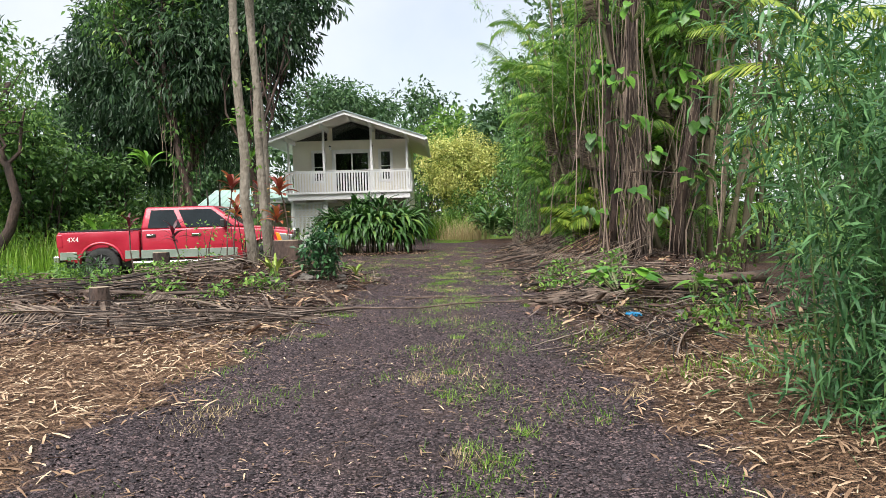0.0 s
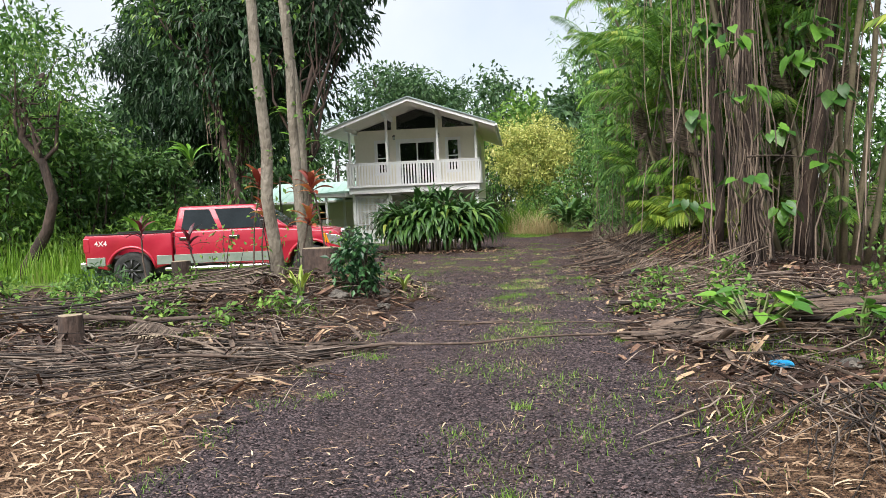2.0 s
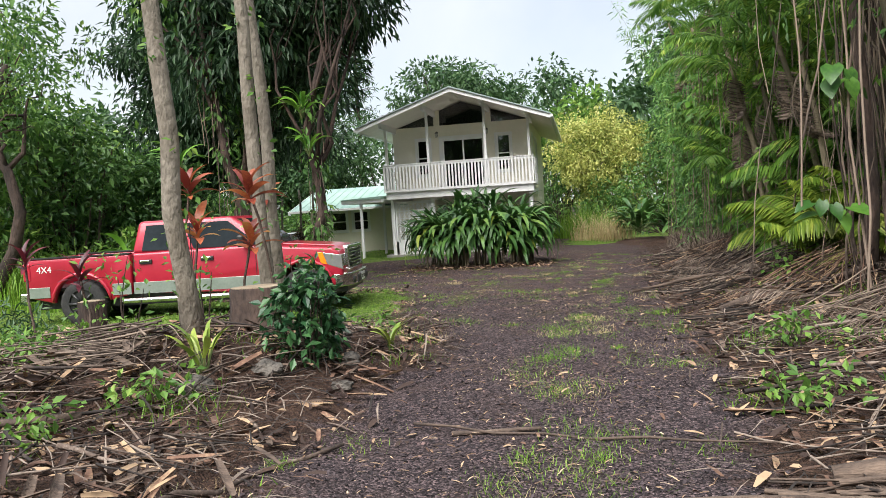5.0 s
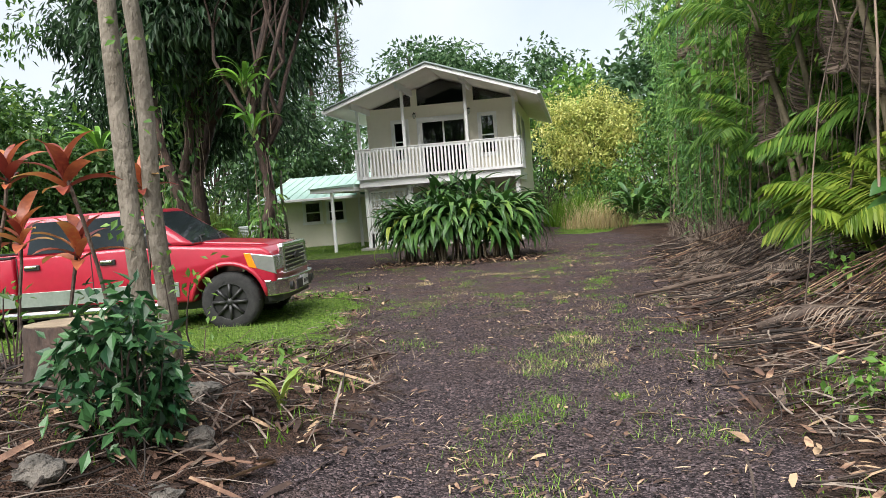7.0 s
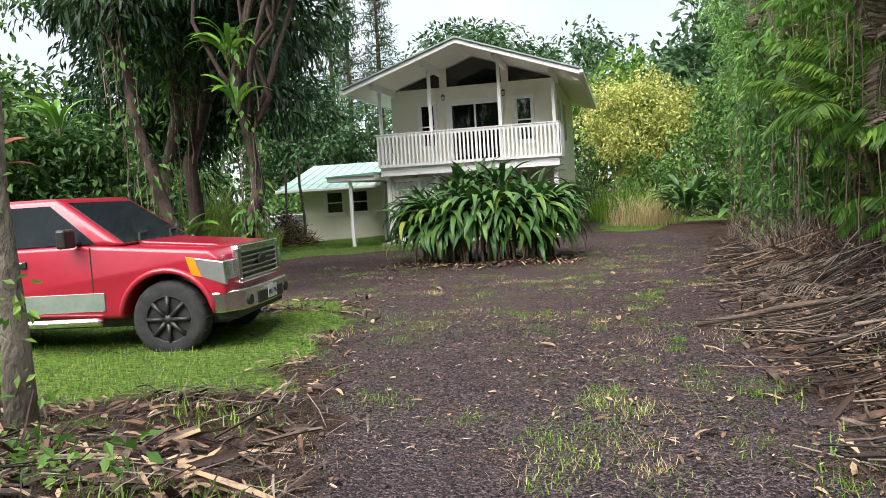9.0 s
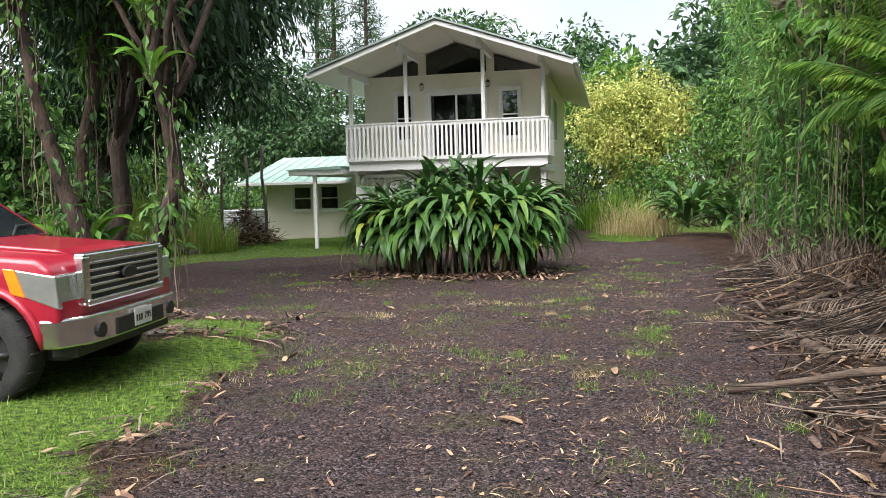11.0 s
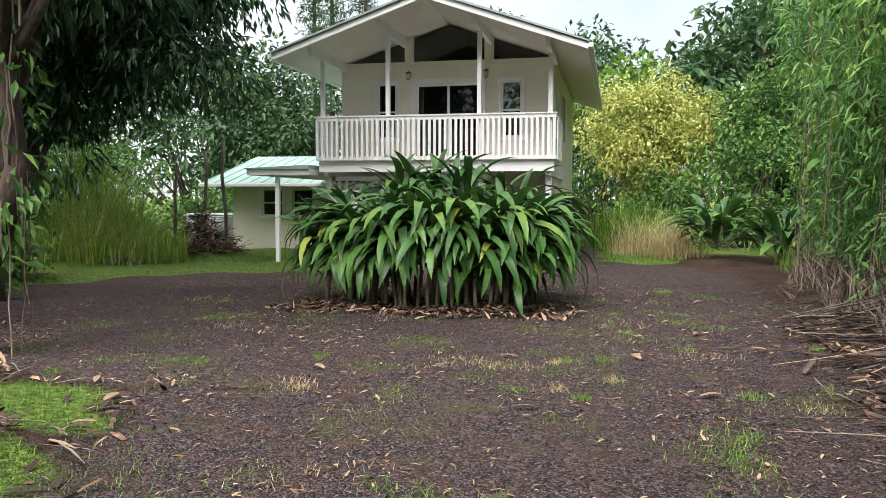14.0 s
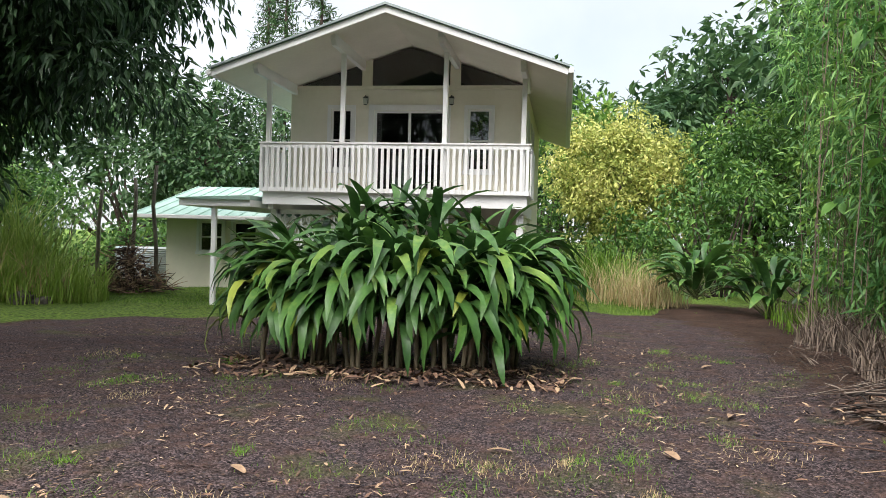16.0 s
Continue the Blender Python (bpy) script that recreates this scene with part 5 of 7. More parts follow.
bamboo("bamboo_clump", "dense fine-leaved green bamboo beside the drive", 2.75, 4.75, 26, 3.5, 101, 0.6, 120, 0.15, 0.2, mat=M_NEARBAM, cr=0.008, low=0.0, droop=0.2)
bamboo("bamboo_clump", "tall fine-leaved bamboo behind the near clump", 4.3, 7.6, 18, 4.6, 102, 0.8, 75, 0.15, 0.25, mat=M_NEARBAM, cr=0.009)
for k, (x, y, h) in enumerate([(4.0, 32.6, 7.0), (4.4, 35.4, 10.5), (4.1, 29.8, 6.5), (5.2, 38, 11), (5.8, 33, 10)]):
    bamboo("bamboo_clump", "tall feathery bamboo leaning over the drive", x, y, 20, h, 110 + k, 0.9, 54, 0.28, 0.22, low=0.1)


# ---- big dracaena bed before the house ----
def strap_mesh(name, length, width, droop, mat, rng, n=8, lift=1.15, fold=0.25):
    """A long strap leaf along +y: channelled, arching down, pointed."""
    t = np.linspace(0, 1, n)
    ang = lift - droop * t ** 1.1
    y = np.concatenate([[0], np.cumsum(np.cos(ang[:-1]))]) * length / (n - 1)
    z = np.concatenate([[0], np.cumsum(np.sin(ang[:-1]))]) * length / (n - 1)
    w = width * np.clip(np.sin(np.pi * (t * 0.9 + 0.08)) ** 0.7, 0.05, 1) * 0.5
    w[-1] = 0.003
    tw = rng.uniform(-0.25, 0.25) * t
    vs = []
    for i in range(n):
        for s in (-1, 0, 1):
            vs.append((s * w[i] * math.cos(tw[i]), y[i] - math.sin(ang[i]) * abs(s) * w[i] * fold, z[i] + (math.cos(ang[i]) * fold * abs(s) + s * math.sin(tw[i])) * w[i]))
    b = Builder()
    b.add(vs, [(i * 3 + j, i * 3 + j + 1, i * 3 + j + 4, i * 3 + j + 3) for i in range(n - 1) for j in range(2)])
    return b.mesh(name, mat, True)


def build_dracaena():
    rng = np.random.default_rng(121)
    e = thing("dracaena_bed", "wide clump of dracaena with long arching strap leaves", "plant", (0, 0, 0))
    meshes = [strap_mesh("leaf", L, 0.135, d, M_STRAP, rng) for L, d in ((1.1, 1.8), (1.25, 2.4), (1.3, 2.8), (0.95, 1.3), (0.8, 0.8), (1.25, 3.0))]
    yel = [strap_mesh("leaf", L, 0.12, d, M_STRAPYEL, rng) for L, d in ((1.1, 2.8), (1.15, 3.1))]
    w = Builder()
    count = 0
    def rosette(x, y, h, n, long, sector=None):
        g = gz(x, y)
        w.tube(wander((x, y, g - 0.1), (x + rng.uniform(-0.1, 0.1), y, g + h), 5, 0.1, rng), 0.03, 6)
        for j in range(n):
            f = (j + 0.5) / n
            me = meshes[[4, 3, 0, 1, 2, 5][min(5, int(f * 6 + long))]] if rng.uniform() > 0.045 else yel[rng.integers(2)]
            o = new("leaf", me)
            o.parent = e
            s = rng.uniform(0.75, 1.15)
            az = 2.4 * j + rng.uniform(-0.5, 0.5) if sector is None else rng.uniform(*sector)
            o.matrix_basis = Matrix.LocRotScale((x + rng.uniform(-0.06, 0.06), y + rng.uniform(-0.06, 0.06), g + h - 0.5 * f), Euler((rng.uniform(-0.35, 0.3), rng.uniform(-0.3, 0.3), az)), (s, s, s * rng.uniform(0.9, 1.2)))

    for k in range(42):
        u, row = (k % 14) / 13, k // 14
        x = -4.15 + u * 2.85 + rng.uniform(-0.15, 0.15)
        y = 30.5 + row * 0.6 + rng.uniform(-0.2, 0.2)
        h = (0.95, 1.35, 1.6)[row] * rng.uniform(0.72, 1.15) * (0.85 + 0.22 * math.sin(math.pi * u))
        rosette(x, y, h, 15 if row == 0 else 11, 0)
    # outer leaves that hang to the ground
    for k in range(30):
        a = math.pi * (0.98 + 1.04 * k / 29)
        x, y = -2.7 + 1.42 * math.cos(a) + rng.uniform(-0.1, 0.1), 30.9 + 0.72 * math.sin(a) + rng.uniform(-0.08, 0.08)
        face = a + math.pi / 2 + math.pi
        rosette(x, y, rng.uniform(0.75, 1.25), 12, 2.2, (face - 0.9, face + 0.9))
    w.part("stem", M_CANE, e, True)
    return e


build_dracaena()


# ---- thickets that close the clearing ----
def bush(name, label, x, y, r, h, n, leaf, mat, seed, width=0.45, droop=0.3, per=40, group="", clump=0.35, dz=0.0, category="bush"):
    rng = np.random.default_rng(seed)
    e = thing(name, label, category, at_ground(x, y, dz), group)
    w, b = Builder(), Builder()
    cs = []
    for k in range(n):
        a, q, z = rng.uniform(0, 6.28), math.sqrt(rng.uniform()), rng.uniform(0.08, 1)
        s = r * q * math.sqrt(max(0.05, 1 - (z * 0.9) ** 2)) * rng.uniform(0.7, 1.15)
        cs.append((math.cos(a) * s, math.sin(a) * s, z * h))
        if k % 3 == 0:
            w.tube(wander((math.cos(a) * s * 0.2, math.sin(a) * s * 0.2, -0.1), cs[-1], 5, 0.15, rng), 0.012 * max(1, h) * np.linspace(1, 0.3, 5), 4, False)
    w.part("stem", M_BARK_DARK, e)
    scatter_leaves(b, np.array(cs), per, clump, leaf, width, droop, rng)
    b.part("leaves", mat, e)
    return e


for k, (x, y, r, h, mt) in enumerate([(-15.5, 26.5, 2.4, 2.4, M_LIGHTGREEN), (-18.5, 24, 2.6, 2.8, M_LIGHTGREEN), (-13.5, 30.5, 2.2, 2.2, M_GREEN), (-11.5, 27.5, 1.6, 1.5, M_LIGHTGREEN), (-16.5, 34, 2.6, 2.6, M_LIGHTGREEN),
                                      (-14.9, 38.8, 2.1, 2.6, M_LIGHTGREEN), (-17.5, 43, 2.6, 2.2, M_GREEN), (-21, 38, 3.2, 4, M_LIGHTGREEN), (-23, 29, 3.4, 4.5, M_GREEN), (-15.5, 49, 2.4, 2.0, M_GREEN), (-9.5, 57, 3.4, 4.5, M_BLUEGREEN),
                                      (-1.0, 56, 2.6, 3.8, M_GREEN), (1.6, 49.5, 1.8, 2.6, M_GREEN), (4.2, 47.0, 2.4, 4.2, M_GREEN), (6.4, 43.5, 2.4, 4.6, M_GREEN), (7.2, 39, 2.4, 4.5, M_GREEN), (7.4, 33, 2.2, 4.0, M_GREEN), (8.6, 29, 2.6, 4.0, M_LIGHTGREEN), (9.5, 24, 2.6, 3.6, M_GREEN), (12, 36, 3.5, 6, M_GREEN), (-20, 47, 3, 3.6, M_GREEN), (-26, 44, 3.4, 4.2, M_GREEN), (-25, 53, 4, 4.5, M_BLUEGREEN), (-16.8, 36.5, 2.0, 2.4, M_LIGHTGREEN), (-24, 48, 3, 3.4, M_GREEN), (-30, 50, 4, 5, M_GREEN), (-21, 51, 3, 3.6, M_GREEN)]):
    bush("thicket", "dense leafy thicket at the edge of the clearing", x, y, r, h, 52, 0.23, mt, 200 + k, per=34, group="thickets", clump=0.5)
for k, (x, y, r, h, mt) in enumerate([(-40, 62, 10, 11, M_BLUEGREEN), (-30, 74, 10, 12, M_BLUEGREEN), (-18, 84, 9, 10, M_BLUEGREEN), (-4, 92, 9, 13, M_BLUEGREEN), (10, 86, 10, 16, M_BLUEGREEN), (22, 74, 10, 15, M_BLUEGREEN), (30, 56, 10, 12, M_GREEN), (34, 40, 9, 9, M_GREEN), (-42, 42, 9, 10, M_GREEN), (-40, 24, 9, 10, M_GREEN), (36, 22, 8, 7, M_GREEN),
                                      # unseen thickets behind the camera, added to darken the window reflections
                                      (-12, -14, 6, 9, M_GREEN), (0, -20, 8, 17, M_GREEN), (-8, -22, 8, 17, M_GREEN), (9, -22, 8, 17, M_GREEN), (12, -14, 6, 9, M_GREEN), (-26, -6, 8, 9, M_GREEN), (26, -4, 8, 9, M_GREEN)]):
    bush("far_or_unseen_thicket", "wooded thicket in the distance, or added unseen behind the camera", x, y, r, h, 100, 0.85, mt, 240 + k, per=20, group="far thickets", clump=1.7)
for k, (x, y, r, h) in enumerate([(-12.6, 30.2, 2.2, 3.6), (-14.6, 28.6, 2.4, 5.0)]):
    bush("understorey_tree", "dark leafy undergrowth beneath the mango trees", x, y, r, h, 80, 0.26, M_SHADE, 230 + k, per=55, group="undergrowth", clump=0.6)
for k, (x, y, h) in enumerate([(-9.2, 27.2, 1.2), (-10.8, 29.0, 1.5), (-11.6, 32.2, 1.2)]):
    bush("undergrowth_clump", "low light green undergrowth beneath the trees", x, y, 1.1, h, 40, 0.15, M_LIGHTGREEN, 236 + k, per=30, group="low undergrowth", clump=0.3)
bush("coffee_bush", "small glossy dark green bush on the mound", -2.1, 13.9, 0.36, 0.82, 50, 0.11, M_COFFEE, 260, per=18, clump=0.13, width=0.5)
bush("fern_clump", "grey-green ferny clump beside the truck", -7.6, 17.2, 0.5, 0.5, 20, 0.16, M_BLUEGREEN, 261, per=10, clump=0.2, width=0.3)
for k, (x, y, h) in enumerate([(-5.2, 14.2, 0.35), (-4.2, 12.2, 0.3), (-6.2, 15.2, 0.45), (-2.9, 12.6, 0.25), (-7.2, 13.5, 0.4), (-3.1, 15.5, 0.3), (2.6, 12.2, 0.3), (3.4, 9.5, 0.35), (2.9, 14.0, 0.4), (2.6, 8.0, 0.3), (4.0, 12.0, 0.5), (-8.6, 15.8, 0.5), (5.2, 14.0, 0.8), (-4.6, 13.4, 0.3), (-5.4, 12.4, 0.35), (-3.4, 12.0, 0.2), (-6.4, 13.9, 0.35), (-5.2, 15.0, 0.4), (-7.8, 16.4, 0.4), (-2.3, 16.0, 0.2), (1.9, 12.8, 0.2), (2.2, 14.8, 0.3), (3.0, 18.2, 0.35)]):
    bush("weed_clump", "low bright green weeds among the debris", x, y, 0.45, h, 16, 0.09, M_LIGHTGREEN, 270 + k, per=9, clump=0.12, width=0.55, group="weeds", category="weeds")


# ---- tall and dry grass ----
def patchy(x, y, s=1.0, seed=0.0):
    return 0.5 + 0.25 * (np.sin(x * 2.3 * s + seed + 1.7 * np.sin(y * 1.1 * s)) + np.sin(y * 2.9 * s + 2 * seed + 1.3 * np.sin(x * 1.9 * s)))


def tall_grass(name, label, x, y, rx, ry, h, n, mat, seed, w=0.018, lean=0.35):
    rng = np.random.default_rng(seed)
    ra, rr = rng.uniform(0, 6.28, n), np.sqrt(rng.uniform(size=n))
    px, py = x + np.cos(ra) * rr * rx, y + np.sin(ra) * rr * ry
    p = np.stack([px, py, ground_z(px, py) - 0.03], -1)
    s = h * rng.uniform(0.3, 1.15, n) * (1.1 - 0.5 * rr) * (0.75 + 0.5 * patchy(px, py, 2.0, seed))
    tv = [(-0.5, 0, 0), (0.5, 0, 0), (0.4, 0.08, 0.55), (-0.4, 0.08, 0.55), (0.05, 0.30, 0.95), (-0.05, 0.30, 0.95)]
    rz = rng.uniform(0, 6.28, n)
    k = lean * rng.uniform(0.3, 2.2, n)
    c, d = np.cos(rz), np.sin(rz)
    m = np.zeros((n, 3, 3))
    m[:, 0, 0], m[:, 1, 0], m[:, 0, 1], m[:, 1, 1], m[:, 2, 2] = c, d, -d, c, 1
    b = Builder()
    b.many(tv, [(0, 1, 2, 3), (3, 2, 4, 5)], p, m, np.stack([np.full(n, w), s * k * 2, s], -1))
    return tagged(b.part(name, mat), label, "grass", kind="stuff")


tall_grass("dry_grass", "stand of tall dry straw-coloured grass by the lawn", 0.9, 43.0, 1.2, 1.3, 1.5, 480, M_DRYGRASS, 301, 0.016, 0.8)
tall_grass("dry_grass", "dry yellow grass mixed with green", 1.6, 42.0, 0.9, 0.9, 1.2, 300, M_DRYGRASS, 302, 0.016, 0.9)
tall_grass("tall_grass", "tall green grass behind the dry stand", 0.4, 47.0, 1.6, 2, 1.7, 1500, M_GRASS, 303, 0.025)
tall_grass("tall_grass", "rank green grass behind the truck", -13.5, 26.0, 4.5, 4, 1.3, 4500, M_GRASS, 304, 0.03)
tall_grass("tall_grass", "rank green grass at the left of the court", -13.2, 37.6, 2.4, 1.6, 1.5, 2600, M_CANEGRASS, 305, 0.03, 0.6)
tall_grass("tall_grass", "tall arching cane grass beside the clearing", -13.9, 38.6, 1.3, 0.9, 2.9, 900, M_CANEGRASS, 307, 0.035, 0.7)
tall_grass("dry_grass", "withered cane grass drooping over the lawn", -12.9, 37.3, 1.6, 0.9, 1.4, 260, M_DRYGRASS, 308, 0.03, 0.9)
for k, (x, y) in enumerate([(3.4, 27.6), (3.5, 30.6), (3.6, 33.6)]):
    tall_grass("dry_skirt", "brown dead leaves hanging at the foot of the thicket", x, y, 0.7, 1.8, 0.75, 900, M_DEADPALM, 309 + k, 0.02, 0.9)
tall_grass("tall_grass", "rank green grass at the foot of the bamboo", 4.6, 37.0, 1.2, 3.5, 0.7, 900, M_GRASS, 306, 0.02)


# ---- leafy plants with large single leaves ----
def big_leaf_mesh(name, length, width, mat, notch=0.12, bend=0.5):
    """A heart-shaped leaf along +y with a raised midrib and a drooping tip."""
    n = 7
    t = np.linspace(0, 1, n)
    w = width * 0.5 * np.array([0.55, 0.92, 1.0, 0.9, 0.68, 0.38, 0.02])
    vs = []
    for i in range(n):
        z = -bend * t[i] ** 2 * length * 0.5
        for s in (-1, 0, 1):
            vs.append((s * w[i], t[i] * length - (notch * length * abs(s) if i == 0 else 0), z + abs(s) * w[i] * 0.22))
    b = Builder()
    b.add(vs, [(i * 3 + j, i * 3 + j + 1, i * 3 + j + 4, i * 3 + j + 3) for i in range(n - 1) for j in range(2)])
    return b.mesh(name, mat, True)


def leafy_plant(name, label, at, count, height, length, width, mat, seed, spread=0.35, category="plant", group="", stem=M_BAMBOO, tilt=(-0.5, 0.5), sector=(0, 6.28), mesh=None):
    rng = np.random.default_rng(seed)
    e = thing(name, label, category, at, group)
    me = mesh or big_leaf_mesh("leaf", length, width, mat)
    st = Builder()
    for k in range(count):
        a = rng.uniform(*sector)
        r, z = spread * rng.uniform(0.2, 1), height * rng.uniform(0.35, 1)
        p = (-math.sin(a) * r, math.cos(a) * r, z)
        st.tube(wander((0, 0, -0.05 if height < 1 else z * 0.5), p, 4, 0.1, rng), 0.010, 4, False)
        o = new("leaf", me)
        o.parent = e
        s = rng.uniform(0.65, 1.15)
        o.matrix_basis = Matrix.LocRotScale(p, Euler((rng.uniform(*tilt), rng.uniform(-0.4, 0.4), a + rng.uniform(-0.4, 0.4))), (s, s, s))
    st.part("stem", stem, e)
    return e


leafy_plant("philodendron", "bright green philodendron sprawling over the log pile", at_ground(2.35, 10.6, 0.05), 34, 0.40, 0.20, 0.15, M_PHILO, 311, 0.6)
leafy_plant("philodendron", "young philodendron with pale green leaves", at_ground(3.15, 10.2, 0.0), 10, 0.4, 0.24, 0.17, M_PHILO, 312, 0.25)
for k, (x, y, z, n) in enumerate([(3.55, 15.35, 1.1, 4), (3.6, 15.4, 2.45, 6), (4.0, 15.3, 1.8, 5), (3.3, 16.9, 2.1, 5), (4.6, 15.3, 3.3, 9), (5.0, 15.6, 2.4, 8), (3.1, 16.9, 0.7, 4), (4.5, 15.0, 4.3, 9), (3.5, 15.6, 3.3, 8), (4.1, 15.4, 0.7, 7), (4.9, 15.9, 1.4, 9), (3.3, 16.8, 3.6, 8), (4.4, 15.2, 2.9, 8), (3.7, 15.5, 4.6, 9)]):
    leafy_plant("climbing_philodendron", "large light green leaves climbing the banyan trunk", (x, y, gz(x, y) + z), n + 2, 0.4, 0.27, 0.21, M_CLIMB, 320 + k, 0.35, group="climbers on the banyan", tilt=(-1.2, 0.0), sector=(1.6, 4.7))
for k, (x, y, z, n) in enumerate([(3.5, 27.0, 2.6, 12), (3.4, 28.8, 3.2, 14), (3.3, 30.5, 2.2, 14), (3.4, 31.5, 3.4, 14), (3.6, 33.8, 1.5, 12), (5.6, 49.2, 1.0, 16), (5.2, 49.0, 2.4, 14)]):
    leafy_plant("climbing_philodendron", "broad glossy leaves climbing through the bamboo", (x, y, gz(x, y) + z), n + 8, 0.9, 0.26, 0.19, M_CLIMB, 340 + k, 0.6, group="climbers along the drive", tilt=(-1.1, 0.1), sector=(0.4, 4.9))
bird = np.random.default_rng(350)
M_FERN = M_PHILO
NEST = strap_mesh("leaf", 0.8, 0.12, 1.7, M_FERN, bird, lift=1.1)
for k, (x, y, z, s) in enumerate([(-6.15, 25.7, 4.1, 22), (-6.0, 25.6, 3.2, 12), (-8.9, 24.8, 3.0, 14), (-8.7, 28.0, 4.5, 16)]):
    leafy_plant("nest_fern", "bird's nest fern with long pale leaves on a trunk", (x, y, z), s, 0.25, 1, 0.15, M_FERN, 350 + k, 0.12, group="nest ferns", tilt=(-0.4, 0.4), mesh=NEST)
DARKSTRAP = strap_mesh("leaf", 1.1, 0.20, 1.7, M_STRAP, bird, lift=1.1)
leafy_plant("broad_leaf_plant", "large dark glossy plant beside the dry grass", at_ground(2.6, 41.4), 64, 1.2, 1, 1, M_STRAP, 361, 0.7, mesh=DARKSTRAP, tilt=(-0.5, 0.3))
leafy_plant("broad_leaf_plant", "dark glossy plant at the foot of the bamboo", at_ground(3.9, 39.6), 40, 0.9, 1, 1, M_STRAP, 362, 0.6, mesh=DARKSTRAP, tilt=(-0.5, 0.3))
BANANA = strap_mesh("leaf", 1.1, 0.24, 1.6, M_PHILO, bird, lift=1.2)
for k, (x, y, n, z) in enumerate([(-8.2, 27.0, 9, 1.0), (-10.8, 25.8, 10, 1.2), (-13.6, 48.6, 12, 1.6)]):
    leafy_plant("ginger_plant", "yellow-green broad-leaved ginger plant", at_ground(x, y), n, z, 1, 1, M_PHILO, 370 + k, 0.3, group="ginger plants", mesh=BANANA, tilt=(-0.4, 0.4))
SMALLSTRAP = strap_mesh("leaf", 0.32, 0.05, 1.2, M_STRAPYEL, bird, lift=1.2)
leafy_plant("dracaena_seedling", "small yellow-green dracaena seedling on the mound", at_ground(-1.62, 14.9), 10, 0.06, 1, 1, M_STRAPYEL, 381, 0.04, mesh=SMALLSTRAP, tilt=(-0.1, 0.3))
leafy_plant("dracaena_seedling", "small yellow-green seedling beside the slim trees", at_ground(-2.75, 13.2), 12, 0.2, 1, 1, M_STRAPYEL, 382, 0.12, mesh=SMALLSTRAP, tilt=(-0.1, 0.3))


def ti_plant(x, y, h, seed, mat, label, heads=2):
    rng = np.random.default_rng(seed)
    e = thing("ti_plant", label, "plant", at_ground(x, y), "ti plants")
    me = strap_mesh("leaf", 0.38 if mat is M_TI else 0.34, 0.10 if mat is M_TI else 0.06, 1.1, mat, rng, lift=1.1)
    st = Builder()
    for k in range(heads):
        top = np.array([rng.uniform(-0.25, 0.25), rng.uniform(-0.2, 0.2), h * (1 - 0.28 * k)])
        st.tube(wander((rng.uniform(-0.05, 0.05), 0, -0.1), top, 6, 0.12, rng), 0.014, 5)
        for j in range(13):
            o = new("leaf", me)
            o.parent = e
            s = rng.uniform(0.65, 1.1)
            o.matrix_basis = Matrix.LocRotScale(tuple(top - (0, 0, 0.012 * j)), Euler((0.35 - 0.09 * j, rng.uniform(-0.2, 0.2), 2.4 * j)), (s, s, s))
    st.part("stem", M_STICK, e)


for k, (x, y, h, m, hd) in enumerate([(-4.1, 15.5, 1.75, M_TI, 2), (-2.9, 15.0, 1.45, M_TI, 1), (-3.25, 15.15, 1.0, M_TI, 1), (-4.1, 17.5, 1.9, M_TI, 1), (-5.9, 15.4, 1.2, M_TIDARK, 1), (-4.8, 14.8, 0.9, M_TIDARK, 1)]):
    ti_plant(x, y, h, 400 + k, m, "red-leaved ti plant on the mound" if m is M_TI else "burgundy-leaved ti plant on the mound", hd)

# spindly shrub with scattered leaves on the mound
for k, (x, y, h) in enumerate([(-3.6, 14.9, 1.2), (-4.2, 14.3, 1.0), (-2.9, 16.2, 1.1)]):
    bush("spindly_shrub", "spindly shrub with few small green leaves", x, y, 0.5, h, 26, 0.08, M_LIGHTGREEN, 420 + k, per=4, clump=0.08, width=0.5, group="spindly shrubs")


# ---- stumps, logs, fallen wood ----
def stump(x, y, r, h, seed, label):
    rng = np.random.default_rng(seed)
    e = thing("tree_stump", label, "stump", at_ground(x, y), "stumps")
    n = 18
    prof = [(1.35, -0.1), (1.12, 0.12 * h), (1.0, 0.5 * h), (0.97, h - 0.015), (0.94, h)]
    wob = 1 + 0.07 * rng.normal(size=n) + 0.10 * np.sin(np.arange(n) * 2 * math.pi * 3 / n + seed)
    vs = [(r * p * wob[i] * math.cos(2 * math.pi * i / n), r * p * wob[i] * math.sin(2 * math.pi * i / n), z) for p, z in prof for i in range(n)]
    b = Builder()
    b.add(vs, [(j * n + i, j * n + (i + 1) % n, (j + 1) * n + (i + 1) % n, (j + 1) * n + i) for j in range(len(prof) - 1) for i in range(n)])
    b.part("bark", M_BARK_DARK, e, True)
    c = Builder()
    c.prism([(r * 0.93 * wob[i] * math.cos(2 * math.pi * i / n), r * 0.93 * wob[i] * math.sin(2 * math.pi * i / n)) for i in range(n)], 2, h - 0.02, h + 0.006)
    c.part("cut_face", M_CUT, e)


stump(-2.75, 14.4, 0.25, 0.44, 431, "broad weathered tree stump on the mound")
stump(-3.72, 10.78, 0.15, 0.13, 432, "low sawn tree stump among the straw")
stump(-4.75, 11.1, 0.13, 0.34, 433, "splintered upright stump among the debris")
stump(-5.6, 16.0, 0.16, 0.65, 434, "tall broken stump before the truck")
stump(-8.8, 15.6, 0.22, 0.4, 435, "dark stump at the edge of the debris")


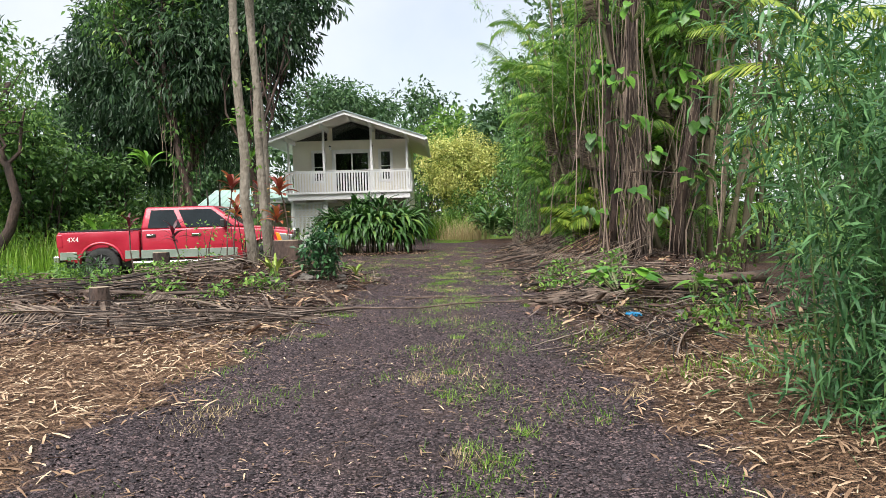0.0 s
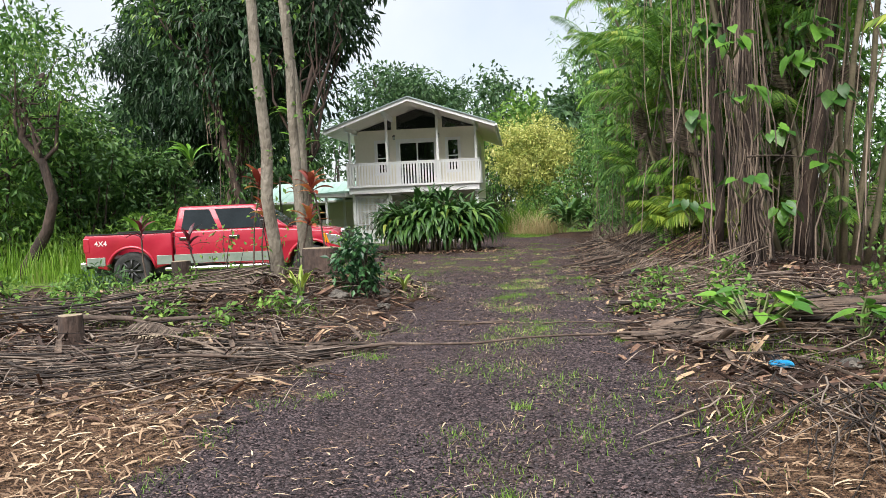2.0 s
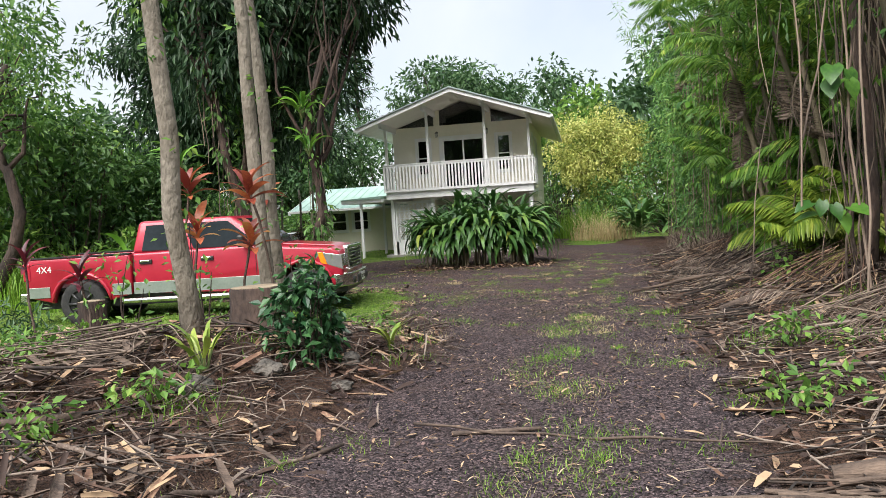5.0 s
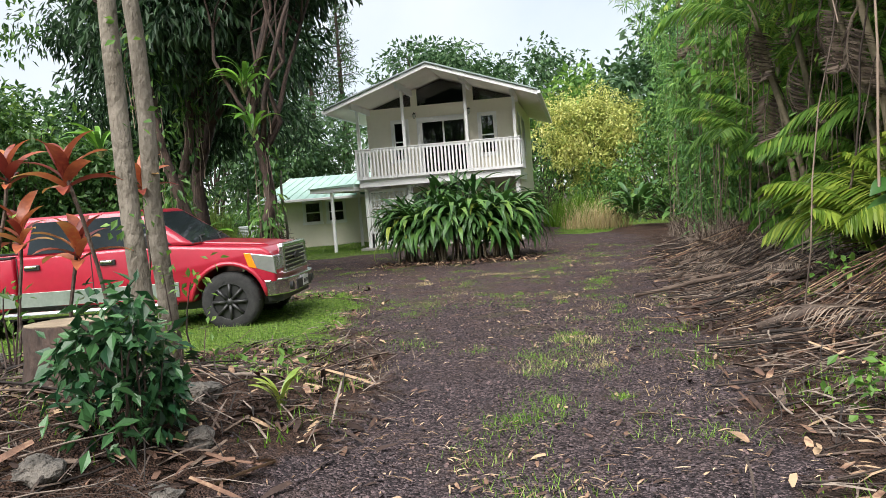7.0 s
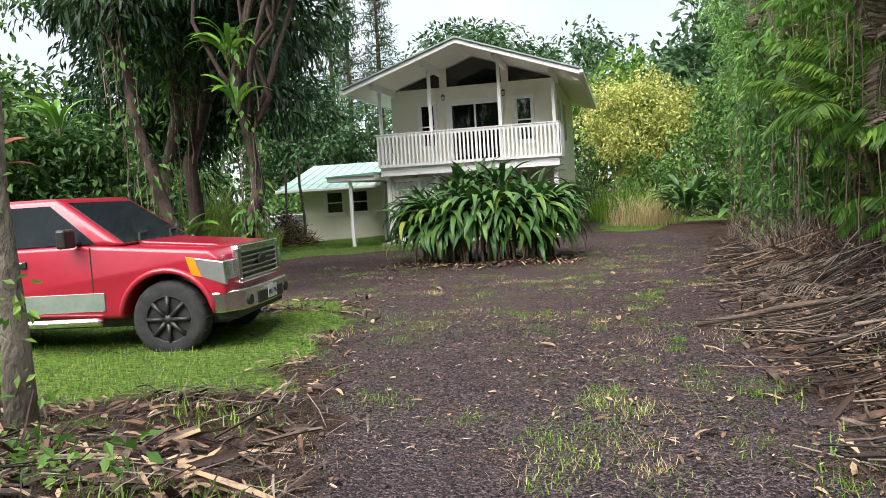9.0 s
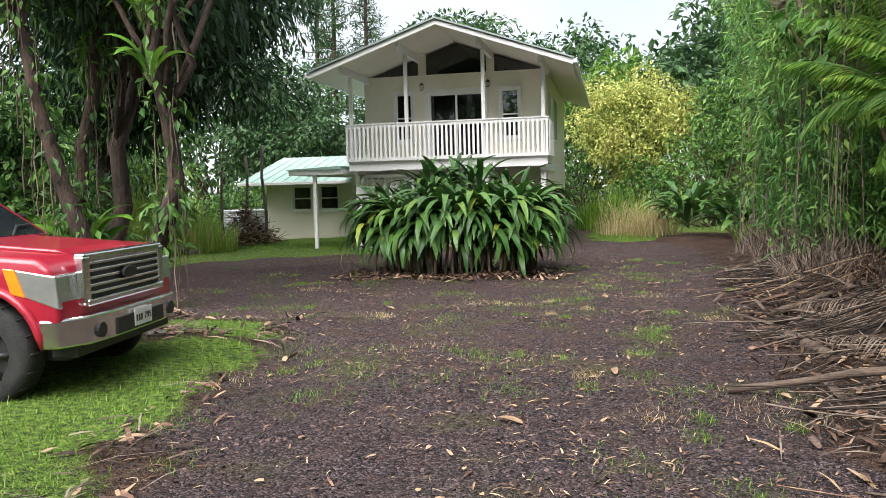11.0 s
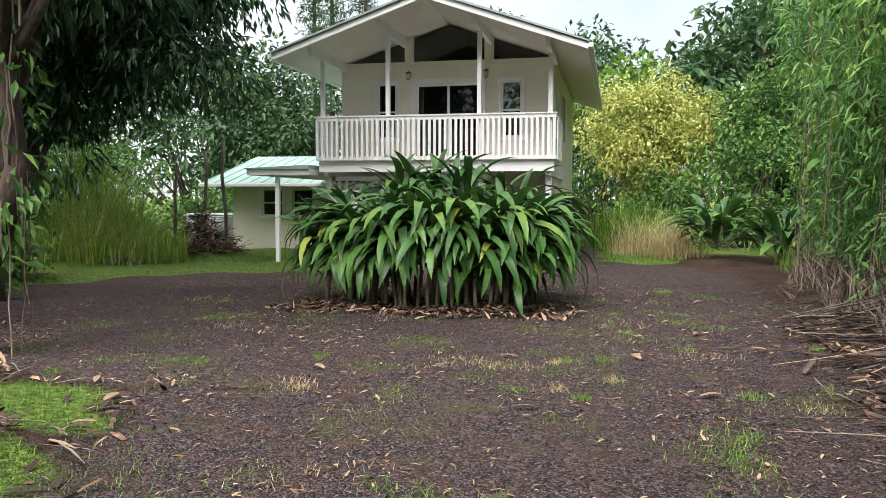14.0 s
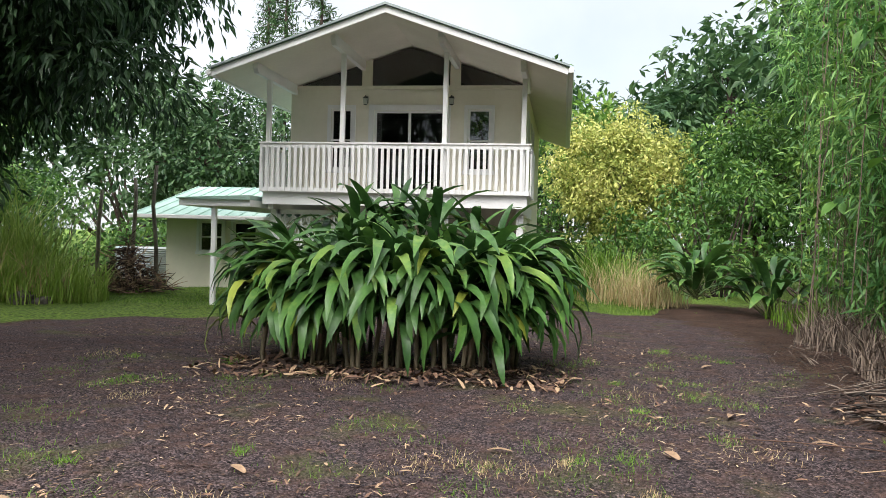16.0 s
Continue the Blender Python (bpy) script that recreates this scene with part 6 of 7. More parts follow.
def log(a, b, r, seed, label, mat=M_WOOD, sides=9, wobble=0.05, name="log", group="logs"):
    """A fallen trunk or branch from a to b (x, y, height above the ground)."""
    rng = np.random.default_rng(seed)
    p0, p1 = np.array([a[0], a[1], gz(a[0], a[1]) + a[2]]), np.array([b[0], b[1], gz(b[0], b[1]) + b[2]])
    n = 9
    l = wander(p0, p1, n, wobble, rng)
    low = ground_z(l[:, 0], l[:, 1]) + r * 0.35
    l[:, 2] = np.maximum(l[:, 2], low)
    w = Builder()
    w.tube(l, r * (1 + 0.15 * rng.normal(size=n)) * np.linspace(1, 0.75, n), sides)
    return tagged(w.part(name, mat, None, True), label, "branch" if r < 0.05 else "log", group)


log((-2.9, 15.9, 0.14), (-3.9, 15.3, 0.12), 0.10, 441, "pale bare log lying on the mound")
log((1.9, 10.6, 0.12), (4.6, 11.6, 0.18), 0.11, 442, "weathered fallen trunk beside the drive")
log((1.5, 11.3, 0.06), (3.2, 11.0, 0.16), 0.07, 443, "grey splintered log on the pile")
log((1.7, 10.2, 0.05), (3.0, 10.7, 0.2), 0.05, 444, "broken dark log on the pile")
log((1.95, 23.9, 0.05), (2.1, 22.7, 0.05), 0.07, 445, "short pale log at the edge of the drive")
log((1.1, 21.4, 0.03), (3.4, 21.0, 0.08), 0.03, 446, "dry palm stalk pointing into the drive")
log((-2.1, 10.6, 0.05), (1.5, 11.05, 0.06), 0.016, 447, "long dry palm stalk across the drive", M_STICK, 6)
log((-0.9, 12.6, 0.04), (1.5, 12.0, 0.05), 0.011, 448, "thin dry branch across the drive", M_STICK, 6, 0.12)
log((-2.2, 10.3, 0.03), (-1.3, 12.2, 0.03), 0.018, 449, "bent dry branch at the drive's edge", M_STICK, 6, 0.2)
log((-0.6, 12.4, 0.02), (0.0, 12.45, 0.02), 0.018, 450, "short stick lying on the gravel", M_STICK, 6)
log((-6.5, 10.3, 0.08), (-2.9, 9.4, 0.06), 0.03, 451, "long dead branch in the debris", M_STICK, 7, 0.1)
log((-7.5, 11.6, 0.12), (-3.2, 12.2, 0.1), 0.04, 452, "dead limb in the debris", M_STICK, 7, 0.12)
log((-6.0, 12.9, 0.15), (-3.6, 11.4, 0.06), 0.035, 453, "dead limb in the debris", M_STICK, 7, 0.12)
log((2.2, 15.3, 0.06), (3.9, 14.3, 0.15), 0.045, 454, "dead limb at the banyan's foot", M_STICK, 7, 0.12)
log((2.0, 17.8, 0.06), (3.6, 17.2, 0.15), 0.05, 455, "dead limb at the banyan's foot", M_STICK, 7, 0.12)
log((1.9, 20.0, 0.05), (3.3, 19.3, 0.12), 0.035, 456, "dry stalk on the bank", M_STICK, 7, 0.1)
log((2.1, 25.2, 0.05), (3.2, 26.0, 0.1), 0.05, 457, "weathered branch on the bank", M_WOOD, 7, 0.1)
for k, (x, y) in enumerate([(-10.9, 40.2), (-11.7, 40.5), (-12.3, 39.9)]):
    p = Builder()
    p.tube(wander((0, 0, -0.1), (0.05 * (k - 1), 0, 3.2 - 0.3 * k), 7, 0.06, np.random.default_rng(460 + k)), [0.06, 0.055, 0.052, 0.05, 0.05, 0.047, 0.045], 7)
    o = p.part("wooden_stake", M_BARK_PALE, None, True)
    o.location = at_ground(x, y)
    tagged(o, "rough upright wooden stake by the brush pile", "stake", "stakes")

# dead fronds lying about
DF = np.random.default_rng(470)
_v, _f = frond(1.5, 24, 0.5, DF, 0.42, 0.013, 0.5, 0.1)
_b = Builder()
_b.add(_v, _f)
FROND_MESH = _b.mesh("dead_frond", M_DEADPALM)


def dead_frond(x, y, turn, size=1.0, dz=0.10, tip=-0.62):
    o = new("dead_frond", FROND_MESH)
    o.matrix_basis = Matrix.LocRotScale(at_ground(x, y, dz), Euler((tip + DF.uniform(-0.08, 0.12), DF.uniform(-0.9, 0.9), radians(turn + DF.uniform(-30, 30)))), (size, size, size))
    return tagged(o, "dry grey-brown palm frond lying on the debris", "palm frond", "dead fronds")


for x, y, a, s in [(-3.7, 12.9, -70, 0.75), (-3.2, 13.4, 20, 0.6), (-4.5, 11.8, -100, 0.9), (-2.6, 10.0, 80, 0.9), (-4.2, 9.6, 100, 1.0), (-5.5, 10.6, 60, 0.9), (1.7, 10.4, -80, 0.8), (1.4, 10.9, -60, 0.8), (2.0, 13.5, -40, 0.8), (2.4, 16.5, 100, 0.9), (2.3, 18.4, 80, 0.9), (2.6, 19.6, 150, 0.8), (2.3, 21.8, 60, 0.8), (2.6, 24.0, 120, 0.9), (2.5, 25.4, 40, 0.8), (2.9, 27.4, 100, 0.8), (2.5, 8.4, 50, 0.9), (1.9, 6.6, -30, 0.7), (2.9, 17.6, -150, 0.9), (2.9, 23.0, -160, 0.9), (3.0, 21.0, 170, 0.9), (-5.6, 13.4, 30, 0.9), (-6.6, 12.2, -60, 0.9), (-7.4, 14.2, 10, 0.9), (-4.4, 15.0, 60, 0.8), (2.7, 15.0, 60, 0.9)]:
    dead_frond(x + (0.5 if x > 1.8 and y > 12 else 0.0), y, a, s * (0.75 if y > 12 else 0.9))


# ---- small things ----
def brush_pile():
    rng = np.random.default_rng(481)
    e = thing("brush_pile", "heap of dry brown brushwood near the wing", "brush pile", at_ground(-11.5, 39.9))
    b = Builder()
    for k in range(900):
        a, r = rng.uniform(0, 6.28), rng.uniform(0, 1.05)
        p = np.array([math.cos(a) * r, math.sin(a) * r, rng.uniform(0, 1.25) * (1.1 - r)])
        d = rng.normal(size=3) * (1, 1, 0.6)
        d = d / np.linalg.norm(d) * rng.uniform(0.2, 0.55)
        q = p + d
        q[2] = max(q[2], 0.01)
        b.tube([p, (p + q) / 2 + rng.normal(size=3) * 0.03, q], [0.012, 0.01, 0.005], 4, False)
    b.part("twigs", M_LITTER, e)


brush_pile()


def rock(x, y, r, seed):
    rng = np.random.default_rng(seed)
    bm = bmesh.new()
    bmesh.ops.create_icosphere(bm, subdivisions=3, radius=r)
    off = Vector(rng.uniform(-50, 50, 3))
    for v in bm.verts:
        v.co *= 1 + 0.45 * noise.noise(v.co / r * 1.3 + off) + 0.15 * noise.noise(v.co / r * 4 + off)
        v.co.z *= 0.6
    me = bpy.data.meshes.new("rock")
    bm.to_mesh(me)
    bm.free()
    me.materials.append(M_ROCK)
    o = new("rock", me)
    o.location = at_ground(x, y, r * 0.2)
    tagged(o, "rough dark lava rock on the ground", "rock", "rocks")


for k, (x, y, r) in enumerate([(-12.0, 36.6, 0.3), (-12.4, 36.9, 0.22), (-11.6, 36.7, 0.2), (-2.1, 14.75, 0.12), (-1.8, 14.1, 0.1), (-2.3, 13.4, 0.13), (-1.7, 13.5, 0.09), (-4.7, 23.3, 0.1), (-2.7, 12.9, 0.14), (2.7, 9.3, 0.09), (-2.6, 30.05, 0.08), (-1.6, 30.0, 0.07), (-3.7, 30.1, 0.07), (-6.1, 17.8, 0.16)]):
    rock(x, y, r, 500 + k)

b = Builder()
pts = [(0.11 * math.cos(a) * (1 + 0.15 * math.sin(3 * a)), 0.11 * math.sin(a) * (0.7 + 0.1 * math.cos(2 * a))) for a in np.linspace(0, 2 * math.pi, 16, endpoint=False)]
b.prism(pts, 2, 0.0, 0.025)
o = b.part("plastic_lid", M_BLUE, None, bevel=0.008)
o.location, o.rotation_euler = at_ground(2.2, 9.35, 0.03), (0.2, 0.1, 0.5)
tagged(o, "bright blue plastic lid lying in the weeds", "lid")

# fallen broad leaves on the gravel
LEAF_DRY = strap_mesh("fallen_leaf", 0.20, 0.06, 0.5, M_STRAW, np.random.default_rng(520), lift=0.25)
fl = np.random.default_rng(521)
for x, y in [(0.85, 15.1), (1.25, 14.5), (1.5, 13.6), (0.2, 26.9), (0.6, 25.4), (-0.6, 24.8), (0.9, 28.6), (-3.9, 24.4), (-3.7, 23.7), (0.3, 22.0), (-2.7, 26.0), (-1.0, 27.0), (1.5, 27.6), (-4.4, 25.0), (0.4, 30.0), (1.1, 31.5), (-0.3, 20.4), (0.9, 17.6)]:
    o = new("fallen_leaf", LEAF_DRY)
    o.matrix_basis = Matrix.LocRotScale(at_ground(x, y, 0.02), Euler((0, fl.uniform(-0.3, 0.3), fl.uniform(0, 6.28))), (1, 1, 1))
    tagged(o, "dry tan leaf fallen on the gravel", "leaf", "fallen leaves")


def corrugated_tank():
    e = thing("water_tank", "pale corrugated metal water tank beyond the wing", "tank", at_ground(-14.6, 46.5))
    b = Builder()
    z = np.linspace(0, 1.05, 31)
    b.tube(np.stack([np.zeros(31), np.zeros(31), z], -1), 1.0 + 0.02 * np.where(np.arange(31) % 2, 1, -1), 28)
    b.part("wall", M_GREYMETAL, e)


corrugated_tank()


# vines that hang before the bamboo and the palms
VR = np.random.default_rng(540)
for k in range(64):
    x, y = VR.uniform(2.9, 3.9), VR.uniform(19.5, 36)
    g = gz(x, y)
    w = Builder()
    w.tube(wander((x + VR.uniform(0, 0.5), y, g + VR.uniform(4.5, 6.5)), (x, y, g + VR.uniform(-0.05, 0.9)), 9, 0.05, VR), VR.uniform(0.005, 0.012), 5, False)
    e = thing("hanging_vine", "thin woody vine hanging from the canopy", "vine", (0, 0, 0), "hanging vines")
    w.part("stem", M_ROOT, e, True)
    b = Builder()
    n = int(VR.integers(3, 10))
    scatter_leaves(b, np.stack([np.full(n, x), np.full(n, y), g + VR.uniform(0.8, 5.0, n)], -1) + VR.normal(size=(n, 3)) * 0.08, 6, 0.16, 0.13, 0.5, 0.8, VR)
    b.part("leaves", M_LIGHTGREEN, e)


# ---- ground cover ----
def sample(n, x0, x1, y0, y1, weight, rng, near=0.0):
    """n places drawn in a rectangle by weight(x, y)."""
    out = []
    have = 0
    while have < n:
        x, y = rng.uniform(x0, x1, 20000), rng.uniform(y0, y1, 20000)
        k = rng.uniform(size=20000) < weight(x, y)
        out.append(np.stack([x[k], y[k]], -1))
        have += k.sum()
    q = np.concatenate(out)[:n]
    return q[:, 0], q[:, 1]


def flat_turns(n, rng, tilt=0.25):
    rz, tx, ty = rng.uniform(0, 6.28, n), rng.normal(size=n) * tilt, rng.normal(size=n) * tilt
    d = np.stack([np.cos(rz), np.sin(rz), tx], -1)
    return turns(d, ty, rng)


def build_stones():
    rng = np.random.default_rng(601)
    tv = np.array([(1, 0, 0), (-1, 0, 0), (0, 1, 0), (0, -1, 0), (0, 0, 0.75), (0, 0, -0.75), (0.6, 0.55, 0.35)])
    tf = [(0, 6, 4), (6, 2, 4), (0, 2, 6), (2, 1, 4), (1, 3, 4), (3, 0, 4)]
    b = Builder()
    for n, y0, y1, lo, hi in ((11000, 1.5, 9, 0.006, 0.020), (7000, 9, 22, 0.008, 0.021), (11000, 18, 34, 0.008, 0.018)):
        x, y = sample(n, -8 if y0 > 15 else -3.4, 2.8, y0, y1, lambda x, y: zones(x, y)[0] * (0.35 + 0.65 * patchy(x, y)), rng)
        s = rng.uniform(lo, hi, n)
        b.many(tv, tf, np.stack([x, y, ground_z(x, y) + s * 0.15], -1), flat_turns(n, rng, 0.5), np.stack([s, s * rng.uniform(0.6, 1, n), s * rng.uniform(0.6, 1, n)], -1))
    tagged(b.part("gravel", M_STONE), "loose dark purple-brown cinder gravel", "gravel", kind="stuff")


def strips(n, x0, x1, y0, y1, weight, rng, lmin, lmax, w, mat, name, label, lift=0.012, tilt=0.12, cat="leaf litter"):
    x, y = sample(n, x0, x1, y0, y1, weight, rng)
    s = rng.uniform(lmin, lmax, n)
    tv = [(-0.4, -0.5, 0), (0.4, -0.5, 0), (0.5, 0, 0.05), (-0.5, 0, 0.05), (0.15, 0.5, -0.01), (-0.15, 0.5, -0.01)]
    b = Builder()
    b.many(tv, [(0, 1, 2, 3), (3, 2, 4, 5)], np.stack([x, y, ground_z(x, y) + lift * rng.uniform(0.4, 2.2, n)], -1), flat_turns(n, rng, tilt), np.stack([w * rng.uniform(0.5, 1.4, n), s, s], -1))
    tagged(b.part(name, mat), label, cat, kind="stuff")


def bare(x, y):
    """Share of ground that is neither gravel nor grass."""
    g, t, s = zones(x, y)
    return (1 - g) * (1 - t)


def build_cover():
    rng = np.random.default_rng(611)
    build_stones()
    strips(15000, -7.5, 4.5, 2.5, 10.5, lambda x, y: zones(x, y)[2], rng, 0.03, 0.17, 0.014, M_STRAW, "straw", "thick layer of dry tan straw and chopped leaves", 0.02, 0.18)
    strips(12500, -9, 5, 8, 30, lambda x, y: bare(x, y) * (0.3 + 0.7 * patchy(x, y, 1, 2)), rng, 0.06, 0.22, 0.035, M_LITTER, "leaf_litter", "brown leaf litter covering the banks", 0.025, 0.3)
    strips(9000, -9, 5, 8, 34, lambda x, y: bare(x, y) * (0.2 + 0.8 * patchy(x, y, 1, 5)), rng, 0.12, 0.6, 0.012, M_STICK, "dry_twigs", "scattered dry twigs and stalks on the banks", 0.04, 0.22, "twigs")
    strips(7500, -8, 2.8, 2, 36, lambda x, y: zones(x, y)[0] * patchy(x, y, 0.8, 3) ** 1.5, rng, 0.015, 0.09, 0.009, M_STRAW, "straw_bits", "bits of dry straw scattered on the gravel", 0.014, 0.12)
    strips(3000, -8, 2.8, 12, 33, lambda x, y: zones(x, y)[0] * patchy(x, y, 0.6, 7) ** 2, rng, 0.03, 0.09, 0.02, M_LITTER, "leaf_bits", "small brown leaves scattered on the gravel", 0.014, 0.2)
    strips(1500, -4.9, -0.5, 29.3, 31.6, lambda x, y: np.exp(-((x + 2.7) / 1.7) ** 2 - ((y - 30.1) / 0.6) ** 2), rng, 0.06, 0.22, 0.04, M_LITTER, "leaf_mulch", "reddish brown fallen leaves under the dracaena", 0.03, 0.3)
    # sticks with round section
    b = Builder()
    for k in range(2100):
        left = rng.uniform() < 0.55
        x, y = (rng.uniform(-8.5, -1.9), rng.uniform(8.8, 16.5)) if left else (rng.uniform(1.5, 3.8), rng.uniform(9.5, 30))
        if zones(np.array(x), np.array(y))[0] > 0.4:
            continue
        a, ln = rng.normal() * 1.0, rng.uniform(0.2, 1.0)
        d = np.array([math.cos(a), math.sin(a), 0]) * ln / 2
        c = np.array([x, y, 0])
        l = wander(c - d, c + d, 5, 0.12, rng)
        l[:, 2] = ground_z(l[:, 0], l[:, 1]) + rng.uniform(0.01, 0.10 + 0.22 * float(patchy(x, y, 0.7, 9)) ** 2)
        b.tube(l, rng.uniform(0.004, 0.010 if k % 6 else 0.022) * np.linspace(1, 0.5, 5), 5, False)
    tagged(b.part("fallen_sticks", M_STICK, None, True), "tangle of fallen sticks and dead stalks", "sticks", kind="stuff")
    # curled husks and slabs of bark
    tv = [(u, v, 0.9 * u * u - 0.25 * abs(v)) for v in (-0.5, -0.2, 0.15, 0.5) for u in (-0.5, -0.18, 0.18, 0.5)]
    tv = [(x * (1 - 0.9 * abs(y) ** 1.5), y, z) for x, y, z in tv]
    tf = [(j * 4 + i, j * 4 + i + 1, j * 4 + i + 5, j * 4 + i + 4) for j in range(3) for i in range(3)]
    for n, x0, x1, y0, y1, mat in ((420, -8.5, -1.4, 8.6, 17.2, M_WOOD), (700, -8.5, -1.4, 8.6, 17.2, M_LITTER), (300, 1.4, 4.4, 8, 31, M_WOOD), (450, 1.4, 4.4, 8, 31, M_LITTER)):
        x, y = sample(n, x0, x1, y0, y1, lambda x, y: bare(x, y) * (0.15 + 0.85 * patchy(x, y, 0.7, 9)), rng)
        ln, wd = rng.uniform(0.10, 0.5, n), rng.uniform(0.02, 0.07, n)
        lift = rng.uniform(0.01, 1, n) * (0.05 + 0.18 * patchy(x, y, 0.7, 9) ** 2)
        h = Builder()
        h.many(tv, tf, np.stack([x, y, ground_z(x, y) + lift], -1), flat_turns(n, rng, 0.35), np.stack([wd, ln, wd], -1))
        tagged(h.part("husks", mat, None, True), "curled dry palm husks and slabs of bark", "debris", kind="stuff")
    # heaps of fallen stalks: each fans out from a towards b
    for ax, ay, ah, bx, by, bh, n, wa, wb, r, mat in (
            (-1.3, 10.9, 0.04, -4.9, 9.2, 0.10, 90, 0.06, 0.55, 0.010, M_STICK), (-4.2, 12.6, 0.25, -7.2, 11.8, 0.2, 30, 0.2, 0.5, 0.014, M_STICK),
            (1.1, 11.05, 0.06, 3.4, 10.5, 0.22, 46, 0.10, 0.30, 0.017, M_WOOD), (1.5, 10.7, 0.08, 3.6, 10.9, 0.25, 26, 0.1, 0.3, 0.024, M_STICK),
            (3.7, 17.9, 0.45, 2.3, 17.2, 0.06, 80, 0.15, 0.75, 0.008, M_LITTER), (3.7, 15.9, 0.40, 2.2, 14.9, 0.05, 60, 0.15, 0.6, 0.008, M_DEADPALM),
            (3.6, 20.6, 0.40, 2.2, 19.7, 0.05, 70, 0.15, 0.7, 0.009, M_STICK), (3.5, 23.6, 0.40, 2.3, 22.6, 0.05, 70, 0.15, 0.7, 0.009, M_STICK),
            (3.6, 26.6, 0.40, 2.5, 25.6, 0.05, 70, 0.15, 0.8, 0.009, M_LITTER), (3.9, 29.6, 0.45, 2.8, 28.6, 0.05, 70, 0.15, 0.8, 0.010, M_STICK),
            (2.2, 8.6, 0.10, 1.7, 6.6, 0.04, 60, 0.2, 0.5, 0.008, M_STICK), (-3.3, 13.4, 0.30, -5.4, 13.9, 0.2, 50, 0.1, 0.6, 0.010, M_DEADPALM)):
        h = Builder()
        side = np.array([-(by - ay), bx - ax]) / math.hypot(bx - ax, by - ay)
        for k in range(n):
            f0, f1, u0, u1 = rng.normal() * wa * 1.6, rng.normal() * wb * 1.4, rng.uniform(-0.05, 0.35), rng.uniform(0.55, 1.1)
            t = np.linspace(u0, u1, 7)
            off = f0 + (f1 - f0) * t + np.cumsum(rng.normal(size=7)) * 0.025
            px, py = ax + (bx - ax) * t + side[0] * off, ay + (by - ay) * t + side[1] * off
            hh = (ah + (bh - ah) * t) * rng.uniform(0.25, 1.15) + 0.03 * np.sin(3 * t + k)
            h.tube(np.stack([px, py, ground_z(px, py) + np.maximum(hh, 0.008)], -1), r * rng.uniform(0.4, 1.2) * np.linspace(1, 0.5, 7), 4, False)
        tagged(h.part("fallen_stalks", mat, None, True), "heap of dry palm stalks fanned over the ground", "palm stalks", kind="stuff")
    # lawn and tufts
    def lawn(n, x0, x1, y0, y1, weight, h0, h1, name, label, mat=M_GRASS, w=0.009):
        x, y = sample(n, x0, x1, y0, y1, weight, rng)
        s = rng.uniform(h0, h1, n)
        rz, k = rng.uniform(0, 6.28, n), rng.uniform(0.3, 1.6, n)
        m = np.zeros((n, 3, 3))
        m[:, 0, 0], m[:, 1, 0], m[:, 0, 1], m[:, 1, 1], m[:, 2, 2] = np.cos(rz), np.sin(rz), -np.sin(rz), np.cos(rz), 1
        g = Builder()
        g.many([(-0.5, 0, 0), (0.5, 0, 0), (0.06, 0.6, 0.9), (-0.06, 0.6, 0.9)], [(0, 1, 2, 3)], np.stack([x, y, ground_z(x, y) - 0.004], -1), m, np.stack([np.full(n, w), s * k, s], -1))
        tagged(g.part(name, mat), label, "grass", kind="stuff")
    lawn(20000, -10.5, -2.2, 17, 26.5, lambda x, y: zones(x, y)[1], 0.025, 0.075, "lawn_grass", "short bright green grass round the truck", w=0.008)
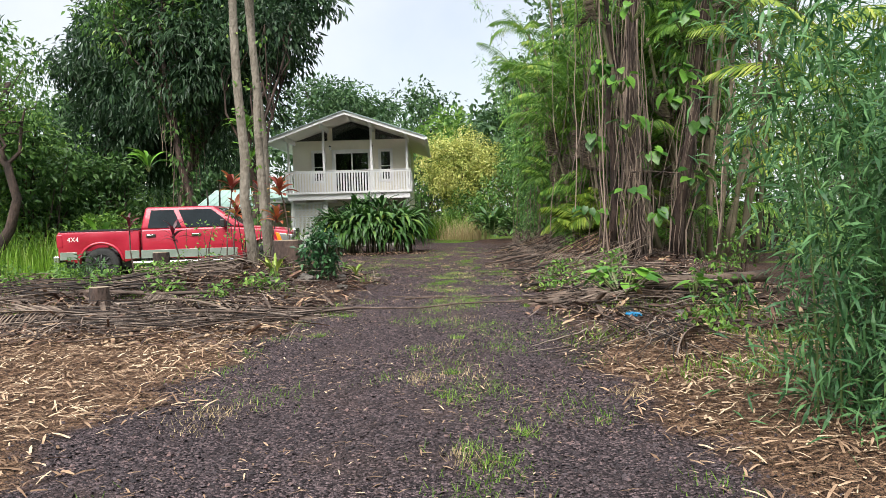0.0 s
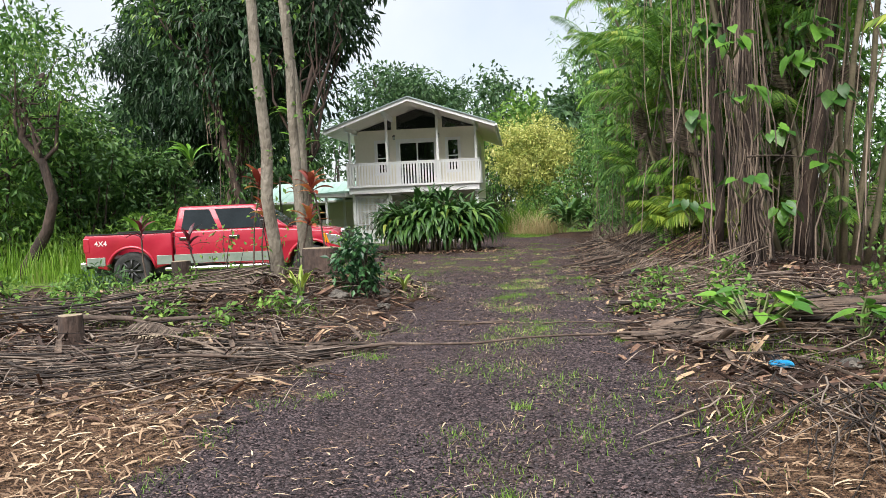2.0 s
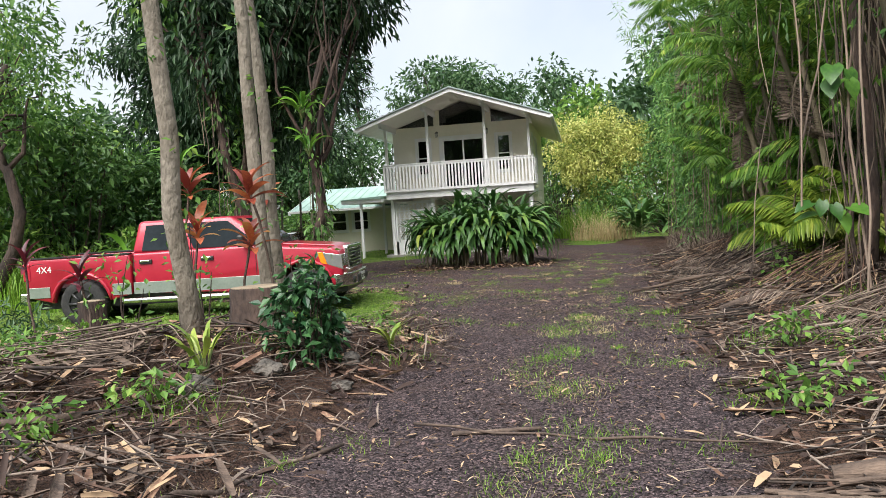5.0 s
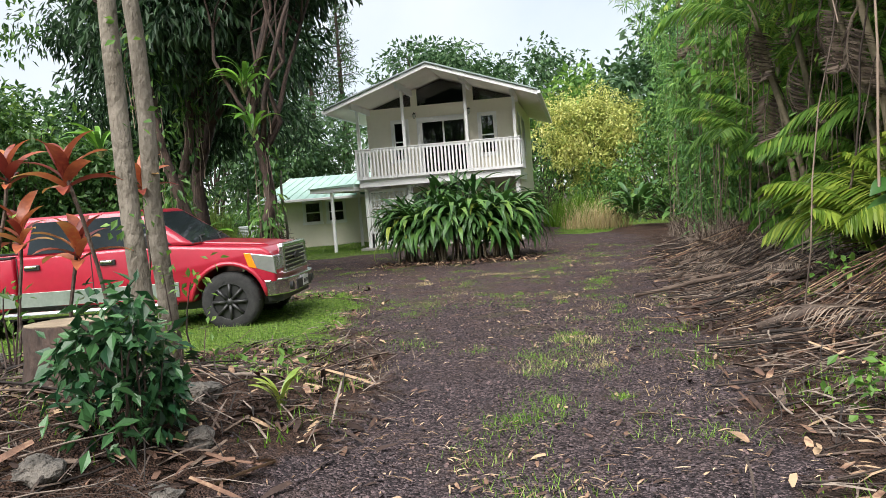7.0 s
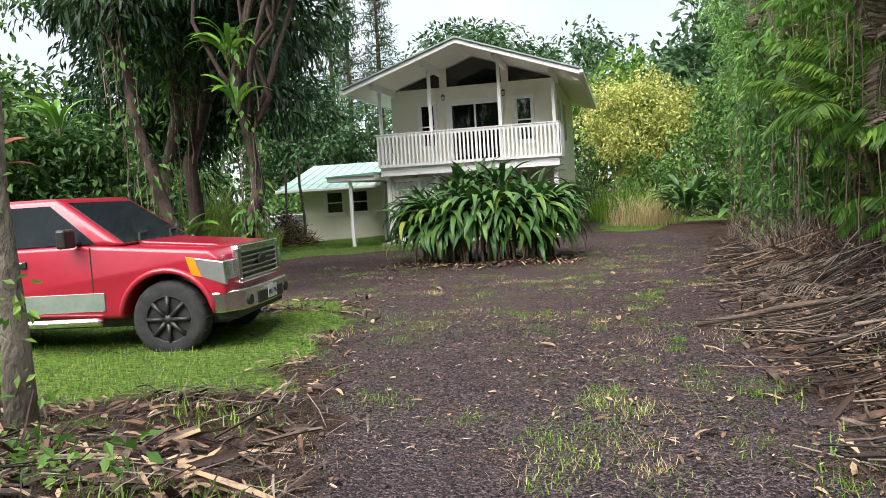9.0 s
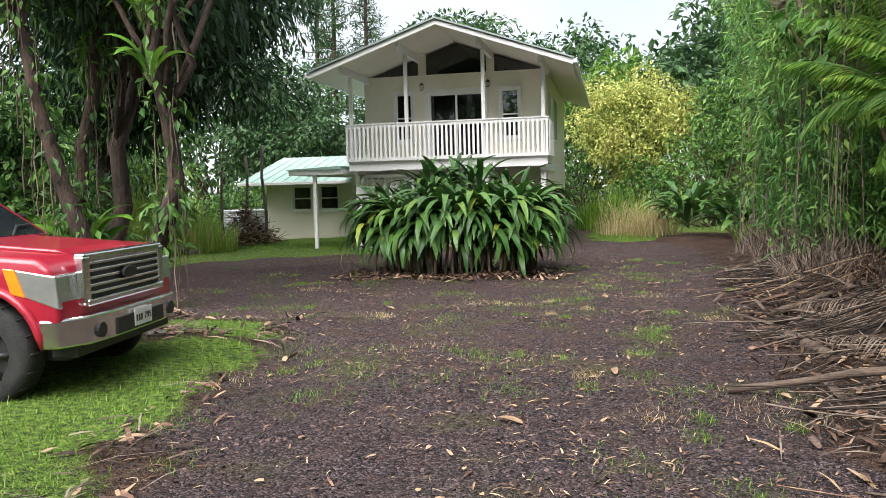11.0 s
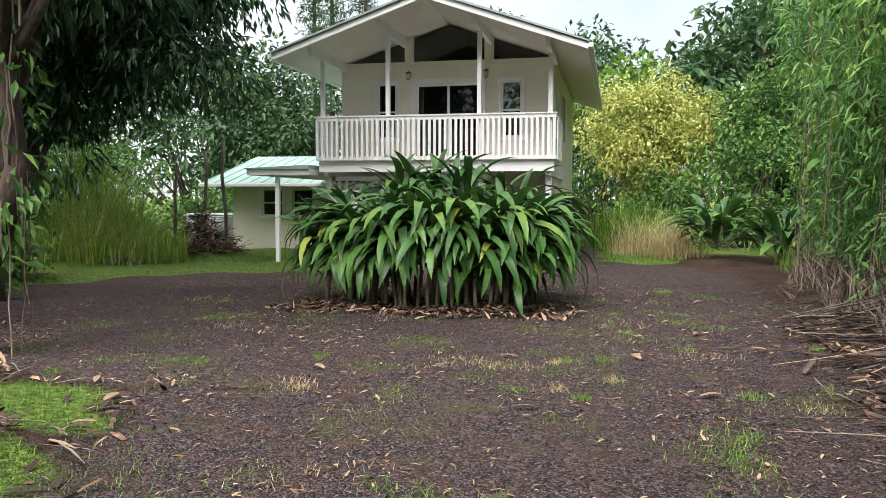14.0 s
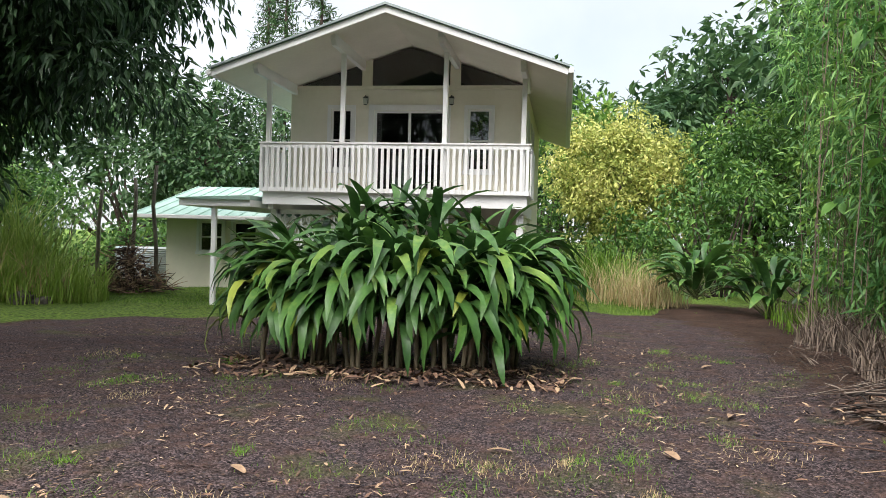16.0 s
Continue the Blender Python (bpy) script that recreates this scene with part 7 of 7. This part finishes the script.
    lawn(12000, -13, 2.5, 36.8, 43, lambda x, y: zones(x, y)[1], 0.03, 0.08, "lawn_grass", "short green lawn before the house", w=0.014)
    lawn(5000, -9, -1.4, 10.5, 18, lambda x, y: bare(x, y) * np.clip(patchy(x, y, 1.2, 4) * 2 - 1, 0, 1), 0.03, 0.12, "bank_grass", "patches of green grass and weeds on the mound", w=0.012)
    lawn(4500, 1.2, 4.2, 5, 20, lambda x, y: bare(x, y) * np.clip(patchy(x, y, 1.2, 6) * 2 - 1, 0, 1), 0.03, 0.12, "bank_grass", "patches of green grass and weeds beside the drive", w=0.012)
    cx, cy = sample(330, -6.5, 2.2, 3, 33, lambda x, y: (zones(x, y)[0] > 0.3) * np.where(y < 19, np.exp(-((x - 0.15) / 0.35) ** 2) + 0.25 * np.exp(-((x - 1.2) / 0.4) ** 2) + 0.2 * (x < -1.2), 0.35 * patchy(x, y, 0.5, 1)), rng)
    n = 34000
    i = rng.integers(0, 330, n)
    sp = rng.uniform(0.04, 0.20, 330)[i]
    gx, gy = cx[i] + rng.normal(size=n) * sp, cy[i] + rng.normal(size=n) * sp * 1.3
    s = rng.uniform(0.012, 0.06, n)
    m = flat_turns(n, rng, 0.1)
    rz, k = rng.uniform(0, 6.28, n), rng.uniform(0.4, 2.2, n)
    m = np.zeros((n, 3, 3))
    m[:, 0, 0], m[:, 1, 0], m[:, 0, 1], m[:, 1, 1], m[:, 2, 2] = np.cos(rz), np.sin(rz), -np.sin(rz), np.cos(rz), 1
    for j, (mat, nm, lb) in enumerate(((M_GRASS, "grass_tufts", "small green grass tufts growing through the gravel"), (M_DRYGRASS, "dry_tufts", "withered grass tufts on the gravel"))):
        q = (i % 8 == 0) if j else (i % 8 > 1)
        g = Builder()
        g.many([(-0.5, 0, 0), (0.5, 0, 0), (0.06, 0.6, 0.9), (-0.06, 0.6, 0.9)], [(0, 1, 2, 3)], np.stack([gx, gy, ground_z(gx, gy) - 0.003], -1)[q], m[q], np.stack([np.full(n, 0.006), s * k, s], -1)[q])
        tagged(g.part(nm, mat), lb, "grass", kind="stuff")


build_cover()
